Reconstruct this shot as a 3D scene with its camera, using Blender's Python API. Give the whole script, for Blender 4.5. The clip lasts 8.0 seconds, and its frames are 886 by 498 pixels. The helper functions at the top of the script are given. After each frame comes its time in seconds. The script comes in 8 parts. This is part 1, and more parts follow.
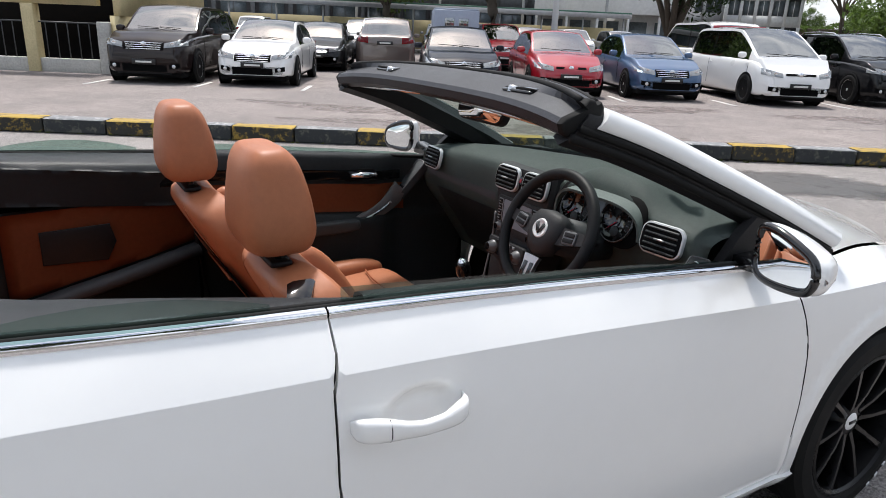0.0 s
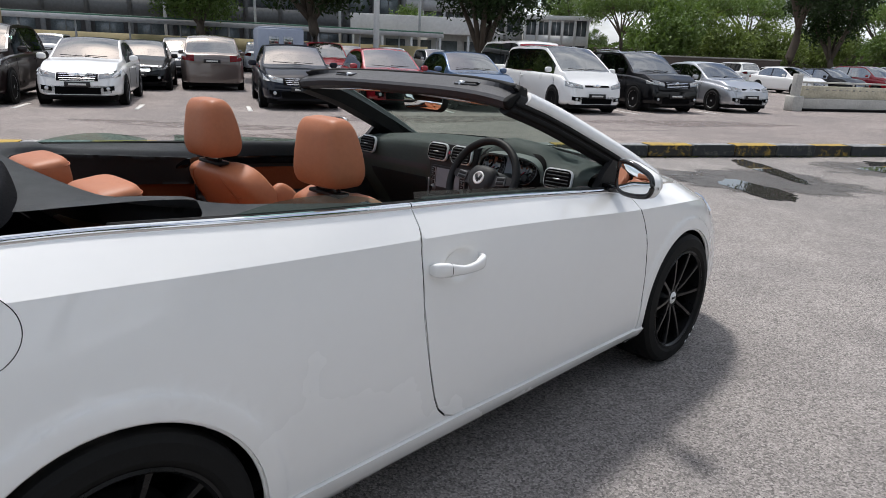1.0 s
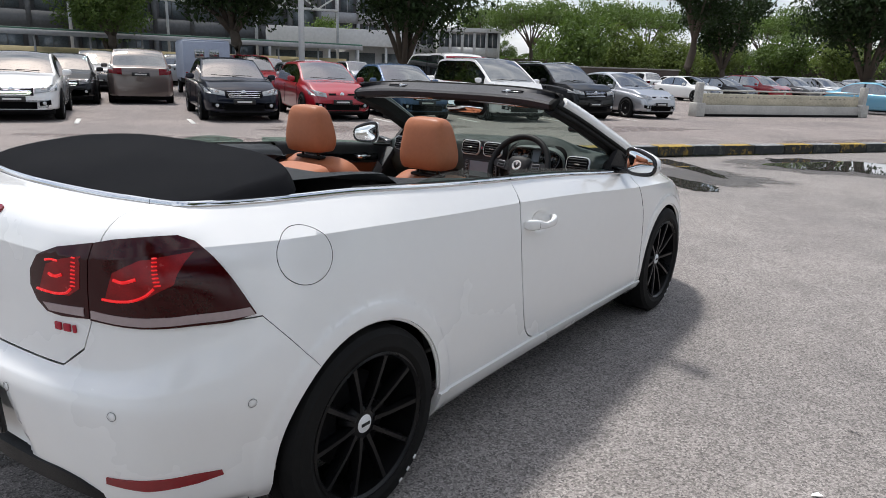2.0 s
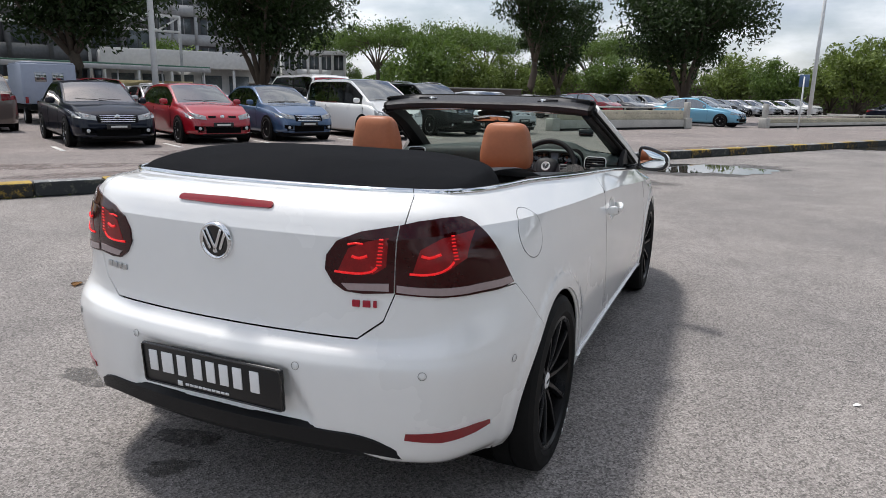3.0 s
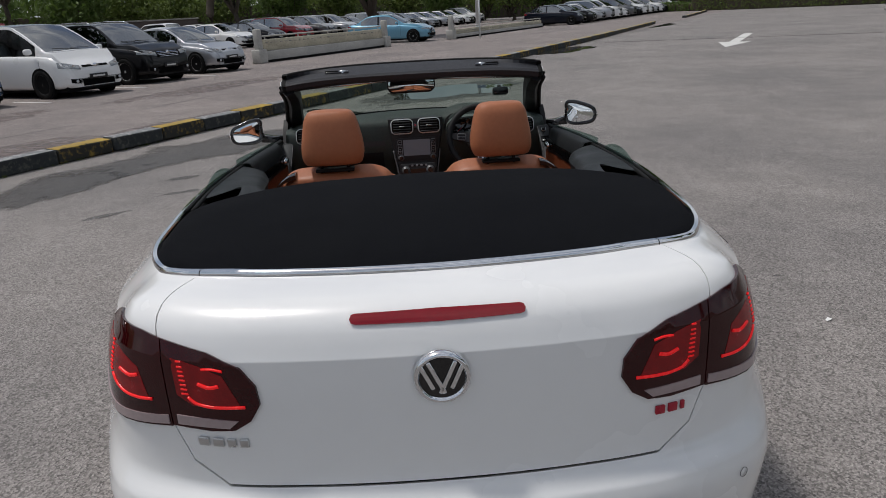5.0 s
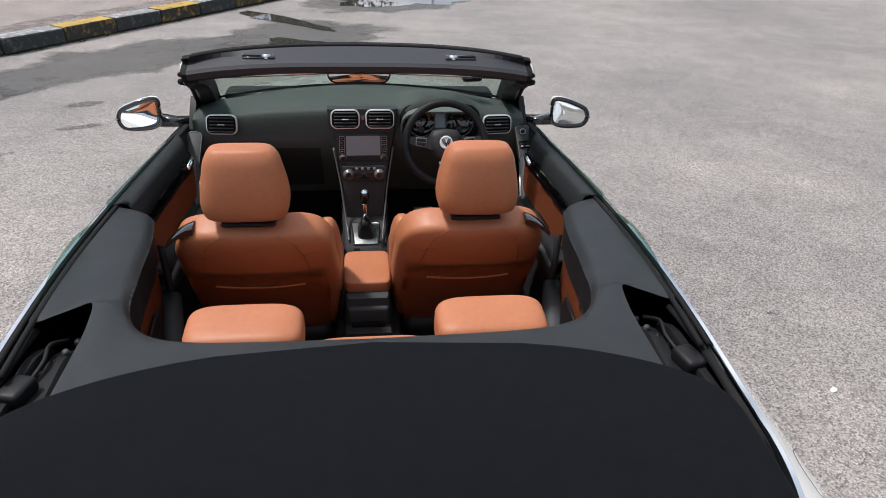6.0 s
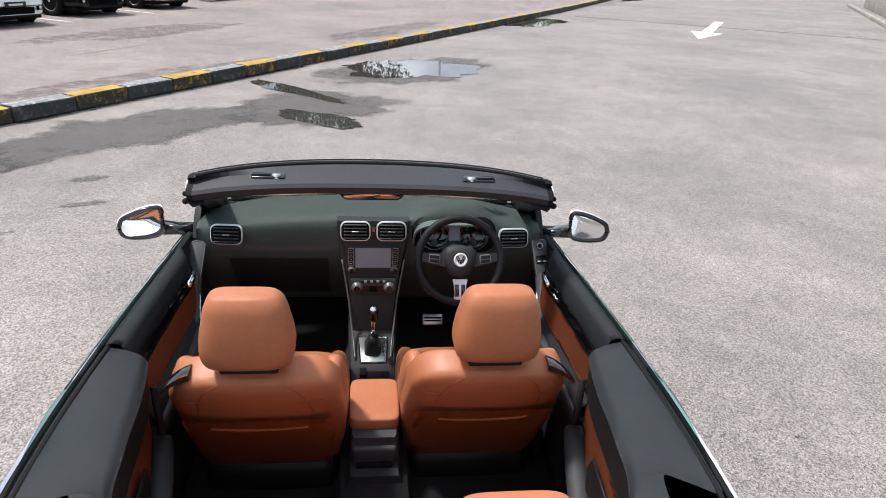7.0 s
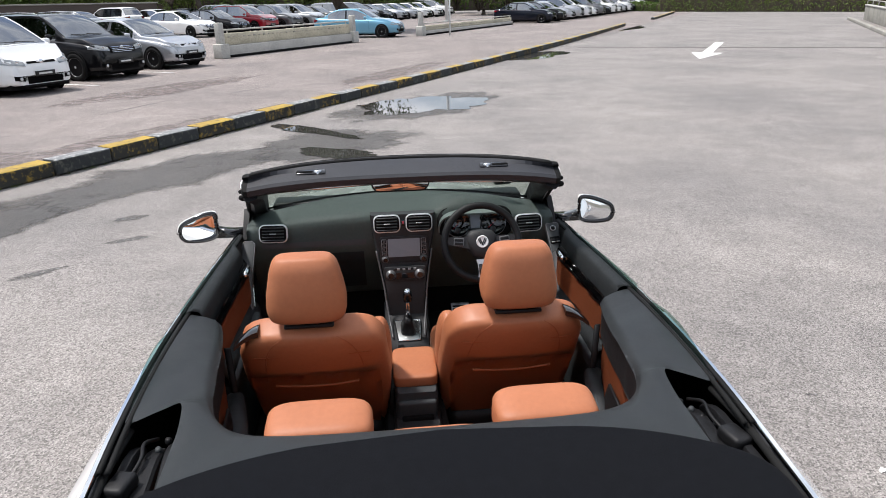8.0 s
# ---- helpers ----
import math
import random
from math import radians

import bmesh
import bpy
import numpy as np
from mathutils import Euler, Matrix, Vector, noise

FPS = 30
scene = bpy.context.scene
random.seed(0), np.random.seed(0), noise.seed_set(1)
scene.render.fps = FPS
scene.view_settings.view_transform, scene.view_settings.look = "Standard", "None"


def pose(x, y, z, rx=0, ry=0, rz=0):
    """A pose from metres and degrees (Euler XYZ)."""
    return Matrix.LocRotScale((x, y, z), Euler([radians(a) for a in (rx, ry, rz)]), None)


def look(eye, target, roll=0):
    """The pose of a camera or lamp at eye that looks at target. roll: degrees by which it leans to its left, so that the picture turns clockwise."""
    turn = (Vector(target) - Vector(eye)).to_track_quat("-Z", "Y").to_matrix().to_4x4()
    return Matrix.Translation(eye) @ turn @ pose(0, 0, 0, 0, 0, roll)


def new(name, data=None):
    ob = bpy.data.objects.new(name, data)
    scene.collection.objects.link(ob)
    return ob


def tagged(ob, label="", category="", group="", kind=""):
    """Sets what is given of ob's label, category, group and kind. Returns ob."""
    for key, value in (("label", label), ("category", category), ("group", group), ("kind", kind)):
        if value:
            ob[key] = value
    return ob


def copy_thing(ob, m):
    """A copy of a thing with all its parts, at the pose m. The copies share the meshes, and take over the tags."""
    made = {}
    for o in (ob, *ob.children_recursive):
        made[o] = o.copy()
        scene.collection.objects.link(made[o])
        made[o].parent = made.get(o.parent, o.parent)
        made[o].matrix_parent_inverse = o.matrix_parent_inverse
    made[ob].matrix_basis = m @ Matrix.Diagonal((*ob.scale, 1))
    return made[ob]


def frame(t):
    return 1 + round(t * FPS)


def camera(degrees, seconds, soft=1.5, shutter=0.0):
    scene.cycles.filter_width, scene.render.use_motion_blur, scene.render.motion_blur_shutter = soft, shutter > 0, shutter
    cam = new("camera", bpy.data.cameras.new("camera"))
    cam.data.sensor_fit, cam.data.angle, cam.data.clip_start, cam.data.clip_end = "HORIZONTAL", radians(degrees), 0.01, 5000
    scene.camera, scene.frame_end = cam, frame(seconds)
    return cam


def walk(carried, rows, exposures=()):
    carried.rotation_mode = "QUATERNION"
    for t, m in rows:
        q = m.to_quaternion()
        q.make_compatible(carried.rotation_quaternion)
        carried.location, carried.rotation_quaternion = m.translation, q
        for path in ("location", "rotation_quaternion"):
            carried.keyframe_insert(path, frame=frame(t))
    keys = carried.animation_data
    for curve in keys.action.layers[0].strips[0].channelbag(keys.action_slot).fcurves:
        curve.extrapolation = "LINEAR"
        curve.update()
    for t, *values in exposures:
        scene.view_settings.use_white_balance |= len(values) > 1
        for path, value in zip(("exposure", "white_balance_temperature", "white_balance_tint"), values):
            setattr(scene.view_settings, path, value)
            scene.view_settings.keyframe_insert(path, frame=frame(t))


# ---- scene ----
cam = camera(66.8, 8.0, soft=0.9)
PATH = [
    (0, (1.736, -0.781, 1.435), (0.115, 0.211, 0.811), 2.4),
    (0.5, (1.92, -1.18, 1.411), (0.423, 0.002, 0.81), 2.9),
    (1, (2.129, -1.698, 1.4), (0.809, -0.302, 0.844), 2.3),
    (1.5, (2.241, -2.151, 1.398), (1.003, -0.678, 0.851), 2.5),
    (2, (2.124, -2.678, 1.393), (0.984, -1.118, 0.876), 2.0),
    (2.2, (2.012, -2.861, 1.362), (0.937, -1.253, 0.853), 2.1),
    (3.3, (1.092, -3.698, 1.315), (0.466, -1.847, 0.885), 0.3),
    (3.5, (0.902, -3.763, 1.326), (0.381, -1.881, 0.895), -0.3),
    (4, (0.405, -3.793, 1.33), (0.148, -1.876, 0.822), -0.6),
    (4.2, (0.244, -3.72, 1.35), (0.085, -1.811, 0.778), -1.3),
    (5.3, (-0.039, -2.895, 1.634), (0.083, -1.053, 0.862), -2.2),
    (5.5, (-0.033, -2.693, 1.677), (0.116, -0.902, 0.798), -0.5),
    (6, (-0.01, -2.279, 1.873), (0.224, -0.538, 0.917), 2.1),
    (6.5, (-0.039, -2.007, 1.985), (0.141, -0.232, 1.081), 3.2),
    (7, (-0.037, -2.026, 2.045), (0.195, -0.213, 1.234), 3.3),
    (7.5, (-0.045, -2.291, 2.016), (0.195, -0.438, 1.302), 0.0),
    (8, (-0.101, -2.41, 1.946), (0.078, -0.546, 1.244), -1.1),
]
walk(cam, [(t, look(eye, target, roll)) for t, eye, target, roll in PATH],
     exposures=[(0.0, 0.36), (0.5, 0.13), (1.0, 0.02), (2.2, 0.08), (3.3, -0.12), (4.2, -0.28), (5.3, -0.85), (5.6, -0.85), (6.05, 0.33), (6.6, 0.40), (7.0, 0.50), (7.5, 0.46), (8.0, 0.40)])

# ---- sky and sun: bright, broken cloud ----
world = bpy.data.worlds.new("sky")
scene.world = world
world.use_nodes = True
wn, wl = world.node_tree.nodes, world.node_tree.links
wn.clear()
SUN_EL, SUN_AZ = radians(67), radians(-75)      # azimuth from +y towards +x
sky = wn.new("ShaderNodeTexSky")
sky.sky_type, sky.sun_disc = "NISHITA", False
sky.sun_elevation, sky.sun_rotation = SUN_EL, SUN_AZ
sky.air_density, sky.dust_density = 1.0, 2.5
coord = wn.new("ShaderNodeTexCoord")
stretch = wn.new("ShaderNodeMapping")
stretch.inputs["Scale"].default_value = (2.2, 2.2, 5.5)
cloud = wn.new("ShaderNodeTexNoise")
cloud.inputs["Scale"].default_value, cloud.inputs["Detail"].default_value, cloud.inputs["Roughness"].default_value = 1.6, 9, 0.55
ramp = wn.new("ShaderNodeValToRGB")
ramp.color_ramp.elements[0].position, ramp.color_ramp.elements[1].position = 0.36, 0.6
cloud2 = wn.new("ShaderNodeTexNoise")
cloud2.inputs["Scale"].default_value, cloud2.inputs["Detail"].default_value = 3.1, 8
ramp2 = wn.new("ShaderNodeValToRGB")
ramp2.color_ramp.elements[0].position, ramp2.color_ramp.elements[1].position = 0.35, 0.7
ramp2.color_ramp.elements[0].color, ramp2.color_ramp.elements[1].color = (4.5, 5.0, 5.9, 1), (9.3, 9.5, 9.8, 1)
mixer = wn.new("ShaderNodeMix")
mixer.data_type = "RGBA"
back = wn.new("ShaderNodeBackground")
back.inputs["Strength"].default_value = 0.138
wout = wn.new("ShaderNodeOutputWorld")
wl.new(coord.outputs["Generated"], stretch.inputs["Vector"])
wl.new(stretch.outputs["Vector"], cloud.inputs["Vector"])
wl.new(stretch.outputs["Vector"], cloud2.inputs["Vector"])
wl.new(cloud.outputs["Fac"], ramp.inputs["Fac"])
wl.new(cloud2.outputs["Fac"], ramp2.inputs["Fac"])
wl.new(ramp.outputs["Color"], mixer.inputs["Factor"])
wl.new(sky.outputs["Color"], mixer.inputs["A"])
wl.new(ramp2.outputs["Color"], mixer.inputs["B"])
wl.new(mixer.outputs["Result"], back.inputs["Color"])
wl.new(back.outputs["Background"], wout.inputs["Surface"])
sun = new("sun", bpy.data.lights.new("sun", "SUN"))
sun.data.energy, sun.data.angle, sun.data.color = 3.5, radians(7), (1.0, 0.97, 0.94)
sun.matrix_world = look((60 * math.sin(SUN_AZ) * math.cos(SUN_EL), 60 * math.cos(SUN_AZ) * math.cos(SUN_EL), 60 * math.sin(SUN_EL)), (0, 0, 0))

# ---- materials ----
def mat(name, col, rough=0.5, metal=0.0, var=0.12, scale=6.0, bump=0.0, bscale=120.0, coat=0.0, spec=0.5,
        trans=0.0, ior=1.45, emit=0.0, rand=0.0, rvar=0.08, island=False):
    """A surface with stains at one scale, grain at another, and fine relief."""
    m = bpy.data.materials.new(name)
    m.use_nodes = True
    n, l = m.node_tree.nodes, m.node_tree.links
    p = n["Principled BSDF"]
    p.inputs["Roughness"].default_value, p.inputs["Metallic"].default_value = rough, metal
    p.inputs["Specular IOR Level"].default_value, p.inputs["IOR"].default_value = spec, ior
    p.inputs["Coat Weight"].default_value, p.inputs["Coat Roughness"].default_value = coat, 0.03
    p.inputs["Transmission Weight"].default_value = trans
    p.inputs["Base Color"].default_value = (*col, 1)
    tc = n.new("ShaderNodeTexCoord")
    if var or rand:
        a, b = n.new("ShaderNodeTexNoise"), n.new("ShaderNodeTexNoise")
        a.inputs["Scale"].default_value, a.inputs["Detail"].default_value = scale, 5
        b.inputs["Scale"].default_value, b.inputs["Detail"].default_value = scale * 14, 4
        l.new(tc.outputs["Object"], a.inputs["Vector"])
        l.new(tc.outputs["Object"], b.inputs["Vector"])
        add = n.new("ShaderNodeMath")
        add.operation = "ADD"
        l.new(a.outputs["Fac"], add.inputs[0])
        l.new(b.outputs["Fac"], add.inputs[1])
        last = add.outputs[0]
        if rand:
            inf = n.new("ShaderNodeNewGeometry" if island else "ShaderNodeObjectInfo")
            r = n.new("ShaderNodeMath")
            r.operation, r.inputs[1].default_value = "MULTIPLY_ADD", rand / max(var, 0.01)
            l.new(inf.outputs["Random Per Island" if island else "Random"], r.inputs[0])
            l.new(last, r.inputs[2])
            last = r.outputs[0]
        mr = n.new("ShaderNodeMapRange")
        mr.inputs["From Min"].default_value, mr.inputs["From Max"].default_value = 0.6, 1.4 + (rand / max(var, 0.01))
        mr.inputs["To Min"].default_value, mr.inputs["To Max"].default_value = 1 - var - rand / 2, 1 + var + rand / 2
        l.new(last, mr.inputs["Value"])
        mul = n.new("ShaderNodeVectorMath")
        mul.operation = "SCALE"
        mul.inputs[0].default_value = col
        l.new(mr.outputs["Result"], mul.inputs["Scale"])
        l.new(mul.outputs["Vector"], p.inputs["Base Color"])
        rr = n.new("ShaderNodeMapRange")
        rr.inputs["From Min"].default_value, rr.inputs["From Max"].default_value = 0.3, 0.7
        rr.inputs["To Min"].default_value, rr.inputs["To Max"].default_value = max(0.01, rough - rvar), min(1, rough + rvar)
        l.new(a.outputs["Fac"], rr.inputs["Value"])
        l.new(rr.outputs["Result"], p.inputs["Roughness"])
    if bump:
        c, bp = n.new("ShaderNodeTexNoise"), n.new("ShaderNodeBump")
        c.inputs["Scale"].default_value, c.inputs["Detail"].default_value = bscale, 3
        bp.inputs["Strength"].default_value, bp.inputs["Distance"].default_value = bump, 0.002
        l.new(tc.outputs["Object"], c.inputs["Vector"])
        l.new(c.outputs["Fac"], bp.inputs["Height"])
        l.new(bp.outputs["Normal"], p.inputs["Normal"])
    if emit:
        p.inputs["Emission Color"].default_value, p.inputs["Emission Strength"].default_value = (*col, 1), emit
    return m


WHITE = mat("white_paint", (0.80, 0.80, 0.79), 0.26, var=0.012, scale=1.5, coat=1.0, rvar=0.03)
# near-black with the shade of gaps, wells and openings put into it
DARKGAP = mat("cavity_shade", (0.005, 0.005, 0.0055), 0.85, var=0.2, spec=0.15)
CHROME = mat("chrome", (0.75, 0.76, 0.78), 0.08, 1.0, var=0.03, rvar=0.03)
DASHGREY = mat("dash_trim_grey", (0.13, 0.13, 0.135), 0.6, var=0.08, spec=0.3)
KEYGREY = mat("key_grey", (0.26, 0.26, 0.27), 0.5, var=0.05)
VENTSILVER = mat("vent_silver", (0.66, 0.67, 0.68), 0.5, 0.7, var=0.04)
SATIN = mat("satin_metal", (0.55, 0.56, 0.57), 0.3, 1.0, var=0.05)
GREYTRIM = mat("grey_plastic", (0.034, 0.038, 0.041), 0.55, var=0.15, bump=0.25, bscale=900)
BLACKTRIM = mat("black_plastic", (0.008, 0.008, 0.009), 0.5, var=0.2, spec=0.3, bump=0.2, bscale=900)
GLOSSBLACK = mat("gloss_black", (0.006, 0.006, 0.007), 0.12, var=0.1, coat=0.5)
RUBBER = mat("rubber", (0.007, 0.007, 0.007), 0.75, var=0.25, scale=12, spec=0.22)
DASHMAT = mat("dash_soft", (0.100, 0.125, 0.117), 0.62, var=0.12, bump=0.4, bscale=700)
FABRIC = mat("roof_fabric", (0.0050, 0.0055, 0.0072), 0.92, var=0.22, scale=3, bump=0.6, bscale=1500, spec=0.12)
LEATHER = mat("tan_leather", (0.362, 0.130, 0.060), 0.48, var=0.09, scale=5, bump=0.22, bscale=420, rvar=0.1, spec=0.4)
# seat leather for the inserts, with their shade put into the colour
SHADEHIDE = mat("shaded_panel_leather", (0.23, 0.066, 0.027), 0.6, var=0.1, scale=5, bump=0.22, bscale=420, spec=0.25)
PAD = mat("grey_soft_pad", (0.042, 0.047, 0.051), 0.45, var=0.12, bump=0.15, bscale=800, spec=0.65)
HEADERM = mat("dark_rail_plastic", (0.024, 0.025, 0.030), 0.5, var=0.12, bump=0.25, bscale=900, spec=0.4)
CONSOLEM = mat("console_black", (0.026, 0.026, 0.028), 0.55, var=0.12, bump=0.25, bscale=900, spec=0.35)
ARMGREY = mat("brushed_grey_trim", (0.13, 0.13, 0.135), 0.4, 0.3, var=0.08)
STITCH = mat("tan_thread", (0.30, 0.085, 0.03), 0.6, var=0.1)
CARPET = mat("carpet", (0.006, 0.006, 0.007), 0.95, var=0.3, scale=30, bump=0.6, bscale=900)
WHEELBLACK = mat("wheel_black", (0.005, 0.005, 0.0055), 0.3, var=0.15, spec=0.3)
MIRROR = mat("mirror_glass", (0.85, 0.87, 0.88), 0.01, 1.0, var=0.0)
SCREEN = mat("screen_grey", (0.24, 0.26, 0.29), 0.3, var=0.02, spec=0.15)
LAMPRED = mat("lamp_red", (0.22, 0.005, 0.010), 0.12, var=0.1, coat=0.4)
LAMPDARK = mat("lamp_smoked_red", (0.030, 0.001, 0.002), 0.10, var=0.2, coat=0.15, spec=0.35)
LAMPMID = mat("lamp_red_deep", (0.20, 0.003, 0.005), 0.2, var=0.5, scale=30, emit=0.06)
LAMPGLOW = mat("lamp_red_bright", (0.80, 0.012, 0.014), 0.25, var=0.15, scale=60, emit=0.45)
LAMPCLEAR = mat("lamp_clear_strip", (0.33, 0.26, 0.26), 0.12, var=0.1, coat=0.6)
LETTER = mat("white_letter", (0.8, 0.8, 0.8), 0.5, var=0.03)
REDLETTER = mat("red_letter", (0.35, 0.012, 0.03), 0.25, var=0.05)
PLATEBLACK = mat("plate_black", (0.010, 0.010, 0.011), 0.35, var=0.1)


def glassy(name, tint, rough=0.0, base=0.045):
    """Thin tinted pane."""
    m = bpy.data.materials.new(name)
    m.use_nodes = True
    n, l = m.node_tree.nodes, m.node_tree.links
    n.clear()
    o, mix, tr, gl, lw = (n.new("ShaderNode" + k) for k in ("OutputMaterial", "MixShader", "BsdfTransparent", "BsdfGlossy", "LayerWeight"))
    tr.inputs["Color"].default_value, gl.inputs["Roughness"].default_value = (*tint, 1), rough
    lw.inputs["Blend"].default_value = 0.5
    pw, ma = n.new("ShaderNodeMath"), n.new("ShaderNodeMath")
    pw.operation, pw.inputs[1].default_value = "POWER", 5.0
    ma.operation, ma.inputs[1].default_value, ma.inputs[2].default_value = "MULTIPLY_ADD", 0.7, base
    l.new(lw.outputs["Facing"], pw.inputs[0])
    l.new(pw.outputs[0], ma.inputs[0])
    l.new(ma.outputs[0], mix.inputs["Fac"])
    l.new(tr.outputs["BSDF"], mix.inputs[1])
    l.new(gl.outputs["BSDF"], mix.inputs[2])
    l.new(mix.outputs["Shader"], o.inputs["Surface"])
    return m


GLASS = glassy("windscreen_glass", (0.60, 0.70, 0.64))
GREENGLASS = glassy("side_glass", (0.40, 0.57, 0.52), 0.0, 0.10)
CARGLASS = glassy("car_window", (0.14, 0.19, 0.19), 0.0, 0.36)
DIALMARK = mat("dial_mark", (0.10, 0.10, 0.105), 0.5, var=0.05)

# ---- mesh helpers ----
def part(name, bm, material, parent=None, label="", smooth=True, flat=None):
    me = bpy.data.meshes.new(name)
    if smooth:
        for f in bm.faces:
            f.smooth = True
        if flat is not None:
            for e in bm.edges:
                if len(e.link_faces) == 2 and e.calc_face_angle(0) > radians(flat):
                    e.smooth = False
    bm.to_mesh(me)
    bm.free()
    own = me.attributes.get("own_normal")
    if own is not None:                                    # panels carry the skin's own normals
        keep, out = [Vector(d.vector) for d in own.data], []
        front = [d.value for d in me.attributes["front"].data]
        for f in me.polygons:
            out += [keep[v].normalized() if front[f.index] and keep[v].length > 0.1 else f.normal.copy() for v in f.vertices]
        me.normals_split_custom_set(out)
        me.attributes.remove(me.attributes["own_normal"])
        me.attributes.remove(me.attributes["front"])
    me.materials.append(material)
    ob = new(name, me)
    if parent is not None:
        ob.parent = parent
    if label:
        tagged(ob, label)
    return ob


def thing(name, label, category, group="", kind="", m=None):
    ob = new(name)
    ob.empty_display_size = 0.1
    if m is not None:
        ob.matrix_world = m
    return tagged(ob, label, category, group, kind)


def box(sx, sy, sz, m=None, bev=0.0, seg=2):
    """A box with bevelled edges, centred on the pose m."""
    bm = bmesh.new()
    bmesh.ops.create_cube(bm, size=1)
    bmesh.ops.scale(bm, vec=(sx, sy, sz), verts=bm.verts)
    if bev:
        bmesh.ops.bevel(bm, geom=bm.edges[:], offset=min(bev, 0.49 * min(sx, sy, sz)), segments=seg, profile=0.5, affect="EDGES")
    if m is not None:
        bm.transform(m)
    return bm


def slab(x0, x1, y0, y1, z0, z1, bev=0.0):
    return box(x1 - x0, y1 - y0, z1 - z0, pose((x0 + x1) / 2, (y0 + y1) / 2, (z0 + z1) / 2), bev)


def join(*bms):
    out = bmesh.new()
    for b in bms:
        me = bpy.data.meshes.new("joined")
        b.to_mesh(me)
        b.free()
        out.from_mesh(me)
        bpy.data.meshes.remove(me)
    return out


def surf(fn, us, vs, close_u=False, flip=False):
    """A sheet of quads over fn(u, v)."""
    bm = bmesh.new()
    rows = [[bm.verts.new(fn(u, v)) for v in vs] for u in us]
    n = len(us)
    for i in range(n if close_u else n - 1):
        for j in range(len(vs) - 1):
            q = (rows[i][j], rows[(i + 1) % n][j], rows[(i + 1) % n][j + 1], rows[i][j + 1])
            bm.faces.new(q[::-1] if flip else q)
    return bm


def loft(rings, closed=True, caps=True):
    """A skin over rings of equally many points."""
    bm = bmesh.new()
    vs = [[bm.verts.new(p) for p in r] for r in rings]
    k = len(rings[0])
    for a, b in zip(vs, vs[1:]):
        for j in range(k if closed else k - 1):
            bm.faces.new((a[j], a[(j + 1) % k], b[(j + 1) % k], b[j]))
    if caps and closed:
        bm.faces.new(vs[0][::-1])
        bm.faces.new(vs[-1])
    bmesh.ops.recalc_face_normals(bm, faces=bm.faces)
    return bm


def thick(bm, d):
    """Give a sheet thickness towards the back of its faces."""
    bmesh.ops.solidify(bm, geom=bm.faces[:], thickness=d)
    return bm


def tube(points, r, n=8, closed=False, caps=True, flatten=1.0):
    """A round bar along points; r may be a list. flatten squeezes it along z."""
    pts = [Vector(p) for p in points]
    rs = r if isinstance(r, (list, tuple)) else [r] * len(pts)
    rings = []
    for i, p in enumerate(pts):
        a = pts[(i - 1) % len(pts)] if closed or i else pts[0]
        b = pts[(i + 1) % len(pts)] if closed or i < len(pts) - 1 else pts[-1]
        t = (b - a).normalized()
        side = t.cross(Vector((0, 0, 1)))
        side = side.normalized() if side.length > 1e-3 else Vector((1, 0, 0))
        up = side.cross(t).normalized()
        rings.append([p + side * math.cos(w) * rs[i] + up * math.sin(w) * rs[i] * flatten for w in (2 * math.pi * k / n for k in range(n))])
    if closed:
        rings.append(rings[0])
    return loft(rings, True, caps and not closed)


def lathe(profile, n=32, m=None):
    """Turn (radius, height) pairs round z."""
    bm = surf(lambda a, i: (profile[i][0] * math.cos(a), profile[i][0] * math.sin(a), profile[i][1]),
              [2 * math.pi * k / n for k in range(n)], range(len(profile)), close_u=True)
    bmesh.ops.remove_doubles(bm, verts=bm.verts, dist=1e-5)
    bmesh.ops.recalc_face_normals(bm, faces=bm.faces)
    if m is not None:
        bm.transform(m)
    return bm


def herm(xs, ys, x):
    """A smooth curve through (xs, ys) that does not overshoot."""
    xs, ys, x = np.asarray(xs, float), np.asarray(ys, float), np.asarray(x, float)
    h, d = np.diff(xs), np.diff(ys) / np.diff(xs)
    g = np.zeros_like(ys)
    for i in range(1, len(xs) - 1):
        if d[i - 1] * d[i] > 0:
            g[i] = (h[i - 1] + h[i]) / (h[i] / d[i - 1] + h[i - 1] / d[i])
    g[0], g[-1] = d[0], d[-1]
    k = np.clip(np.searchsorted(xs, x) - 1, 0, len(h) - 1)
    t = np.clip((x - xs[k]) / h[k], 0, 1)
    return ((1 + 2 * t) * (1 - t) ** 2 * ys[k] + t * (1 - t) ** 2 * h[k] * g[k] + t * t * (3 - 2 * t) * ys[k + 1] + t * t * (t - 1) * h[k] * g[k + 1])


def spline(points, n):
    """n points along a smooth curve through control points."""
    p = np.array(points, float)
    s = np.concatenate([[0], np.cumsum(np.linalg.norm(np.diff(p, axis=0), axis=1))])
    t = np.linspace(0, s[-1], n)
    g = np.gradient(p, s, axis=0)
    k = np.clip(np.searchsorted(s, t) - 1, 0, len(s) - 2)
    h = (s[k + 1] - s[k])[:, None]
    w = ((t - s[k])[:, None] / h)
    return ((1 + 2 * w) * (1 - w) ** 2 * p[k] + w * (1 - w) ** 2 * h * g[k] + w * w * (3 - 2 * w) * p[k + 1] + w * w * (w - 1) * h * g[k + 1])


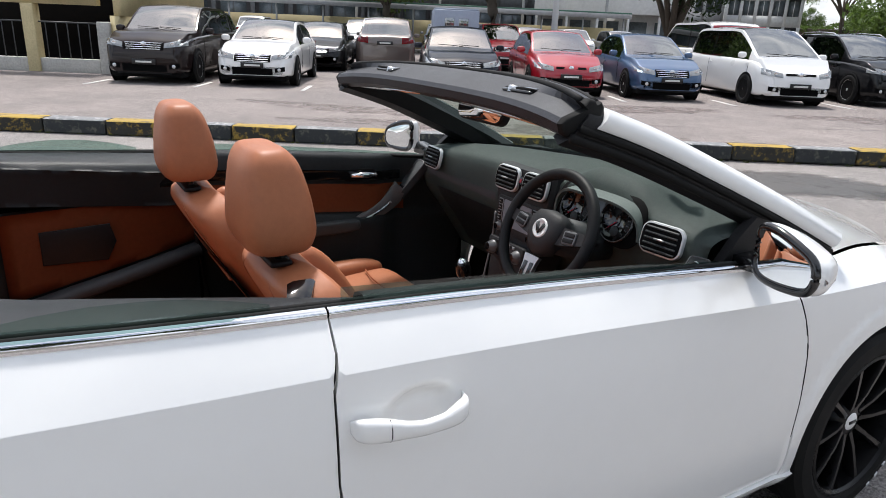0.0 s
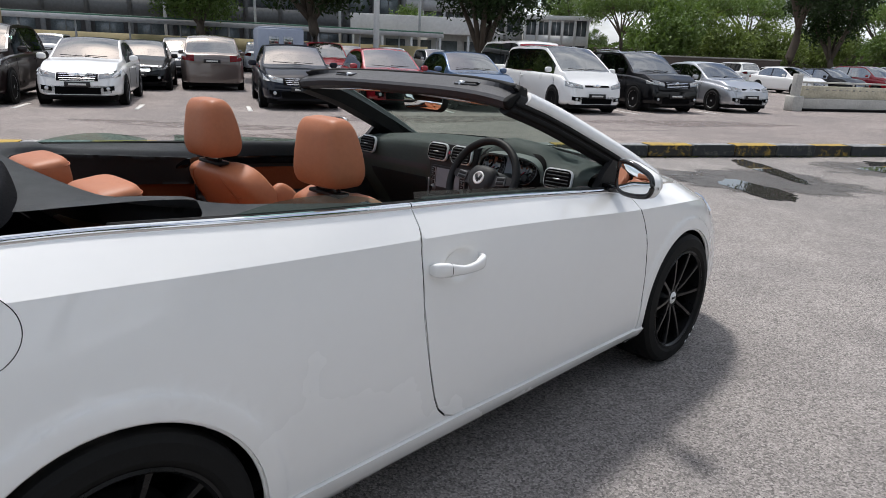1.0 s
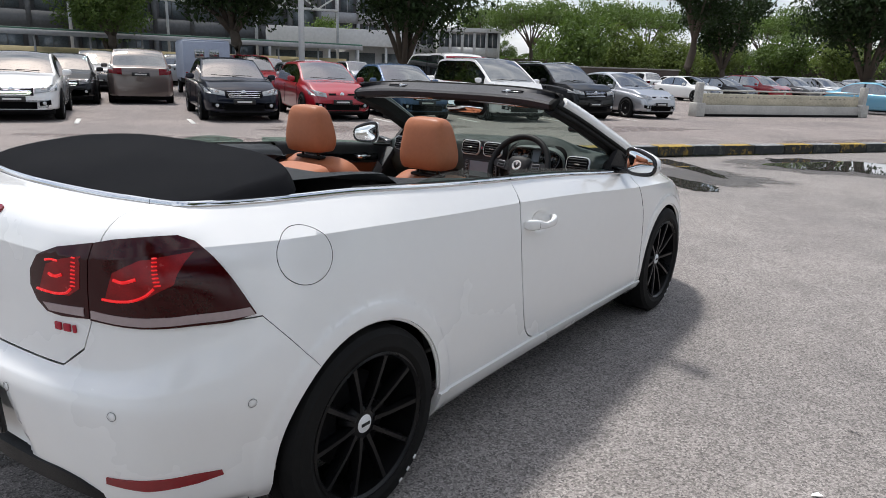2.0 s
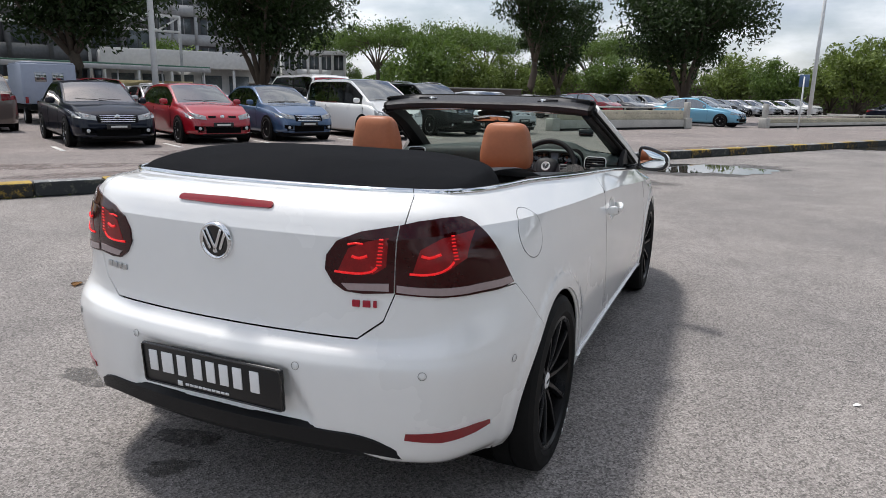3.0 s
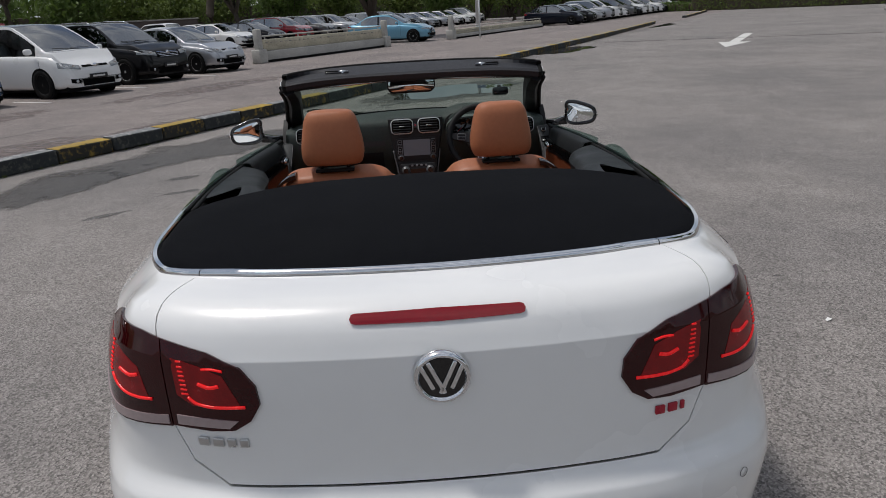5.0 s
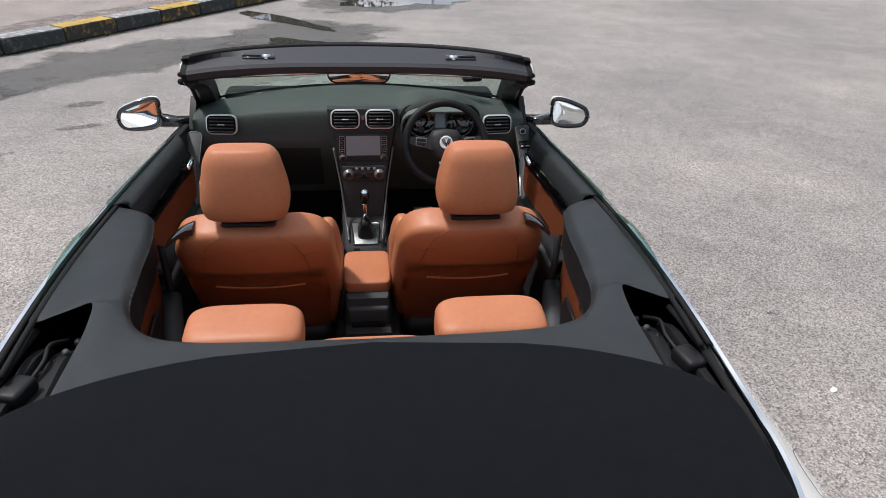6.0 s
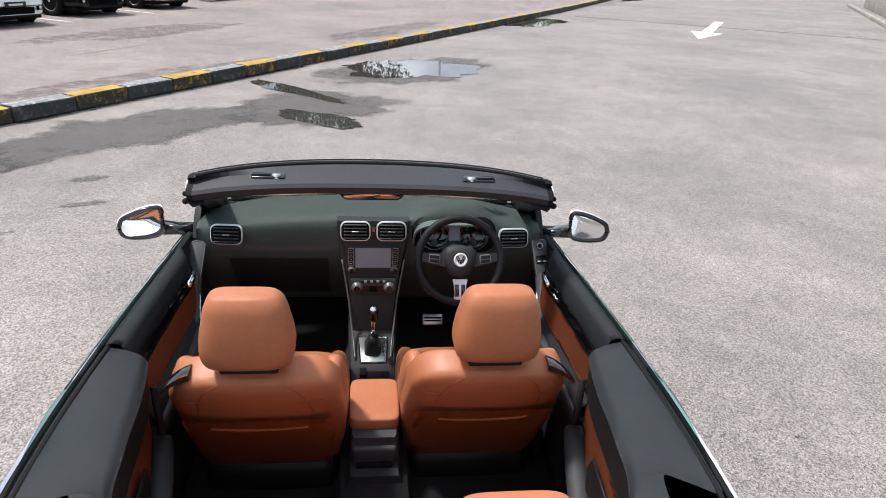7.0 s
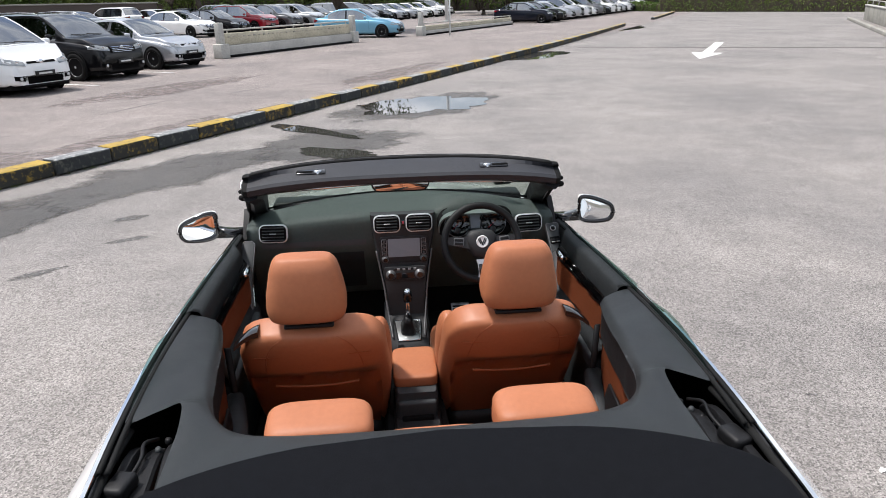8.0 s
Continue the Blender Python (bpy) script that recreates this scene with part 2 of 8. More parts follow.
def rounded(w, h, r, n=5):
    """Outline of a rounded rectangle about the origin."""
    r = min(r, 0.499 * min(w, h))
    return [(sx * (w / 2 - r) + r * math.cos(a), sy * (h / 2 - r) + r * math.sin(a))
            for sx, sy, a0 in ((1, 1, 0), (-1, 1, 90), (-1, -1, 180), (1, -1, 270))
            for a in (radians(a0 + 90 * k / n) for k in range(n + 1))]


def cushion(w, d, h, e=3.5, m=None, nu=28, nv=16, taper=0.0):
    """A stuffed form: a box with soft, round edges. taper narrows its top."""
    def pt(u, v):
        c, s = math.cos(u), math.sin(u)
        cv, sv = math.cos(v), math.sin(v)
        f = lambda q: math.copysign(abs(q) ** (2 / e), q)
        z = f(sv)
        k = 1 - taper * (z + 1) / 2
        return (w / 2 * f(c) * f(cv) * k, d / 2 * f(s) * f(cv), h / 2 * z)
    bm = surf(pt, [2 * math.pi * i / nu for i in range(nu)], [-math.pi / 2 + math.pi * j / nv for j in range(nv + 1)], close_u=True)
    bmesh.ops.remove_doubles(bm, verts=bm.verts, dist=1e-4)
    bmesh.ops.recalc_face_normals(bm, faces=bm.faces)
    if m is not None:
        bm.transform(m)
    return bm


def prism(outline, d, m=None, bev=0.0):
    """A flat outline in x, y given depth d along z."""
    bm = bmesh.new()
    f = bm.faces.new([bm.verts.new((x, y, 0)) for x, y in outline])
    ext = bmesh.ops.extrude_face_region(bm, geom=[f])
    bmesh.ops.translate(bm, vec=(0, 0, d), verts=[v for v in ext["geom"] if isinstance(v, bmesh.types.BMVert)])
    bmesh.ops.recalc_face_normals(bm, faces=bm.faces)
    if bev:
        top = [e for e in bm.edges if all(v.co.z > d * 0.5 for v in e.verts)]
        bmesh.ops.bevel(bm, geom=top, offset=bev, segments=2, profile=0.5, affect="EDGES")
    if m is not None:
        bm.transform(m)
    return bm


def letters(text, size, depth, m):
    """Raised letters from the built-in font, as a mesh."""
    c = bpy.data.curves.new("text", "FONT")
    c.body, c.size, c.extrude, c.align_x, c.align_y = text, size, depth, "CENTER", "CENTER"
    ob = bpy.data.objects.new("text", c)
    me = bpy.data.meshes.new_from_object(ob)
    bm = bmesh.new()
    bm.from_mesh(me)
    bpy.data.objects.remove(ob)
    bpy.data.curves.remove(c)
    bpy.data.meshes.remove(me)
    bm.transform(m)
    return bm

# ---- ground ----
ROAD = 31.0                                       # the kerb's bearing from +y towards +x, degrees
RS, RC = math.sin(radians(ROAD)), math.cos(radians(ROAD))
def road(u, v, z=0.0):
    """A place u metres along the kerb and v metres beyond it."""
    return Vector((-3.0 + u * RS - v * RC, 7.6 + u * RC + v * RS, z))
ROADM = Matrix.Translation((-3.0, 7.6, 0)) @ pose(0, 0, 0, 0, 0, 90 - ROAD)   # x along the kerb, y beyond it


def asphalt(name, base, stain, wet=False):
    m = bpy.data.materials.new(name)
    m.use_nodes = True
    n, l = m.node_tree.nodes, m.node_tree.links
    p = n["Principled BSDF"]
    tc = n.new("ShaderNodeTexCoord")
    def noise_node(scale, detail=6, rough=0.6):
        t = n.new("ShaderNodeTexNoise")
        t.inputs["Scale"].default_value, t.inputs["Detail"].default_value, t.inputs["Roughness"].default_value = scale, detail, rough
        l.new(tc.outputs["Object"], t.inputs["Vector"])
        return t.outputs["Fac"]
    def ramp_node(src, a, b, ca, cb):
        r = n.new("ShaderNodeValToRGB")
        r.color_ramp.elements[0].position, r.color_ramp.elements[1].position = a, b
        r.color_ramp.elements[0].color, r.color_ramp.elements[1].color = (*ca, 1), (*cb, 1)
        l.new(src, r.inputs["Fac"])
        return r.outputs["Color"]
    def mul(a, b):
        x = n.new("ShaderNodeMix")
        x.data_type, x.blend_type = "RGBA", "MULTIPLY"
        x.inputs["Factor"].default_value = 1
        l.new(a, x.inputs["A"])
        l.new(b, x.inputs["B"])
        return x.outputs["Result"]
    vor = n.new("ShaderNodeTexVoronoi")
    vor.inputs["Scale"].default_value = 130
    l.new(tc.outputs["Object"], vor.inputs["Vector"])
    chips = ramp_node(vor.outputs["Color"], 0.1, 0.9, tuple(c * 0.46 for c in base), tuple(min(1, c * 1.62) for c in base))
    big = ramp_node(noise_node(0.35, 8), 0.3, 0.7, (0.72, 0.72, 0.73), (1.12, 1.1, 1.08))
    mid = ramp_node(noise_node(2.2, 8, 0.7), 0.3, 0.7, (0.82, 0.82, 0.82), (1.1, 1.1, 1.1))
    spot = ramp_node(noise_node(5.0, 3), 0.22, 0.3, stain, (1, 1, 1))
    fine = ramp_node(noise_node(190, 3, 0.75), 0.3, 0.72, (0.52, 0.52, 0.52), (1.46, 1.44, 1.42))
    l.new(mul(mul(mul(mul(chips, big), mid), spot), fine), p.inputs["Base Color"])
    p.inputs["Roughness"].default_value = 0.85
    p.inputs["Specular IOR Level"].default_value = 0.3
    bp = n.new("ShaderNodeBump")
    bp.inputs["Strength"].default_value, bp.inputs["Distance"].default_value = 0.6, 0.004
    l.new(vor.outputs["Distance"], bp.inputs["Height"])
    l.new(bp.outputs["Normal"], p.inputs["Normal"])
    return m


ASPHALT = asphalt("asphalt", (0.240, 0.226, 0.218), (0.66, 0.66, 0.66))
ASPHALT_FAR = asphalt("asphalt_far_lane", (0.238, 0.212, 0.203), (0.6, 0.58, 0.57))
LINEPAINT = mat("road_paint", (0.62, 0.61, 0.58), 0.7, var=0.25, scale=5)
def chipped(name, col, under, cut, scale=9.0):
    """Old paint, flaked and blackened in patches that show what lies under it."""
    m = mat(name, col, 0.8, var=0.3, scale=5, bump=0.5, bscale=60)
    n, l = m.node_tree.nodes, m.node_tree.links
    p = n["Principled BSDF"]
    src = p.inputs["Base Color"].links[0].from_socket
    tc, t, r, x = n.new("ShaderNodeTexCoord"), n.new("ShaderNodeTexNoise"), n.new("ShaderNodeValToRGB"), n.new("ShaderNodeMix")
    inf, ad = n.new("ShaderNodeObjectInfo"), n.new("ShaderNodeVectorMath")
    ad.operation = "ADD"
    t.inputs["Scale"].default_value, t.inputs["Detail"].default_value, t.inputs["Roughness"].default_value = scale, 9, 0.7
    r.color_ramp.elements[0].position, r.color_ramp.elements[1].position = cut - 0.05, cut + 0.06
    x.data_type = "RGBA"
    x.inputs["B"].default_value = (*under, 1)
    l.new(tc.outputs["Object"], ad.inputs[0])
    l.new(inf.outputs["Location"], ad.inputs[1])
    l.new(ad.outputs["Vector"], t.inputs["Vector"])
    l.new(t.outputs["Fac"], r.inputs["Fac"])
    l.new(r.outputs["Color"], x.inputs["Factor"])
    l.new(src, x.inputs["A"])
    l.new(x.outputs["Result"], p.inputs["Base Color"])
    return m
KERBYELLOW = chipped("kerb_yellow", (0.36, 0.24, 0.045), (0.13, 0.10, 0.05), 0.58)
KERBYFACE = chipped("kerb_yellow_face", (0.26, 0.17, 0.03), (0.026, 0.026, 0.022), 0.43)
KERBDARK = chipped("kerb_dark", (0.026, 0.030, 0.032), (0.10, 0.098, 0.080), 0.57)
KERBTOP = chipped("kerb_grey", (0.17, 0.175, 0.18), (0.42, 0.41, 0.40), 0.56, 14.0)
MOSS = mat("moss", (0.060, 0.075, 0.020), 0.95, var=0.4, scale=20)
CONCRETE = mat("concrete", (0.42, 0.41, 0.38), 0.85, var=0.3, scale=1.5, bump=0.4, bscale=40)
CONCRETE_DARK = mat("stained_concrete", (0.27, 0.26, 0.23), 0.9, var=0.45, scale=1.2, bump=0.4, bscale=40)
WATER = mat("puddle_water", (0.045, 0.043, 0.040), 0.02, var=0.2, spec=0.7, rvar=0.01)
DAMP = mat("damp_asphalt", (0.092, 0.086, 0.080), 0.5, var=0.3, scale=3, bump=0.4, bscale=200)
dn, dl = DAMP.node_tree.nodes, DAMP.node_tree.links           # patches that have dried let the asphalt show
dry, see, drymix, dc_ = dn.new("ShaderNodeTexNoise"), dn.new("ShaderNodeBsdfTransparent"), dn.new("ShaderNodeMixShader"), dn.new("ShaderNodeTexCoord")
dry.inputs["Scale"].default_value, dry.inputs["Detail"].default_value, dry.inputs["Roughness"].default_value = 1.7, 9, 0.72
dr = dn.new("ShaderNodeMapRange")
dr.inputs["From Min"].default_value, dr.inputs["From Max"].default_value = 0.50, 0.74
dl.new(dc_.outputs["Object"], dry.inputs["Vector"])
dl.new(dry.outputs["Fac"], dr.inputs["Value"])
dl.new(dr.outputs["Result"], drymix.inputs["Fac"])
dl.new(dn["Principled BSDF"].outputs["BSDF"], drymix.inputs[1])
dl.new(see.outputs["BSDF"], drymix.inputs[2])
dl.new(drymix.outputs["Shader"], dn["Material Output"].inputs["Surface"])

OILM = DAMP.copy()
OILM.name = "oil_on_asphalt"
OILM.node_tree.nodes[dry.name].inputs["Scale"].default_value = 16
OILM.node_tree.nodes[dr.name].inputs["From Min"].default_value = 0.36
OILM.node_tree.nodes[dr.name].inputs["From Max"].default_value = 0.66

WET = asphalt("wet_asphalt", (0.105, 0.098, 0.091), (0.6, 0.6, 0.6))
we, wk_ = WET.node_tree.nodes, WET.node_tree.links
we["Principled BSDF"].inputs["Roughness"].default_value = 0.42
w_see, w_mix, w_at, w_no, w_tc = (we.new("ShaderNode" + k) for k in ("BsdfTransparent", "MixShader", "Attribute", "TexNoise", "TexCoord"))
w_at.attribute_name = "soak"
w_no.inputs["Scale"].default_value, w_no.inputs["Detail"].default_value, w_no.inputs["Roughness"].default_value = 1.5, 9, 0.68
w_add, w_rng = we.new("ShaderNodeMath"), we.new("ShaderNodeMapRange")
w_add.operation = "ADD"
w_rng.inputs["From Min"].default_value, w_rng.inputs["From Max"].default_value = 0.92, 1.16
w_rng.inputs["To Min"].default_value, w_rng.inputs["To Max"].default_value = 1.0, 0.12
wk_.new(w_tc.outputs["Object"], w_no.inputs["Vector"])
wk_.new(w_no.outputs["Fac"], w_add.inputs[0])
wk_.new(w_at.outputs["Fac"], w_add.inputs[1])
wk_.new(w_add.outputs[0], w_rng.inputs["Value"])
wk_.new(w_rng.outputs["Result"], w_mix.inputs["Fac"])
wk_.new(we["Principled BSDF"].outputs["BSDF"], w_mix.inputs[1])
wk_.new(w_see.outputs["BSDF"], w_mix.inputs[2])
wk_.new(w_mix.outputs["Shader"], we["Material Output"].inputs["Surface"])

# one ground sheet to the horizon; finer near the middle
ax = [-900, -300, -120, -60, -35, -20, -12, -7, -4, -2, 0, 2, 4, 7, 12, 20, 35, 60, 120, 300, 900]
gm = surf(lambda a, b: (a, b, 0), ax, ax)
tagged(part("ground", gm, ASPHALT), "weathered grey asphalt of an open car park", "ground", kind="structure")
# the far lane beyond the kerb, a hand lower than the kerb's top
fl = surf(lambda a, b: road(a, b, 0.012), [-40, -20, 0, 20, 40, 60, 80], [0.28, 4, 8, 12, 30], flip=True)
tagged(part("road", fl, ASPHALT_FAR), "brownish worn asphalt of the far lane and parking bays", "road", kind="structure")

def blob(name, label, c, rx, ry, ang, z, material, seed, category="puddle", taper=0.0):
    rnd = random.Random(seed)
    ph = [rnd.uniform(0, 6.28) for _ in range(26)]
    am = [rnd.uniform(0.06, 0.22) / (k + 1) ** 0.9 for k in range(26)]
    n = 220
    ring = []
    for i in range(n):
        a = 2 * math.pi * i / n
        r = 1 + sum(am[k] * math.sin((k + 2) * a + ph[k]) for k in range(26))
        ring.append((rx * r * math.cos(a), ry * r * math.sin(a) * (1 - taper * math.cos(a))))
    bm = bmesh.new()
    soak = bm.verts.layers.float.new("soak")               # 0 at the rim, rising inwards
    loops = []
    for k_, w_ in ((1.0, 0.0), (0.82, 0.38), (0.6, 0.62), (0.3, 0.75)):
        loops.append([bm.verts.new((x * k_, y * k_, 0)) for x, y in ring])
        for v in loops[-1]:
            v[soak] = w_
    mid = bm.verts.new((0, 0, 0))
    mid[soak] = 0.75
    for i in range(n):
        for a_, b_ in zip(loops, loops[1:]):
            bm.faces.new((b_[i], a_[i], a_[(i + 1) % n], b_[(i + 1) % n]))
        bm.faces.new((mid, loops[-1][i], loops[-1][(i + 1) % n]))
    bm.transform(Matrix.Translation((c[0], c[1], z)) @ pose(0, 0, 0, 0, 0, ang))
    return tagged(part(name, bm, material), label, category, kind="structure")

# damp ground by the kerb, the puddles in it, and dry-edged oil stains
blob("damp_patch", "dark damp asphalt along the kerb", (-2.7, 5.75), 2.3, 1.15, 48, 0.003, WET, 3, "stain")
blob("damp_patch", "dark damp asphalt round the puddles", (0.75, 10.6), 2.3, 1.6, 45, 0.0035, WET, 4, "stain")
blob("damp_patch", "dark damp asphalt beside the thin puddle", (-0.75, 7.3), 1.7, 1.2, 60, 0.0032, WET, 5, "stain")
blob("damp_patch", "faint damp asphalt near the kerb", (-3.9, 3.9), 1.5, 0.6, 62, 0.0034, WET, 6, "stain")
blob("puddle", "shallow rain puddle that mirrors the trees", (0.82, 10.75), 1.30, 0.95, 35, 0.007, WATER, 11)
blob("puddle", "small rain puddle with a ragged edge", (-0.62, 6.58), 0.62, 0.30, -28, 0.007, WATER, 12)
blob("puddle", "thin pointed rain puddle by the kerb", (-0.98, 8.22), 0.98, 0.20, -45, 0.0072, WATER, 13, taper=0.75)
blob("puddle", "bright rain puddle further along the kerb", (5.6, 21.2), 1.9, 0.75, 52, 0.007, WATER, 14)
blob("puddle", "far rain puddle at the kerb's end", (15.0, 38.5), 3.2, 0.9, 50, 0.007, WATER, 15)
for k, (c, a, b, g) in enumerate([((-1.28, -1.49), 0.17, 0.075, -8), ((-2.31, 3.40), 0.15, 0.06, 20), ((-2.77, 2.68), 0.19, 0.055, 30), ((-2.5, 4.05), 0.16, 0.08, 10),
                                  ((-0.62, -1.54), 0.10, 0.035, 0), ((-0.46, -1.73), 0.12, 0.07, 20), ((-0.36, -1.92), 0.10, 0.05, 40), ((2.05, 0.35), 0.035, 0.012, 0)]):
    blob("oil_stain", "dark oil stain on the asphalt", c, a, b, g, 0.0025 + 0.0002 * k, OILM, 20 + k, "stain")

# reddish smears and cracks on the far lane
RUSTM = OILM.copy()
RUSTM.name = "rusty_smear"
for nd in RUSTM.node_tree.nodes:
    if nd.bl_idname == "ShaderNodeVectorMath":
        nd.inputs[0].default_value = (0.155, 0.118, 0.108)
RUSTM.node_tree.nodes[dry.name].inputs["Scale"].default_value = 2.6
RUSTM.node_tree.nodes[dr.name].inputs["From Min"].default_value = 0.34
RUSTM.node_tree.nodes[dr.name].inputs["From Max"].default_value = 0.60
for k, (c, a, b, g) in enumerate([((-3.7, 8.3), 3.4, 0.55, 59), ((-6.8, 5.2), 2.4, 0.6, 55), ((-8.6, 9.0), 2.6, 0.8, 62), ((-5.0, 14.5), 3.0, 0.7, 60), ((0.6, 17.0), 3.2, 0.5, 59), ((-9.5, 4.0), 2.0, 0.5, 40)]):
    blob("lane_smear", "reddish dirt smear on the far lane", c, a, b, g, 0.0150 + 0.0002 * k, RUSTM, 50 + k, "stain")
for k, (c, a, b, g) in enumerate([((-4.8, 11.55), 0.95, 0.035, 65), ((-6.2, 8.2), 0.8, 0.03, 60), ((-9.2, 7.4), 1.1, 0.04, 64), ((-2.9, 13.9), 0.7, 0.03, 58)]):
    blob("lane_crack", "dark crack in the far lane's asphalt", c, a, b, g, 0.0165 + 0.0002 * k, OILM, 60 + k, "stain")

# ---- kerb: painted blocks in turns of yellow and black ----
kerb = thing("kerb", "old concrete kerb painted in yellow and black stripes", "kerb", kind="structure", m=ROADM)
rk = random.Random(5)
def kerb_block(length, seed):
    bm = box(length - 0.012, 0.26, 0.185, pose(0, 0, 0), 0.022)
    r2 = random.Random(seed)
    for v in bm.verts:
        v.co += Vector((0, r2.uniform(-0.006, 0.006), r2.uniform(-0.006, 0.006)))
    return bm
kb = {}
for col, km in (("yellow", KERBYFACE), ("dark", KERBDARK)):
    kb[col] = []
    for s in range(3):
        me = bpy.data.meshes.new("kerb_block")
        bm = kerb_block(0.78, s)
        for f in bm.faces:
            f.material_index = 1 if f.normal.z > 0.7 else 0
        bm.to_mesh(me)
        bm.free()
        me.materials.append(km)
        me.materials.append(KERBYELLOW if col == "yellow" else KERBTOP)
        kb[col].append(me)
u = -14.0
i = 0
while u < 68:
    if 38.8 < u < 49.4:                                       # a gap in the kerb
        u += 0.78
        continue
    ob = new("kerb_block", kb["yellow" if i % 2 else "dark"][rk.randrange(3)])
    ob.parent = kerb
    jog = 0.05 if -2.0 < u < 3.4 else 0.0
    ob.location = (u, 0.13 - jog + 0.0009 * max(0.0, u - 5) ** 2 * (1 if u < 40 else 0.5), 0.0925 + (0.012 if jog else 0))
    u += 0.78
    i += 1
moss = bmesh.new()
for k in range(260):
    a = rk.uniform(-10, 33)
    p0 = Vector((a, -0.02 - abs(rk.gauss(0, 0.025)) - (0.05 if -2 < a < 3.4 else 0), 0.008))
    for _ in range(3):
        d = Vector((rk.uniform(-0.03, 0.03), rk.uniform(-0.015, 0.01), 0))
        moss.faces.new([moss.verts.new(p0 + d + Vector(q)) for q in ((-0.012, 0, 0), (0.012, 0, 0), (rk.uniform(-0.01, 0.01), rk.uniform(-0.01, 0.01), rk.uniform(0.01, 0.035)))])
moss.transform(ROADM)
tagged(part("moss_tufts", moss, MOSS), "small moss and weed tufts at the kerb's foot", "moss", kind="stuff")

# white arrow and bay lines
def flatmark(name, outline, label):
    bm = bmesh.new()
    bm.faces.new([bm.verts.new((x, y, 0.005)) for x, y in outline])
    bmesh.ops.recalc_face_normals(bm, faces=bm.faces)
    if bm.faces[:][0].normal.z < 0:
        bmesh.ops.reverse_faces(bm, faces=bm.faces)
    return tagged(part(name, bm, LINEPAINT), label, "road marking", kind="structure")
d = Vector((RS, RC))
def mark(u0, v0, pts):
    return [tuple(road(u0 + a, v0 + b).to_2d()) for a, b in pts]
flatmark("road_arrow", mark(15.8, -5.65, [(0, 0), (2.6, 0.52), (2.6, 0.17), (8.0, 0.17), (8.0, -0.17), (2.6, -0.17), (2.6, -0.52)]), "white painted arrow on the asphalt, worn")
flatmark("road_line", [(-0.36, 24.7), (-0.22, 24.6), (3.46, 32.9), (3.32, 33.0)], "white painted line across the far lane")
tagged(part("road_joint", box(12.4, 0.06, 0.004, pose(13.7, 22.15, 0.004, 0, 0, -21.6)), RUBBER), "dark joint across the asphalt", "road joint", kind="structure")
# worn white lines between the parking bays
noses = [(-15.5, -0.6), (-14.6, 1.4), (-13.7, 3.5), (-12.5, 5.5), (-11.3, 7.55), (-10.4, 9.9), (-9.3, 12.0), (-7.9, 14.4), (-6.8, 17.3), (-5.7, 20.1)]
bx, by = math.sin(radians(118)), math.cos(radians(118))       # out of the bays
for (xa, ya), (xb, yb) in zip(noses, noses[1:]):
    mx_, my_ = (xa + xb) / 2, (ya + yb) / 2
    bm = box(0.10, 1.3, 0.004, Matrix.Translation((mx_ - bx * 0.25, my_ - by * 0.25, 0.0155)) @ pose(0, 0, 0, 0, 0, -118))
    tagged(part("bay_line", bm, LINEPAINT), "worn white line between two parking bays", "road marking", kind="structure")
# leaf litter and pale specks
leafm = mat("dry_leaf", (0.25, 0.13, 0.045), 0.8, var=0.3)
def fallen_leaf(x, y, turn, size):
    """A pointed blade curled up along its middle rib, with a short stalk."""
    def blade(a, b):
        w = 0.36 * math.sin(math.pi * (0.06 + 0.9 * a)) ** 0.8
        return ((a - 0.5) * size, b * w * size, size * (0.03 + 0.30 * b * b * w + 0.16 * (a - 0.5) ** 2))
    lf = thick(surf(blade, np.linspace(0, 1, 10), np.linspace(-1, 1, 7)), 0.001)
    lf = join(lf, tube([(-0.5 * size, 0, 0.07 * size), (-0.62 * size, 0.02 * size, 0.05 * size), (-0.74 * size, 0.05 * size, 0.004)], 0.0016, 5))
    lf.transform(pose(x, y, 0.0, 0, 0, turn))
    tagged(part("fallen_leaf", lf, leafm), "curled dry brown leaf on the asphalt", "leaf")
fallen_leaf(-3.12, 1.09, 20, 0.11)
fallen_leaf(-2.67, -0.45, 130, 0.10)
scrapm = mat("paper_scrap", (0.72, 0.72, 0.70), 0.7, var=0.1)
for k, (x, y, a) in enumerate(((1.99, -0.24, 20), (2.54, 8.17, 40))):
    sc_ = bmesh.new()
    sc_.faces.new([sc_.verts.new(p) for p in ((-0.02, -0.006, 0.004), (0.002, -0.012, 0.010), (0.022, 0.002, 0.006), (0.004, 0.013, 0.012), (-0.015, 0.008, 0.004))])
    sc_.transform(pose(x, y, 0.0, 0, 0, a))
    tagged(part("paper_scrap", sc_, scrapm), "tiny white paper scrap on the asphalt", "litter", "scraps on the asphalt")

# ---- the white convertible ----
from mathutils.geometry import delaunay_2d_cdt

hero = thing("convertible_car", "white two-door convertible with tan leather seats and folded black roof", "car")
# plan of the body at its widest, from the nose's middle round the right side to the tail's middle
PLAN = [(0, 2.18), (0.45, 2.135), (0.735, 1.95), (0.848, 1.66), (0.872, 1.29), (0.873, 0.9), (0.871, 0.3), (0.870, -0.4), (0.870, -0.95),
        (0.868, -1.30), (0.855, -1.58), (0.802, -1.785), (0.705, -1.943), (0.50, -2.032), (0.27, -2.069), (0, -2.082)]
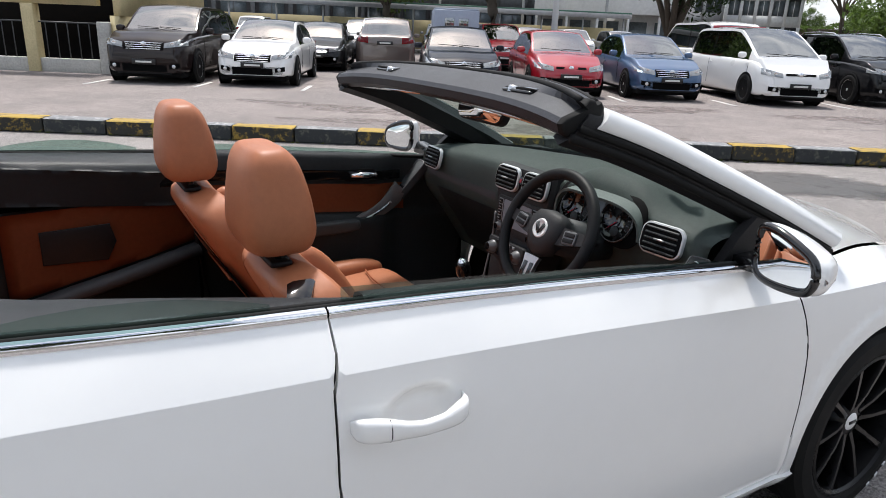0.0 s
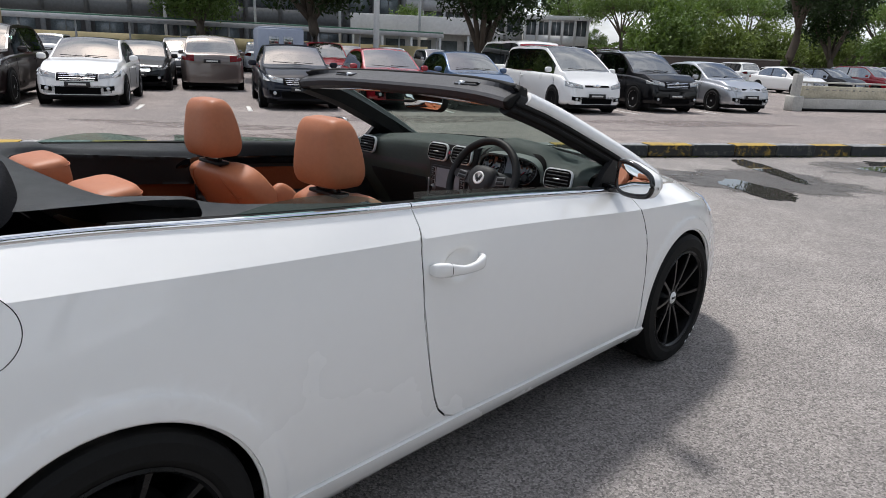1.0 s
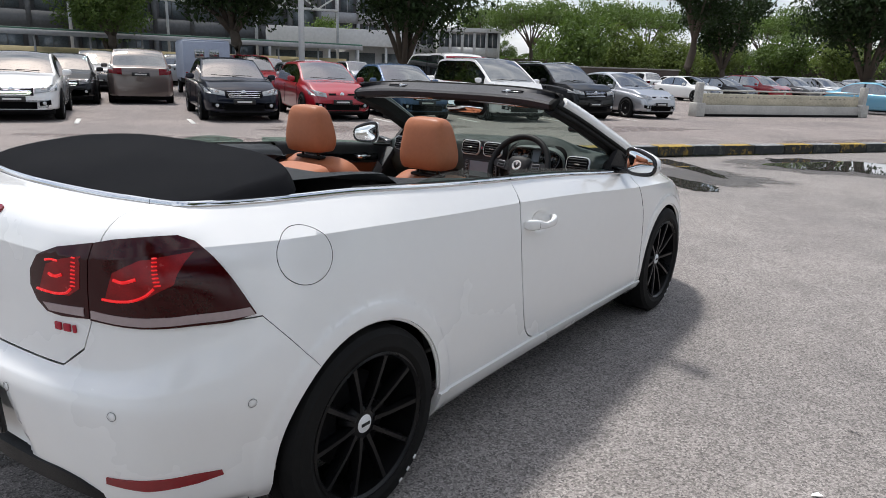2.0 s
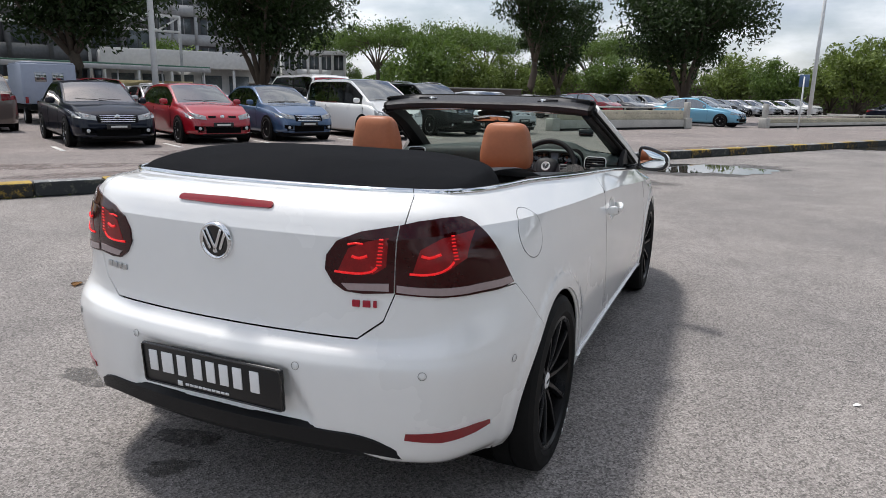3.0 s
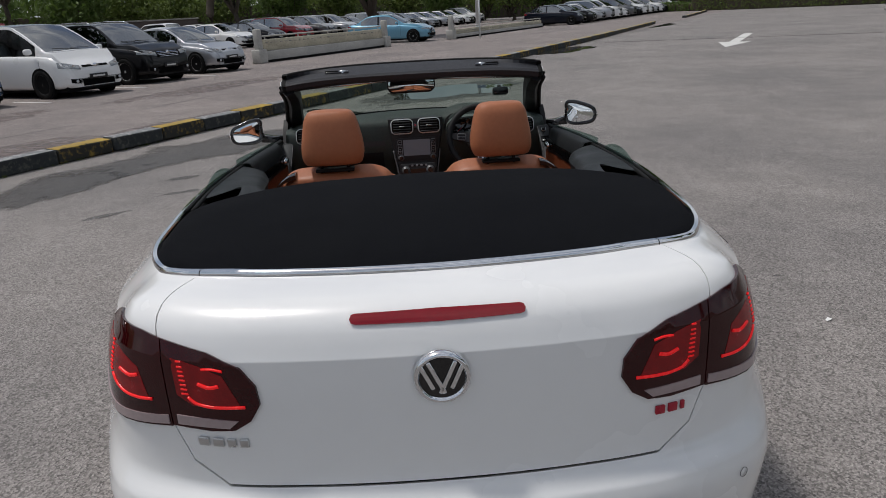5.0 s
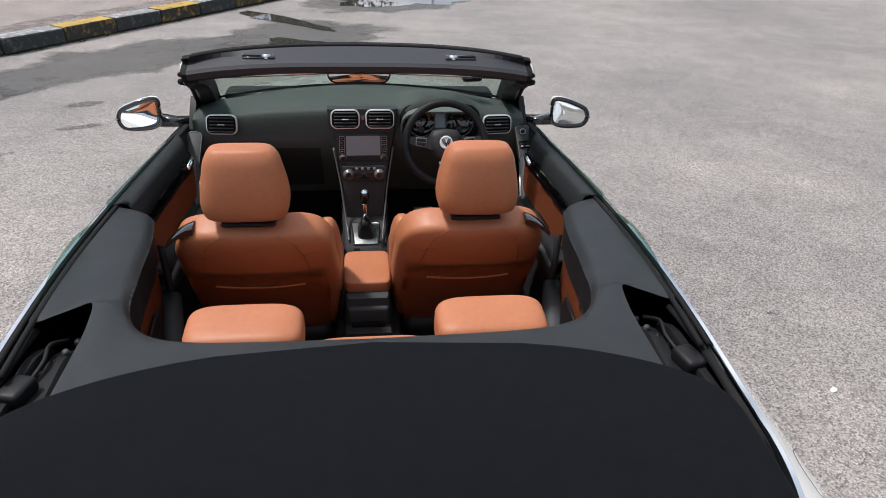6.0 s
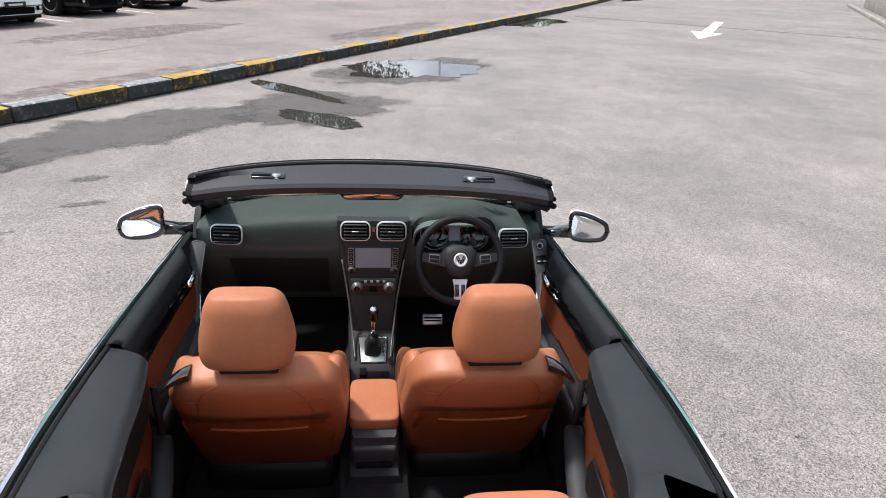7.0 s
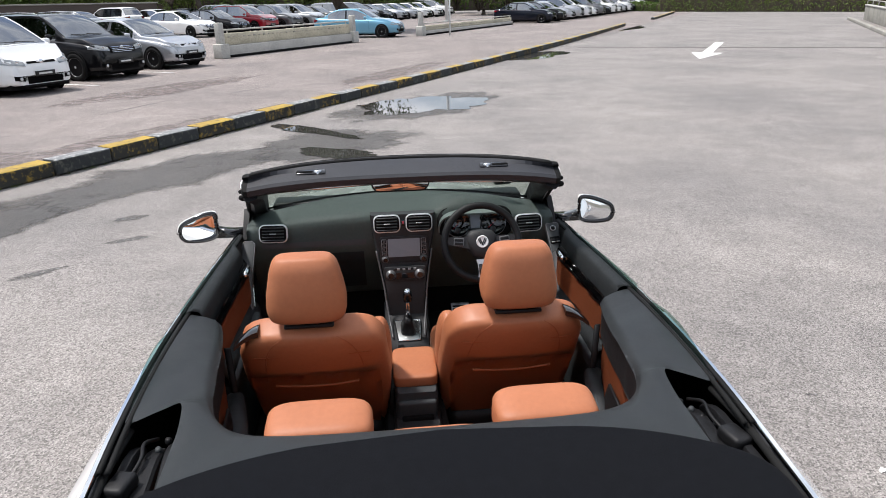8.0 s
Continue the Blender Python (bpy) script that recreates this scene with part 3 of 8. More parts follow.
# upright profiles: how far in from the plan, and how high, at nine levels from the sill to the waist
PROFILE = {
    0: [(0.08, 0.2), (0.03, 0.25), (0, 0.35), (0.01, 0.5), (0.03, 0.58), (0.05, 0.63), (0.07, 0.67), (0.1, 0.70), (0.17, 0.73)],
    2: [(0.08, 0.2), (0.03, 0.25), (0, 0.35), (0.01, 0.5), (0.03, 0.58), (0.06, 0.64), (0.09, 0.68), (0.13, 0.72), (0.2, 0.75)],
    4: [(0.05, 0.2), (0.03, 0.25), (0.01, 0.33), (0, 0.52), (0.003, 0.64), (0.008, 0.70), (0.018, 0.755), (0.030, 0.79), (0.145, 0.862)],
    5: [(0.08, 0.19), (0.03, 0.24), (0.008, 0.30), (0, 0.48), (0.002, 0.60), (0.006, 0.69), (0.014, 0.765), (0.021, 0.812), (0.088, 0.886)],
    7: [(0.08, 0.19), (0.03, 0.245), (0.008, 0.31), (0, 0.50), (0.003, 0.64), (0.011, 0.765), (0.022, 0.852), (0.029, 0.899), (0.092, 0.982)],
    9: [(0.05, 0.2), (0.03, 0.26), (0.008, 0.36), (0, 0.55), (0.007, 0.66), (0.027, 0.785), (0.050, 0.892), (0.060, 0.938), (0.155, 1.03)],
    11: [(0.09, 0.235), (0.04, 0.29), (0.02, 0.41), (0, 0.56), (0.008, 0.62), (0.037, 0.72), (0.07, 0.90), (0.092, 0.952), (0.20, 1.037)],
    13: [(0.10, 0.255), (0.035, 0.30), (0.012, 0.41), (0, 0.56), (0.010, 0.605), (0.056, 0.652), (0.061, 0.86), (0.065, 0.930), (0.272, 1.035)],
    15: [(0.10, 0.32), (0.035, 0.34), (0.012, 0.42), (0, 0.56), (0.010, 0.605), (0.060, 0.652), (0.066, 0.86), (0.070, 0.930), (0.262, 1.037)]}
NU, NK = 751, 161
UU, KK = np.linspace(0, 15, NU), np.linspace(0, 8, NK)
pl = np.array(PLAN)
idx = np.arange(16.0)
gp = np.gradient(pl, idx, axis=0)
gp[0], gp[-1] = (0.42, 0.0), (-0.27, 0.0)
kq = np.clip(np.floor(UU).astype(int), 0, 14)
wq = (UU - kq)[:, None]
pxy = ((1 + 2 * wq) * (1 - wq) ** 2 * pl[kq] + wq * (1 - wq) ** 2 * gp[kq] + wq * wq * (3 - 2 * wq) * pl[kq + 1] + wq * wq * (wq - 1) * gp[kq + 1])
tang = np.gradient(pxy, UU, axis=0)
tang /= np.linalg.norm(tang, axis=1)[:, None]
inward = np.stack([tang[:, 1], -tang[:, 0]], 1)
inward[0], inward[-1] = (0, -1), (0, 1)
zones = sorted(PROFILE)
lev_in = np.stack([herm(zones, [PROFILE[z][k][0] for z in zones], UU) for k in range(9)], 1)
lev_z = np.stack([herm(zones, [PROFILE[z][k][1] for z in zones], UU) for k in range(9)], 1)
# the waist's own plan: as the profiles give it, but swept smoothly round the tail's corners
rim = pxy + inward * lev_in[:, 8:9]
ja, jb = int(11.0 / 15 * (NU - 1)), int(13.0 / 15 * (NU - 1))
ta, tb = (rim[ja] - rim[ja - 20]) / 20 * (jb - ja) * 0.55, (rim[jb + 20] - rim[jb]) / 20 * (jb - ja) * 0.8
for i in range(ja, jb + 1):
    q = (i - ja) / (jb - ja)
    rim[i] = (1 + 2 * q) * (1 - q) ** 2 * rim[ja] + q * (1 - q) ** 2 * ta + q * q * (3 - 2 * q) * rim[jb] + q * q * (q - 1) * tb
TAB = np.zeros((NU, NK, 3))
for i in range(NU):
    low = KK <= 7
    ins, zz = np.zeros(NK), np.zeros(NK)
    ins[low], zz[low] = herm(np.arange(8), lev_in[i, :8], KK[low]), herm(np.arange(8), lev_z[i, :8], KK[low])
    f = KK[~low] - 7
    w_ = min(1, max(0, (UU[i] - 10.6) / 1.6))                # the tail leans forward, then rolls over on to the deck
    w_ = w_ * w_ * (3 - 2 * w_)
    run = (1 - w_) * f + w_ * herm([0, 0.32, 0.5, 1], [0, 0.17, 0.36, 1], f)
    zz[~low] = lev_z[i, 7] + (lev_z[i, 8] - lev_z[i, 7]) * ((1 - w_) * (f + 0.07 * f * (1 - f)) + w_ * herm([0, 0.32, 0.5, 1], [0, 0.66, 0.88, 1], f))
    TAB[i, :, :2] = pxy[i] + inward[i] * ins[:, None]
    p7 = pxy[i] + inward[i] * lev_in[i, 7]
    TAB[i, ~low, :2] = p7 + (rim[i] - p7) * run[:, None]
    TAB[i, :, 2] = zz
NRM = np.cross(np.gradient(TAB, axis=0), np.gradient(TAB, axis=1))
NRM /= np.maximum(np.linalg.norm(NRM, axis=2), 1e-9)[:, :, None]
NRM *= np.sign((NRM[:, 60, :2] * -inward).sum(1))[:, None, None]
# even out the normals where the deck's corner tightens
ia, ib = int(11.15 / 15 * (NU - 1)), int(12.55 / 15 * (NU - 1))
for j in range(NK):
    w_ = min(1, max(0, (KK[j] - 7.15) / 0.3))
    for i in range(ia, ib + 1):
        t_ = (i - ia) / (ib - ia)
        mix_ = NRM[ia, j] * (1 - t_) + NRM[ib, j] * t_
        nn_ = NRM[i, j] * (1 - w_) + mix_ * w_
        NRM[i, j] = nn_ / np.linalg.norm(nn_)
NRM[-1, :, 0], NRM[0, :, 0] = 0, 0
ARC = np.concatenate([[0], np.cumsum(np.linalg.norm(np.diff(pxy, axis=0), axis=1))])

def look_up(table, u, k):
    a, b = min(max(u / 15 * (NU - 1), 0), NU - 1.001), min(max(k / 8 * (NK - 1), 0), NK - 1.001)
    i, j = int(a), int(b)
    a, b = a - i, b - j
    return (table[i, j] * (1 - a) * (1 - b) + table[i + 1, j] * a * (1 - b) + table[i, j + 1] * (1 - a) * b + table[i + 1, j + 1] * a * b)

def skin(u, k, out=0.0, side=1):
    p = look_up(TAB, u, k) + look_up(NRM, u, k) * out
    return Vector((p[0] * side, p[1], p[2]))

def on_skin(u, k, out=0.0, side=1):
    """A pose on the skin whose z axis points outwards."""
    nn = look_up(NRM, u, k)
    return Matrix.Translation(skin(u, k, out, side)) @ Vector((nn[0] * side, nn[1], nn[2])).to_track_quat("Z", "Y").to_matrix().to_4x4()

def find(view, a, z):
    """The place (u, k) on the skin that shows at (y, z) from the side or (x, z) from behind."""
    ax_ = 1 if view == "s" else 0
    i0, i1 = (100, 590) if view == "s" else (566, NU)
    d = (TAB[i0:i1, :, ax_] - a) ** 2 + (TAB[i0:i1, :, 2] - z) ** 2
    i, j = np.unravel_index(np.argmin(d), d.shape)
    u, k = float(UU[i + i0]), float(KK[j])
    for _ in range(4):
        p = look_up(TAB, u, k)
        h_, g_ = (0.02 if u < 14.97 else -0.02), (0.02 if k < 7.97 else -0.02)
        du, dk = (look_up(TAB, u + h_, k) - p) / h_, (look_up(TAB, u, k + g_) - p) / g_
        A = np.array([[du[ax_], dk[ax_]], [du[2], dk[2]]])
        if abs(np.linalg.det(A)) < 1e-6:
            break
        st = np.clip(np.linalg.solve(A, [a - p[ax_], z - p[2]]), -0.1, 0.1)
        u, k = min(max(u + st[0], 0), 15), min(max(k + st[1], 0), 8)
    return u, k

def outline(points, step=0.02):
    """Corners ('s', y, z), ('r', x, z) or ('k', u, level) to a dense run of (u, k)."""
    out = []
    n = len(points)
    conv = lambda q: (q[1], q[2]) if q[0] == "k" else find(*q)
    for i in range(n):
        a, b = points[i], points[(i + 1) % n]
        if a[0] == b[0] and a[0] != "k":
            m = max(1, int(math.hypot(b[1] - a[1], b[2] - a[2]) / step))
            out += [find(a[0], a[1] + (b[1] - a[1]) * t / m, a[2] + (b[2] - a[2]) * t / m) for t in range(m)]
        else:
            ca, cb = conv(a), conv(b)
            m = max(1, int(np.abs(look_up(TAB, *ca) - look_up(TAB, *cb)).max() / step))
            out += [(ca[0] + (cb[0] - ca[0]) * t / m, ca[1] + (cb[1] - ca[1]) * t / m) for t in range(m)]
    return out

def inside(p, poly):
    x, y = p
    c = False
    for (x0, y0), (x1, y1) in zip(poly, poly[1:] + poly[:1]):
        if (y0 > y) != (y1 > y) and x < (x1 - x0) * (y - y0) / (y1 - y0) + x0:
            c = not c
    return c

HK = 0.1
def flare(p):
    """The raised flange round each wheel arch."""
    if abs(p.x) < 0.74:
        return 0.0
    d = min(math.hypot(p.y - 1.289, p.z - 0.318), math.hypot(p.y + 1.293, p.z - 0.318))
    t = min(1, max(0, (0.405 - d) / 0.012))
    return 0.0055 * t * t * (3 - 2 * t)
def shell(points, side=1, out=0.0, depth=0.014, gap=0.0018, grid=0.035, both=False, shape=None, krow=0.2):
    """A body panel: the skin within an outline, with turned-in edges."""
    uk = outline(points)
    flat = [(float(np.interp(u, UU, ARC)), k * HK) for u, k in uk]
    area = sum(a[0] * b[1] - b[0] * a[1] for a, b in zip(flat, flat[1:] + flat[:1]))
    sg = 1 if area > 0 else -1
    n = len(flat)
    shr = []
    for i in range(n):
        a, b = Vector(flat[i - 1]), Vector(flat[(i + 1) % n])
        t = (b - a)
        t = t.normalized() if t.length > 1e-9 else Vector((1, 0))
        q = Vector(flat[i]) + Vector((-t.y, t.x)) * sg * gap
        if flat[i][0] > ARC[-1] - 1e-4:
            q.x = ARC[-1]
        shr.append((min(q.x, ARC[-1]), q.y))
    keep = []
    for q in shr:
        if not keep or (Vector(q) - Vector(keep[-1])).length > 0.002:
            keep.append(q)
    shr = keep
    n = len(shr)
    x0, x1 = min(p[0] for p in shr), max(p[0] for p in shr)
    pts = [Vector(p) for p in shr]
    k = min(p[1] for p in shr)
    ks = [q * krow * HK for q in range(int(8 / krow) + 1)] 
    ks = [q for q in ks if abs(q - 7 * HK) > 0.08 * HK] + [6.90 * HK, 6.985 * HK, 7.015 * HK, 7.10 * HK]      # either side of the crease
    for kk in ks:
        xx = x0 + grid * 0.5
        while xx < x1:
            if inside((xx, kk), shr) and min((Vector((xx, kk)) - Vector(q)).length_squared for q in shr) > 0.00009:
                pts.append(Vector((xx, kk)))
            xx += grid
    if any(q[0] == "s" and 0.30 < q[2] < 0.50 for q in points):
        for cy in (1.289, -1.293):                     # rows of points along the flange
            for rr_ in (0.392, 0.399, 0.406):
                for i in range(64):
                    a = math.pi * (i / 63 * 1.15 - 0.08)
                    y_, z_ = cy + rr_ * math.cos(a), 0.318 + rr_ * math.sin(a)
                    u_, k_ = find("s", y_, z_)
                    q = (float(np.interp(u_, UU, ARC)), k_ * HK)
                    if inside(q, shr) and min((Vector(q) - Vector(w)).length_squared for w in shr) > 0.00003:
                        pts.append(Vector(q))
    res = delaunay_2d_cdt(pts, [(i, (i + 1) % n) for i in range(n)], [], 0, 1e-6)
    bm = bmesh.new()
    own, flag = bm.verts.layers.float_vector.new("own_normal"), bm.faces.layers.int.new("front")
    front, backv, moved = [], [], []
    for q in res[0]:
        u_ = float(np.interp(q[0], ARC, UU))
        kk = q[1] / HK
        p, nn = skin(u_, kk, out), Vector(look_up(NRM, u_, min(kk, 6.95) if kk < 7 else max(kk, 7.05)))
        p0 = p.copy()
        p = p + nn * flare(p)
        if shape:
            p = shape(p)
        front.append(bm.verts.new(p))
        front[-1][own] = nn
        moved.append(p - p0)
        backv.append((p, nn))
    for f in res[2]:
        c = sum((res[0][i] for i in f), Vector((0, 0))) / 3
        if inside((c.x, c.y), shr):
            a, b, d = (front[i] for i in f)
            nf = (b.co - a.co).cross(d.co - a.co)
            mean = backv[f[0]][1] + backv[f[1]][1] + backv[f[2]][1]
            bm.faces.new((a, b, d) if nf.dot(mean) > 0 else (d, b, a))[flag] = 1
    bm.normal_update()
    off = dict(zip(front, moved))
    for v in front:                                        # where the skin is pressed in or raised, the sheet's own normal
        if any((off[e.other_vert(v)] - off[v]).length > 2e-4 for e in v.link_edges):
            v[own] = v.normal
    lut = {v: nn for v, (_, nn) in zip(front, backv)}
    low = {}
    for e in [e for e in bm.edges if len(e.link_faces) == 1]:
        if both and all(abs(v.co.x) < 1e-3 for v in e.verts):
            continue
        f = e.link_faces[0]
        a, b = e.verts
        for l_ in f.loops:
            if l_.edge is e:
                a, b = l_.vert, l_.link_loop_next.vert
        for v in (a, b):
            if v not in low:
                low[v] = bm.verts.new(v.co - lut[v] * depth)
        nf = bm.faces.new((b, a, low[a], low[b]))
    for v in [v for v in bm.verts if not v.link_faces]:
        bm.verts.remove(v)
    if side < 0 or both:
        other = bm.copy()
        bmesh.ops.scale(other, vec=(-1, 1, 1), verts=other.verts)
        lay = other.verts.layers.float_vector["own_normal"]
        for v in other.verts:
            v[lay] = Vector((-v[lay].x, v[lay].y, v[lay].z))
        bmesh.ops.reverse_faces(other, faces=other.faces)
        if side < 0 and not both:
            bm.free()
            return other
        bm = join(bm, other)
        bmesh.ops.remove_doubles(bm, verts=[v for v in bm.verts if abs(v.co.x) < 2e-3], dist=2.5e-3)
    return bm

FA, RA, AXZ, ARCH = 1.289, -1.293, 0.318, 0.345
def arch(cy, a0, a1, n=26, r=ARCH):
    return [("s", cy + r * math.cos(radians(a0 + (a1 - a0) * i / n)), AXZ + r * math.sin(radians(a0 + (a1 - a0) * i / n))) for i in range(n + 1)]
def waist(y):
    """The waist line at y on the right side."""
    i0 = 100
    j = i0 + int(np.argmin(abs(TAB[i0:600, -1, 1] - y)))
    return Vector(TAB[j, -1])
def waist_u(y):
    return float(UU[100 + int(np.argmin(abs(TAB[100:600, -1, 1] - y)))])

UB = find("r", 0.565, 1.030)[0]                        # where the boot's gap meets the waist
DOOR_REAR = [("s", -0.414, 0.93), ("s", -0.428, 0.87), ("s", -0.428, 0.71), ("s", -0.404, 0.52), ("s", -0.376, 0.40), ("s", -0.354, 0.350), ("s", -0.322, 0.318), ("s", -0.275, 0.300)]
DOOR_FRONT = [("s", 0.892, 0.274), ("s", 0.899, 0.40), ("s", 0.902, 0.52), ("s", 0.894, 0.65), ("s", 0.866, 0.755), ("s", 0.835, 0.82)]
ud, uf = waist_u(-0.412), waist_u(0.800)
door_o = [("k", ud, 7.97)] + DOOR_REAR + DOOR_FRONT + [("k", uf, 7.97)]
SILL_F, SILL_R = 0.955, -0.945
sill_o = [("s", SILL_R, 0.297), ("s", -0.275, 0.300), ("s", 0.892, 0.274), ("s", SILL_F, 0.268), ("k", find("s", SILL_F, 0.21)[0], 0), ("k", find("s", SILL_R, 0.21)[0], 0)]
quarter_o = ([("k", ud, 7.97)] + DOOR_REAR + [("s", SILL_R, 0.297)] + arch(RA, -7, 127) + [("s", -1.58, 0.69), ("s", -1.645, 0.768)]
             + [("k", *find("r", 0.72, 0.785)), ("r", 0.56, 0.792), ("r", 0.568, 0.965), ("k", UB, 7.97)])
fender_o = [("k", uf, 7.97)] + DOOR_FRONT[::-1] + [("s", SILL_F, 0.268)] + arch(FA, 192, 40) + [("s", 1.66, 0.60), ("k", 2.9, 5.5), ("k", 2.6, 7.97)]
bumper_o = ([("s", -1.645, 0.768), ("s", -1.58, 0.69)] + arch(RA, 127, 196, 14) + [("k", find("s", -1.63, 0.25)[0], 0.05), ("k", 11.6, 0.05), ("k", 12.35, 0.05), ("k", 12.6, 0.40), ("k", 12.9, 0.98), ("k", 13.3, 1.36), ("k", 13.9, 1.50), ("k", 15, 1.56),
            ("k", 15, find("r", 0.0, 0.645)[1]), ("r", 0.455, 0.645), ("r", 0.525, 0.70), ("r", 0.552, 0.77), ("r", 0.56, 0.792), ("k", *find("r", 0.72, 0.785))])
lid_o = [("k", 15, 7.97), ("k", 15, find("r", 0.0, 0.648)[1]), ("r", 0.455, 0.648), ("r", 0.525, 0.70), ("r", 0.552, 0.77), ("r", 0.56, 0.79), ("r", 0.568, 0.965), ("k", UB, 7.97)]
front_o = [("k", 0.0, 0.05), ("k", 3.2, 0.05), ("s", 1.60, 0.30)] + arch(FA, 10, 40, 6) + [("s", 1.66, 0.60), ("k", 2.9, 5.5), ("k", 2.6, 7.97), ("k", 0.0, 7.97)]

def along0(points, n):
    """A smooth run of values from control row to control row."""
    p = np.array(points, float)
    q = np.linspace(0, len(p) - 1, n)
    return np.stack([herm(range(len(p)), p[:, c], q) for c in range(p.shape[1])], 1)

def recess(p):
    """The hollow for the number plate in the bumper."""
    w = 0.285 + max(0, 0.56 - p.z) * 0.45
    a = min(1, max(0, (w - abs(p.x)) / 0.05))
    b = min(1, max(0, (0.562 - p.z) / 0.02))
    c = min(1, max(0, (p.z - 0.372) / 0.03))
    return Vector((p.x, p.y + 0.030 * a * a * (3 - 2 * a) * b * c, p.z))

def dent(p):
    """The finger hollow behind the door handle."""
    d = math.hypot((p.y + 0.270) / 0.080, (p.z - 0.806) / 0.050)
    t = min(1, max(0, (1 - d) / 0.55))
    return Vector((p.x - 0.020 * t * t * (3 - 2 * t), p.y, p.z))

for s in (1, -1):
    door = part("door", shell(door_o, s, gap=0.0034, grid=0.018, krow=0.15, shape=dent), WHITE, hero, "white door with a lowered window", flat=35)
    for run_ in (DOOR_REAR[:7], DOOR_FRONT[1:]):       # dark tube added to paint the shade in the door's gaps
        yz_ = along0([(q_[1], q_[2]) for q_ in run_], 40)
        part("gap_shade", tube([skin(*find("s", y_, z_), -0.0012, s) for y_, z_ in yz_], 0.0017, 5), DARKGAP, door)
    q = part("rear_quarter", shell(quarter_o, s, gap=0.0011), WHITE, hero, flat=35)
    part("front_wing", shell(fender_o, s), WHITE, hero, flat=35)
    part("sill", shell(sill_o, s, out=0.010, depth=0.03), WHITE, hero, flat=35)
    if s > 0:                                          # round fuel flap
        ring = [("s", -1.492 + 0.0865 * math.cos(a), 0.897 + 0.0755 * math.sin(a)) for a in (2 * math.pi * i / 40 for i in range(40))]
        part("fuel_flap", shell(ring, 1, 0.0008, 0.006, 0.0, 0.02), WHITE, hero, "round white fuel flap", flat=35)
        part("flap_gap", tube([skin(*find("s", -1.492 + 0.088 * math.cos(a), 0.897 + 0.077 * math.sin(a)), -0.0002) for a in (2 * math.pi * i / 60 for i in range(60))], 0.0010, 5, True), DARKGAP, q)
    # door handle: a grip between two feet over a hollow
    hx = lambda y, z: skin(*find("s", y, z)).x
    rings = []
    for y, z, o, rz, rx in along0([(-0.405, 0.811, 0.002, 0.010, 0.004), (-0.400, 0.811, 0.014, 0.018, 0.010), (-0.378, 0.810, 0.026, 0.022, 0.013), (-0.347, 0.807, 0.032, 0.020, 0.012), (-0.318, 0.802, 0.036, 0.0155, 0.010), (-0.283, 0.798, 0.038, 0.0135, 0.009),
                                   (-0.250, 0.799, 0.038, 0.0145, 0.009), (-0.230, 0.802, 0.036, 0.0175, 0.011), (-0.210, 0.806, 0.032, 0.0195, 0.013), (-0.195, 0.808, 0.022, 0.0185, 0.013), (-0.189, 0.808, 0.002, 0.015, 0.008)], 34):
        x0 = hx(y, z) + o
        rings.append([Vector((s * (x0 + rx * math.copysign(abs(math.cos(a)) ** 0.7, math.cos(a))), y, z + rz * math.copysign(abs(math.sin(a)) ** 0.7, math.sin(a)))) for a in (2 * math.pi * i / 14 for i in range(14))])
    hd = part("door_handle", loft(rings), WHITE, door, "white grip handle", flat=60)
    part("handle_seam", tube([(s * (hx(-0.349, 0.807) + 0.0318 + 0.0122 * math.cos(a)), -0.349, 0.807 + 0.0206 * math.sin(a)) for a in np.linspace(-1.5, 1.5, 13)], 0.0011, 5), DARKGAP, hd)

part("boot_lid", shell(lid_o, 1, both=True), WHITE, hero, "white boot lid", flat=35)
bumper = part("rear_bumper", shell(bumper_o, 1, both=True, gap=0.0009, grid=0.02, shape=recess), WHITE, hero, "white rear bumper with a plate recess", flat=35)
part("front_bumper", shell(front_o, 1, both=True), WHITE, hero, flat=35)
# dark inner shell close behind the panels, open over the wheels
core = bmesh.new()
ci = [i for i in range(0, NU, 5)]
for s in (1, -1):
    vv = {}
    for i in ci:
        for j in range(0, NK, 4):
            p = TAB[i, j] - NRM[i, j] * 0.024
            p = recess(Vector((max(0, p[0]) * s, p[1], p[2])))
            vv[i, j] = core.verts.new(p + Vector((0, 0.02 if p.y < -1.9 else 0, 0)))
    for a, b in zip(ci, ci[1:]):
        for j in range(0, NK - 4, 4):
            c = (TAB[a, j] + TAB[b, j + 4]) / 2
            if min(math.hypot(c[1] - FA, c[2] - AXZ), math.hypot(c[1] - RA, c[2] - AXZ)) > 0.42 or abs(c[0]) < 0.70:
                q = (vv[a, j], vv[b, j], vv[b, j + 4], vv[a, j + 4])
                core.faces.new(q if s > 0 else q[::-1])
part("inner_shell", core, DARKGAP, hero)
part("floor_pan", slab(-0.68, 0.68, -1.72, 1.85, 0.19, 0.27, 0.03), DARKGAP, hero)
for cy in (FA, RA):
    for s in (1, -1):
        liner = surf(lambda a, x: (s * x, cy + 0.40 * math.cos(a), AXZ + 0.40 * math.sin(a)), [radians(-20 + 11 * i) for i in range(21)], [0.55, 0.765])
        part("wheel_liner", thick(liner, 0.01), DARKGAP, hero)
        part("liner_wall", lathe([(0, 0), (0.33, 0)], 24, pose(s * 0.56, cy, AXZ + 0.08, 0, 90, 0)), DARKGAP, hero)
        lip = tube([skin(*find("s", cy + (ARCH - 0.002) * math.cos(a), AXZ + (ARCH - 0.002) * math.sin(a)), -0.006, s) for a in np.linspace(radians(0), radians(180), 30)], 0.006, 6)
        part("arch_lip", lip, WHITE, hero)

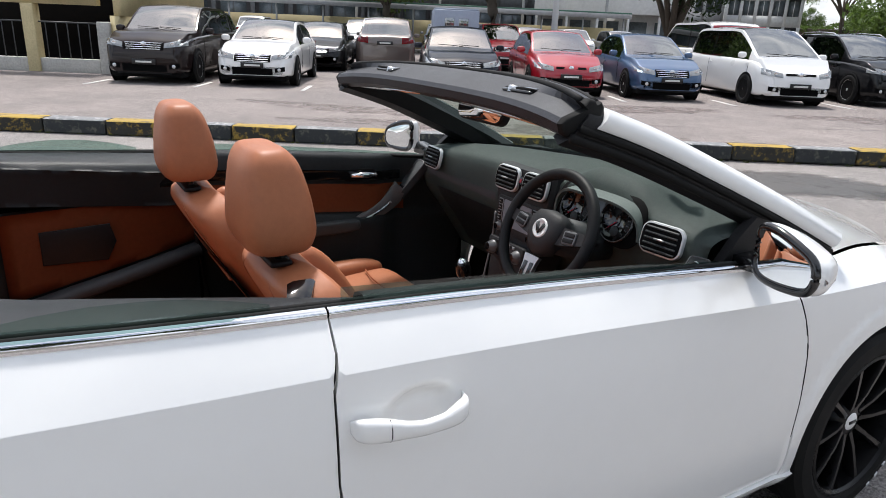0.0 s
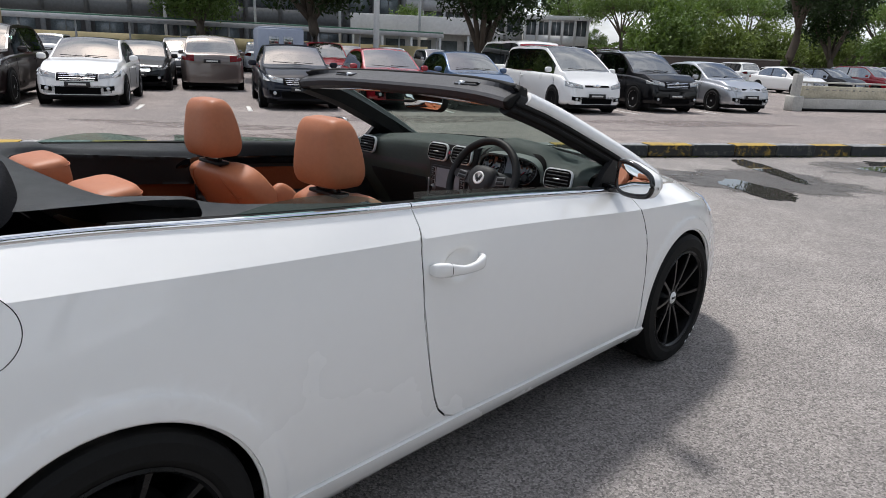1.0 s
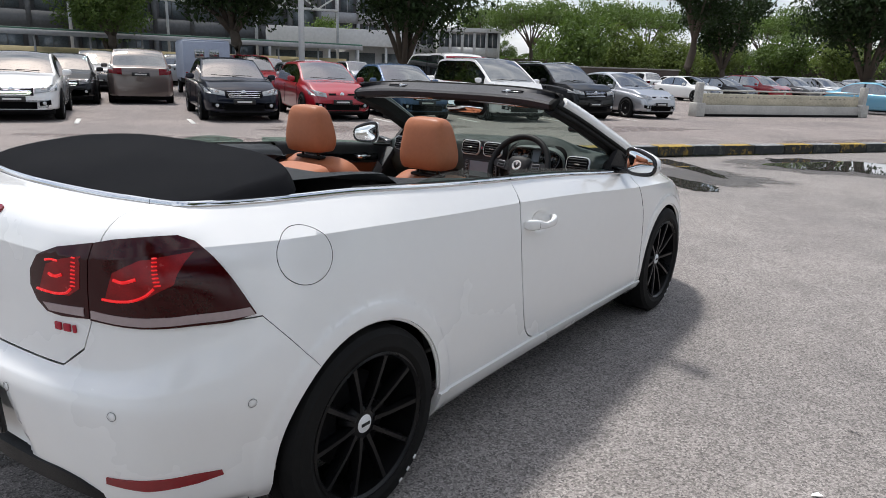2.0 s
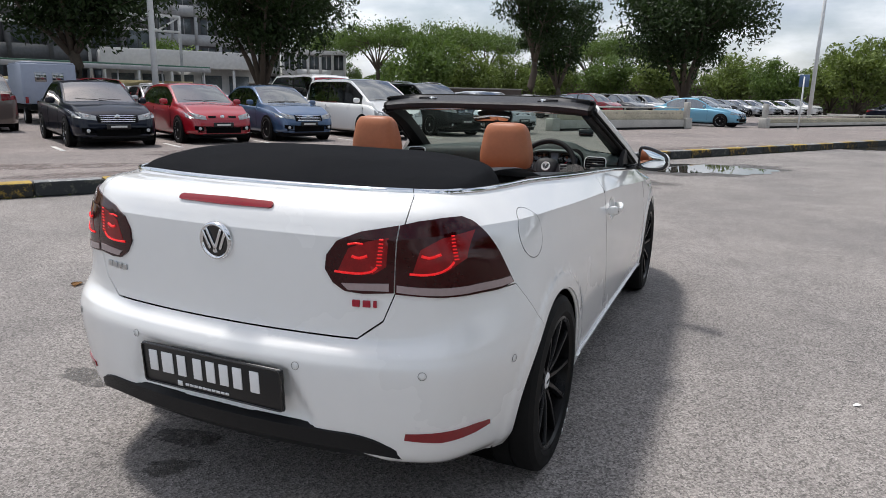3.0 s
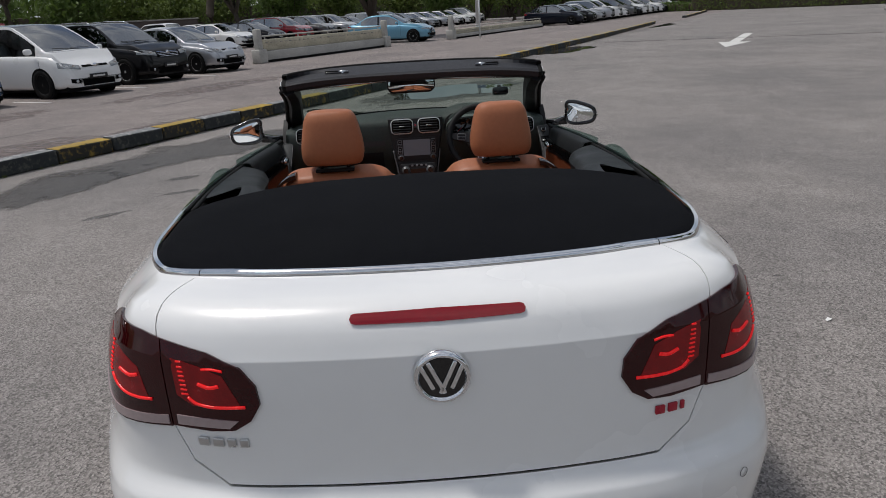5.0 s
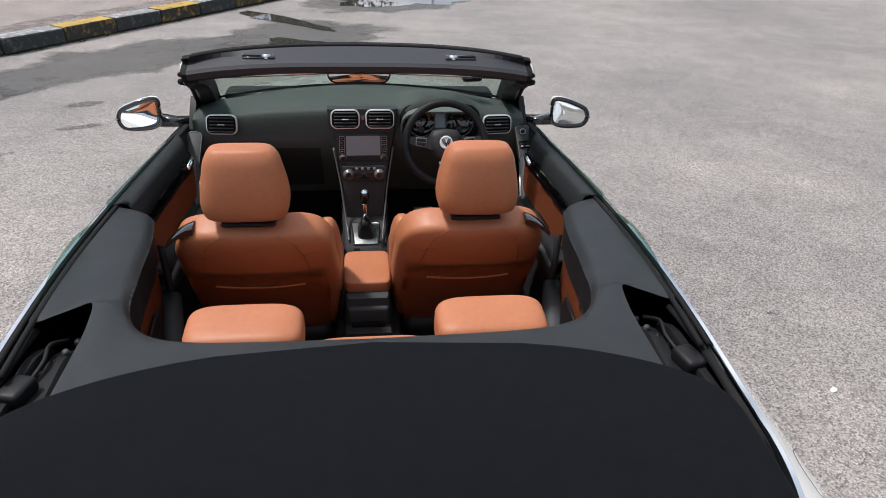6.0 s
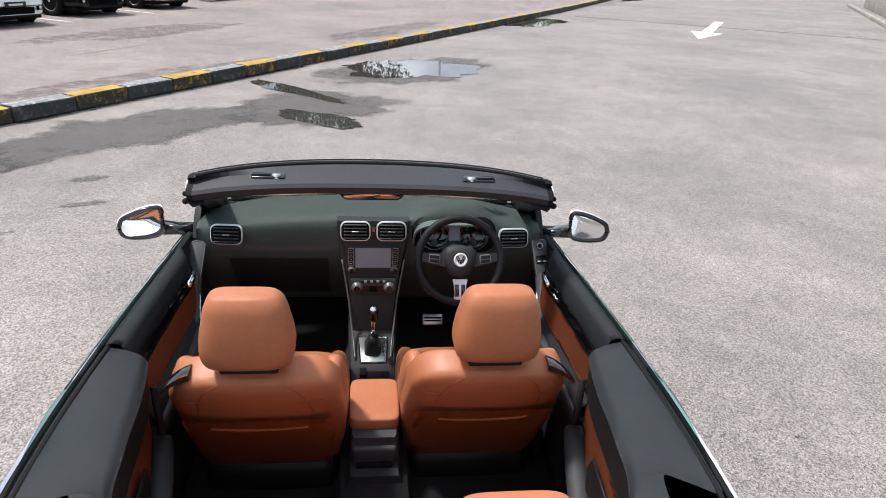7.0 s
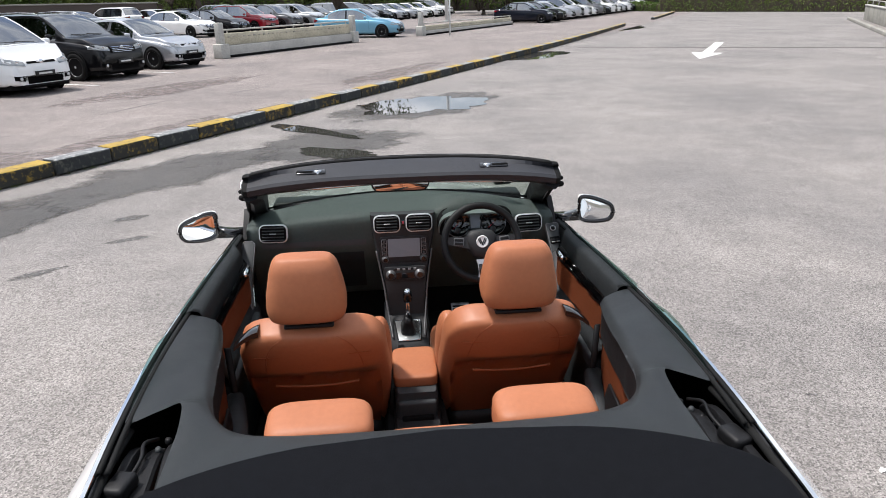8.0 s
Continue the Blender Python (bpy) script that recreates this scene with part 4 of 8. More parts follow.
# bonnet: from the wings' edges up to a crown
def bonnet(a, b):
    y = 1.93 - 0.96 * b - 0.10 * a * a * (1 - b)
    e = waist(min(y, 1.92)) if y < 1.92 else waist(1.92)
    x = (e.x - 0.002) * a
    y2 = y + (0.14 * (1 - a * a)) * (b ** 2) * 0.9 + (0.13 * (1 - a * a)) * (1 - b)
    crown = 0.085 * (1 - abs(a) ** 2.4) * (0.35 + 0.65 * b ** 0.6)
    return (x, y2, e.z + 0.004 + crown)
part("bonnet", thick(surf(bonnet, np.linspace(-1, 1, 25), np.linspace(0, 1, 19)), -0.01), WHITE, hero, "white bonnet", flat=45)
part("cowl", slab(-0.66, 0.66, 1.02, 1.16, 0.90, 0.955, 0.02), BLACKTRIM, hero)
for s in (1, -1):
    part("headlight", shell([("k", 1.6, 5.0), ("k", 2.75, 5.3), ("k", 2.6, 7.4), ("k", 1.5, 7.0)], s, 0.006), CHROME, hero, "clear headlight")

# chrome waist strip, in pieces as on the car
def strip(u0, u1, s, n=40):
    rings = []
    for u_ in np.linspace(u0, u1, n):
        c, nn = skin(u_, 8, 0, s), None
        i = int(u_ / 15 * (NU - 1))
        o = Vector((-inward[i][0] * s, -inward[i][1], 0))
        rings.append([c + o * a + Vector((0, 0, b)) for a, b in ((0.006, -0.006), (0.007, 0.003), (0.003, 0.009), (-0.006, 0.010), (-0.011, 0.004), (-0.011, -0.010))])
    return loft(rings)
for s in (1, -1):
    part("waist_strip", strip(waist_u(0.80), ud - 0.003, s), CHROME, hero, "bright chrome waist strip", flat=50)
    part("waist_strip", strip(ud + 0.003, UB - 0.01, s, 60), CHROME, hero, "bright chrome waist strip", flat=50)
    part("waist_strip", strip(UB + 0.01, 15, s, 30), CHROME, hero, "bright chrome waist strip", flat=50)

# ---- tail: lamps, badges, plate ----
def lamp(s, corners, out, material, name, parent, depth=0.02, label="", gap=0.0):
    return part(name, shell(corners, s, out, depth, gap, 0.02, krow=0.1), material, parent, label, flat=35)
OUTER = [("r", 0.5575, 0.968), ("r", 0.60, 0.979), ("r", 0.645, 0.985), ("s", -1.790, 0.982), ("s", -1.758, 0.966), ("s", -1.733, 0.930), ("s", -1.700, 0.868), ("s", -1.660, 0.778),
         ("k", *find("s", -1.72, 0.768)), ("k", *find("r", 0.72, 0.771)), ("r", 0.64, 0.775), ("r", 0.5555, 0.782)]
INNER = [("r", 0.5545, 0.968), ("r", 0.46, 0.949), ("r", 0.395, 0.922), ("r", 0.366, 0.882), ("r", 0.362, 0.842), ("r", 0.385, 0.805), ("r", 0.42, 0.783), ("r", 0.47, 0.779), ("r", 0.5525, 0.785)]
def low_strip(s, pts, parent):
    lamp(s, pts, 0.0085, LAMPCLEAR, "clear_strip", parent, 0.004, "pale reversing strip")
for s in (1, -1):
    o = lamp(s, OUTER, 0.006, LAMPDARK, "tail_light", hero, label="smoked red tail light")
    i_ = lamp(s, INNER, 0.006, LAMPDARK, "tail_light", hero, label="smoked red tail light on the boot lid")
    low_strip(s, [("k", *find("s", -1.674, 0.797)), ("k", *find("s", -1.664, 0.777)), ("k", *find("r", 0.72, 0.777)), ("r", 0.56, 0.788), ("r", 0.56, 0.808), ("k", *find("r", 0.72, 0.798))], o)
    low_strip(s, [("r", 0.54, 0.812), ("r", 0.54, 0.790), ("r", 0.43, 0.788), ("r", 0.41, 0.806)], i_)
    # glowing light guides: upper blade, lower blade, and a column of dots between
    lamp(s, [("r", 0.398, 0.834), ("r", 0.50, 0.836), ("r", 0.532, 0.858), ("r", 0.535, 0.935), ("r", 0.48, 0.925), ("r", 0.430, 0.905)], 0.0068, LAMPMID, "glow_zone", i_, 0.002)
    lamp(s, [("r", 0.598, 0.836), ("r", 0.675, 0.842), ("r", 0.712, 0.875), ("r", 0.712, 0.945), ("r", 0.66, 0.935), ("r", 0.615, 0.905)], 0.0068, LAMPMID, "glow_zone", o, 0.002)
    def blade(pts, r, parent):
        part("light_guide", tube([skin(*find("r", x, z), 0.0065, s) for x, z in spline([(x, z) for x, z in pts], 14)], r, 8, flatten=1.0), LAMPGLOW, parent, "bright red light guide")
    blade([(0.392, 0.838), (0.43, 0.836), (0.475, 0.838), (0.496, 0.844), (0.508, 0.856)], 0.0036, i_)
    blade([(0.440, 0.883), (0.458, 0.879), (0.482, 0.886)], 0.0042, i_)
    blade([(0.428, 0.915), (0.448, 0.919), (0.470, 0.918)], 0.0028, i_)
    blade([(0.592, 0.840), (0.63, 0.838), (0.662, 0.843), (0.682, 0.856), (0.690, 0.870)], 0.0036, o)
    blade([(0.618, 0.889), (0.638, 0.884), (0.662, 0.892)], 0.0042, o)
    for par_, x0, z0, z1 in ((i_, 0.513, 0.862, 0.930), (o, 0.694, 0.876, 0.938)):
        for k in range(8):
            f_ = k / 7
            x_, z_ = x0 + (0.004 if par_ is i_ else -0.016) * f_, z0 + (z1 - z0) * f_
            part("light_bar", box(0.016 - 0.004 * f_, 0.0042, 0.003, on_skin(*find("r", x_, z_), 0.0072, s), 0.0014), LAMPGLOW, par_)
    # low reflector in the bumper
    part("reflector", shell([("r", 0.600, 0.366), ("r", 0.604, 0.385), ("r", 0.70, 0.386), ("r", 0.755, 0.384), ("s", -1.772, 0.376), ("s", -1.768, 0.362), ("r", 0.755, 0.355), ("r", 0.69, 0.353)], s, 0.004, 0.01, 0, 0.02, krow=0.1), LAMPRED, bumper, "red reflector strip", flat=35)
    for x, z in ((0.30, 0.567), (0.652, 0.567)):
        m = on_skin(*find("r", x, z), 0.001, s)
        part("parking_sensor", lathe([(0, 0.0003), (0.0095, 0.0003), (0.0105, -0.001)], 20, m), WHITE, bumper)
        part("sensor_ring", tube([m @ Vector((0.0115 * math.cos(a), 0.0115 * math.sin(a), 0.0006)) for a in np.linspace(0, 2 * math.pi, 21)[:-1]], 0.0006, 4, True), GREYTRIM, bumper)
    m = on_skin(*find("s", -1.706, 0.555), 0.001, s)
    part("parking_sensor", lathe([(0, 0.0003), (0.0095, 0.0003), (0.0105, -0.001)], 20, m), WHITE, bumper)
    part("sensor_ring", tube([m @ Vector((0.0115 * math.cos(a), 0.0115 * math.sin(a), 0.0006)) for a in np.linspace(0, 2 * math.pi, 21)[:-1]], 0.0006, 4, True), GREYTRIM, bumper)
# dark diffuser below the bumper
def dif_ring(u_, s_):
    i = int(u_ / 15 * (NU - 1))
    t_ = min(1, max(0, (13.3 - u_) / 0.9))
    t_ = t_ * t_
    b_ = 0.045 * t_ * t_
    return [Vector((s_ * (pxy[i][0] + inward[i][0] * (q + b_)), pxy[i][1] + inward[i][1] * (q + b_), z)) for q, z in ((0.034, 0.388 - 0.085 * t_), (0.012, 0.374 - 0.085 * t_), (0.016, 0.325 - 0.045 * t_), (0.07, 0.278 - 0.01 * t_), (0.22, 0.265), (0.22, 0.35 - 0.07 * t_))]
dif = loft([dif_ring(u_, -1) for u_ in np.linspace(12.36, 14.99, 40)] + [dif_ring(u_, 1) for u_ in np.linspace(14.99, 12.36, 40)])
part("diffuser", dif, BLACKTRIM, hero, "black plastic diffuser", flat=40)
for k in (0, 1):
    part("exhaust_pipe", lathe([(0.026, -0.12), (0.032, -0.12), (0.034, 0.0), (0.030, 0.004), (0.027, 0.0), (0.026, -0.1), (0, -0.1)], 20, pose(-0.42 + 0.085 * k, -1.90, 0.272, 90, 0, 0)), DARKGAP, hero, "dark twin exhaust pipe")
# high brake light in the lid, emblem, lettering as bars, plate
part("brake_light", shell([("r", 0.0, 0.990), ("r", 0.162, 0.992), ("r", 0.170, 0.994), ("r", 0.1735, 1.000), ("r", 0.170, 1.006), ("r", 0.162, 1.008), ("r", 0.0, 1.010)], 1, 0.0025, 0.006, 0, 0.02, both=True, krow=0.05), LAMPRED, hero, "long red high-level brake light", flat=35)
em = Matrix.Translation(skin(*find("r", 0.0, 0.887), 0.002)) @ pose(0, 0, 0, 93, 0, 0)
emb = part("emblem", lathe([(0, 0.006), (0.046, 0.006), (0.047, 0.012), (0.052, 0.015), (0.0565, 0.010), (0.058, 0.0)], 40, em), CHROME, hero, "round chrome emblem with slanting bars")
part("emblem_disc", lathe([(0, 0.0085), (0.0455, 0.0085)], 32, em), GLOSSBLACK, emb)
for x, y, an, ln in ((-0.030, 0.004, 24, 0.060), (-0.011, 0.002, 24, 0.078), (0.011, 0.002, -24, 0.078), (0.030, 0.004, -24, 0.060)):
    part("emblem_bar", box(0.009, ln, 0.006, em @ pose(x, y, 0.011, 0, 0, an), 0.002), CHROME, emb)
def badge(x0, widths, z, material, label, h=0.020):
    b = None
    x = x0
    for w in widths:
        u_, k_ = find("r", abs(x + w / 2), z)
        p = skin(u_, k_, 0.003, 1 if x + w / 2 > 0 else -1)
        nn = look_up(NRM, u_, k_)
        m = Matrix.Translation(p) @ pose(0, 0, 0, 0, 0, math.degrees(math.atan2(nn[0] * (1 if x > 0 else -1), -nn[1])))
        o = part("badge_bar", box(w, 0.006, h, m, 0.002), material, hero, label)
        x += w + 0.007
badge(-0.505, [0.024, 0.024, 0.019, 0.019], 0.752, SATIN, "grey metal badge bar")
badge(0.440, [0.022, 0.022, 0.010], 0.750, REDLETTER, "red and chrome badge bar")
pm = pose(0, -2.074, 0.486, 3, 0, 0)
plate = part("number_plate", box(0.528, 0.014, 0.132, pm, 0.006), PLATEBLACK, bumper, "black number plate with white bars")
x = -0.242
for w in (0.05, 0.062, 0.05, None, 0.05, 0.05, 0.05, 0.05, None, 0.05):
    if w is None:
        x += 0.012
        continue
    part("plate_bar", box(w - 0.017, 0.004, 0.068, pm @ pose(x + w / 2, -0.0085, 0.012), 0.002), LETTER, plate)
    x += w
for k in range(10):
    part("plate_small_bar", box(0.013, 0.003, 0.007, pm @ pose(-0.09 + 0.017 * k, -0.008, -0.048)), LETTER, plate)
part("plate_small_bar", box(0.018, 0.003, 0.016, pm @ pose(-0.118, -0.008, -0.048)), LETTER, plate)
part("plate_rim", tube([pm @ Vector((x, -0.008, z)) for x, z in rounded(0.522, 0.126, 0.01)], 0.003, 5, True), GLOSSBLACK, plate)

# ---- wheels ----
def hero_wheel(x, y):
    s = 1 if x > 0 else -1
    wh = new("wheel")
    wh.parent = hero
    wh.location = (x, y, AXZ)
    wh.rotation_euler = (0, 0, 0 if s > 0 else math.pi)
    turn = pose(0, 0, 0, 0, 90, 0)
    r, w, rr = 0.318, 0.225, 0.236
    tyre = lathe([(rr - 0.01, -w / 2), (r * 0.93, -w / 2), (r * 0.985, -w * 0.44), (r, -w * 0.36), (r, -0.04), (r - 0.006, -0.038), (r - 0.006, -0.032), (r, -0.03), (r, 0.03), (r - 0.006, 0.032), (r - 0.006, 0.038), (r, 0.04),
                  (r, w * 0.36), (r * 0.985, w * 0.44), (r * 0.93, w * 0.5), (rr + 0.022, w * 0.52), (rr + 0.012, w * 0.50), (rr, w * 0.46), (rr - 0.012, w * 0.40), (rr - 0.012, -w / 2)], 64, turn)
    ty = part("tyre", tyre, RUBBER, wh, flat=30)
    rim = lathe([(rr + 0.004, w * 0.485), (rr - 0.004, w * 0.50), (rr - 0.012, w * 0.46), (rr - 0.016, w * 0.30), (rr - 0.026, 0), (rr - 0.03, -w * 0.4)], 64, turn)
    rimo = part("rim", rim, WHEELBLACK, wh, "black alloy rim", flat=30)
    for k in range(10):
        a = 36 * k
        sp = loft([[Vector((px, q, pz)) for px, pz in ((-hw, z0), (-hw * 0.6, z0 + 0.016), (hw * 0.6, z0 + 0.016), (hw, z0), (0, z0 - 0.03))] for q, hw, z0 in ((0.045, 0.013, 0.062), (0.10, 0.010, 0.074), (0.17, 0.0105, 0.082), (0.215, 0.0125, 0.086), (0.228, 0.017, 0.085))])
        sp.transform(turn @ pose(0, 0, 0, 0, 0, a))
        part("spoke", sp, WHEELBLACK, rimo, flat=40)
    part("hub", lathe([(0, 0.078), (0.05, 0.076), (0.062, 0.066), (0.07, 0.03)], 30, turn), WHEELBLACK, wh)
    part("centre_cap", lathe([(0, 0.0815), (0.026, 0.081), (0.030, 0.077)], 24, turn), LETTER, wh, "silver centre cap")
    part("cap_bar", box(0.002, 0.036, 0.010, pose(0.0822, 0, 0)), PLATEBLACK, wh)
    for k in range(5):
        a = radians(72 * k + 18)
        part("wheel_bolt", lathe([(0, 0.076), (0.008, 0.075), (0.010, 0.068)], 8, turn @ Matrix.Translation((0.052 * math.cos(a), 0.052 * math.sin(a), 0))), SATIN, wh)
    # disc and caliper in near-black: shade behind the spokes painted on them
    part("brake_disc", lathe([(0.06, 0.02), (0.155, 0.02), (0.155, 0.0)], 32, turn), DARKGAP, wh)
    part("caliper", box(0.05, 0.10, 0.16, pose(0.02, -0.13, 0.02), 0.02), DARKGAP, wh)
    for k in range(3):
        a = radians(-62 + 9 * k)
        part("tyre_mark", box(0.002, 0.016, 0.010, Matrix.Translation((0.1155, 0.287 * math.cos(a), 0.287 * math.sin(a))) @ pose(0, 0, 0, math.degrees(a) + 90, 0, 0)), LETTER, ty)
for wx, wy in ((0.762, FA), (-0.762, FA), (0.756, RA), (-0.756, RA)):
    hero_wheel(wx, wy)

# ---- windscreen frame ----
def hy(x):
    q = (x / 0.62) ** 2
    return 0.228 - 0.045 * q, 0.402 - 0.125 * q, -0.022 * q * q
def hsec(x):
    r_, f_, d_ = hy(x)
    return [(x, r_ + 0.03, 1.236 + d_), (x, r_ + 0.002, 1.250 + d_), (x, r_ - 0.006, 1.272 + d_), (x, r_ + 0.004, 1.284 + d_), (x, r_ + 0.06, 1.304 + d_), (x, f_ - 0.055, 1.319 + d_), (x, f_ - 0.045, 1.313 + d_),
            (x, f_ - 0.030, 1.325 + d_), (x, f_ - 0.012, 1.322 + d_), (x, f_ - 0.006, 1.314 + d_), (x, f_ + 0.008, 1.318 + d_), (x, f_ + 0.018, 1.304 + d_), (x, f_ + 0.012, 1.286 + d_)]
part("header_rail", loft([hsec(x) for x in np.linspace(-0.615, 0.615, 45)]), HEADERM, hero, "dark grey windscreen header rail", flat=15)
# rubber lips along the rail's front edge
for dy_, dz_, r_s in ((-0.036, 1.318, 0.0085), (0.004, 1.313, 0.0095)):
    part("rail_seal", tube([(x, hy(x)[1] + dy_, dz_ + hy(x)[2]) for x in np.linspace(-0.612, 0.612, 41)], r_s, 8), RUBBER, hero, "black rubber lip along the rail")
for s in (1, -1):
    # end caps of the rail and the rubber lip that runs on down the pillar
    end_ = [Vector(q) for q in hsec(0.615)]
    mid_ = sum(end_, Vector()) / len(end_)
    part("rail_end", loft([[Vector((s * (0.615 + dx), mid_.y + (q.y - mid_.y) * k, mid_.z + (q.z - mid_.z) * k)) for q in end_] for dx, k in ((0.0, 1.0), (0.010, 1.0), (0.018, 0.94), (0.022, 0.80))]), RUBBER, hero, "black rubber end seal", flat=50)
    for xo, ln in ((0.343, 1), (0.395, 0)):
        r_, f_, d_ = hy(xo)
        m = pose(s * xo, 0.262 - 0.02 * 0, 1.3035 + d_ - 0.002, -12, 0, 0)
        if ln:
            part("latch_cap", lathe([(0, 0.006), (0.013, 0.006), (0.016, 0.002), (0.017, -0.01)], 20, m), SATIN, hero, "round metal roof latch")
        else:
            part("latch_slot", box(0.066, 0.026, 0.012, m, 0.004), DARKGAP, hero, "dark roof latch slot")
    part("latch_base", box(0.115, 0.036, 0.008, pose(s * 0.370, 0.262, 1.2985, 12, 0, 0), 0.004), GLOSSBLACK, hero)
    # pillar: dark inside, white outside, rubber between
    path = spline([(0.636, 0.22, 1.262), (0.652, 0.40, 1.205), (0.690, 0.62, 1.115), (0.738, 0.86, 1.008), (0.775, 1.05, 0.915)], 24)
    def sec(p, pts):
        return [Vector((s * (p[0] + a), p[1] + b, p[2] + c)) for a, b, c in pts]
    part("pillar_trim", loft([sec(p, ((-0.060 - 0.03 * t, 0.03, -0.005), (-0.055 - 0.03 * t, -0.02, -0.045), (-0.02, -0.035, -0.058), (0.005, -0.02, -0.04), (0.008, 0.02, 0.005), (-0.02, 0.05, 0.028))) for p, t in zip(path, np.linspace(0, 1, 24))]), BLACKTRIM, hero, "black windscreen pillar trim", flat=50)
    part("pillar", loft([sec(p, ((0.010, 0.006, -0.010), (0.017, 0.012, -0.003), (0.018, 0.027, 0.012), (0.004, 0.045, 0.028), (-0.020, 0.05, 0.032), (-0.018, 0.04, 0.016), (0.002, 0.022, 0.000))) for p in path[1:]]), WHITE, hero, "white outer windscreen pillar", flat=50)
    part("pillar_seal", tube([(s * (p[0] + 0.006), p[1] - 0.022, p[2] - 0.040) for p in path], 0.011, 8), RUBBER, hero)
    part("pillar_seal", tube([(s * (p[0] + 0.010), p[1] - 0.002, p[2] - 0.020) for p in path], 0.009, 8), RUBBER, hero)
    # black corner where pillar, door and mirror meet
    tri_ = [(0.63, 0.900), (0.96, 0.880), (0.96, 0.925), (0.80, 1.00), (0.745, 1.015), (0.69, 0.97)]
    part("mirror_sail", loft([[Vector((s * x_, y_, z_)) for y_, z_ in tri_] for x_ in (0.722, 0.736, 0.748)]), BLACKTRIM, hero, "black mirror corner panel", flat=50)
def glass_pt(a, b):
    x0 = 0.605 * a
    r_, f_, d_ = hy(x0)
    top_ = Vector((x0, f_ + 0.004, 1.292 + d_))
    bot = Vector((0.725 * a, 1.075 - 0.17 * a * a, 0.975 - 0.03 * a * a))
    p = top_.lerp(bot, b)
    p.z += 0.03 * math.sin(math.pi * b)
    return p
ws_ = part("windscreen", surf(glass_pt, np.linspace(-1, 1, 25), np.linspace(0, 1, 15)), GLASS, hero, "tinted curved windscreen")
ws_.visible_shadow = False
part("screen_border", thick(surf(lambda a, b: glass_pt(a, 0.955 + 0.045 * b) + Vector((0, 0, 0.002)), np.linspace(-1, 1, 25), [0, 1]), 0.004), GLOSSBLACK, hero)
for s in (1, -1):
    vs_ = part("sun_visor", thick(surf(lambda a, b: (s * (0.14 + 0.38 * a), 0.262 + 0.11 * b - 0.02 * a * a, 1.240 - 0.006 * b - 0.012 * a * a), np.linspace(0, 1, 9), np.linspace(0, 1, 4)), 0.016), GREYTRIM, hero, "dark folded sun visor", flat=40)
    part("visor_rod", tube([(s * 0.12, 0.250, 1.243), (s * 0.53, 0.236, 1.229)], 0.006, 6), SATIN, vs_, "grey visor rod")
# inside mirror
im = pose(-0.01, 0.40, 1.205, -12, 0, 0)
mi = part("inside_mirror", prism([(x, y) for x, y in rounded(0.250, 0.082, 0.036, 6)], 0.028, im @ pose(0, 0.028, 0, 90, 0, 0), 0.006), BLACKTRIM, hero, "black inside mirror", flat=50)
part("mirror_face", prism([(x, y) for x, y in rounded(0.238, 0.070, 0.031, 6)], 0.002, im @ pose(0, -0.0005, 0, 90, 0, 0)), MIRROR, mi, "mirror glass")
part("mirror_stem", tube([im @ Vector((0, 0.02, 0.01)), (0, 0.45, 1.255), (0, 0.46, 1.285)], 0.014, 8), BLACKTRIM, mi)
# little camera on the windscreen in front of the wheel
dc = part("dash_camera", box(0.09, 0.04, 0.045, pose(0.50, 0.74, 1.105, -20, 0, 8), 0.012), GLOSSBLACK, hero, "small black dashboard camera")
part("camera_mount", tube([(0.50, 0.76, 1.12), (0.50, 0.80, 1.125)], 0.012, 8), BLACKTRIM, dc)

# ---- door mirrors ----
# outline seen from behind: tall towards the car, drawn out and lower at its end
EGG = [(-0.100, 0.012), (-0.098, 0.056), (-0.082, 0.071), (-0.030, 0.068), (0.035, 0.050), (0.090, 0.027), (0.109, -0.004), (0.107, -0.036), (0.084, -0.060), (0.025, -0.070), (-0.040, -0.070), (-0.082, -0.058), (-0.098, -0.030)]
def egg(a):
    """A point of the smooth closed outline, a from 0 to 1."""
    n_ = len(EGG)
    q = (a % 1) * n_
    i, f = int(q), q - int(q)
    p = [EGG[(i + k) % n_] for k in (-1, 0, 1, 2)]
    c = lambda k: 0.5 * (2 * p[1][k] + (p[2][k] - p[0][k]) * f + (2 * p[0][k] - 5 * p[1][k] + 4 * p[2][k] - p[3][k]) * f * f + (3 * p[1][k] - p[0][k] - 3 * p[2][k] + p[3][k]) * f ** 3)
    return c(0), c(1)
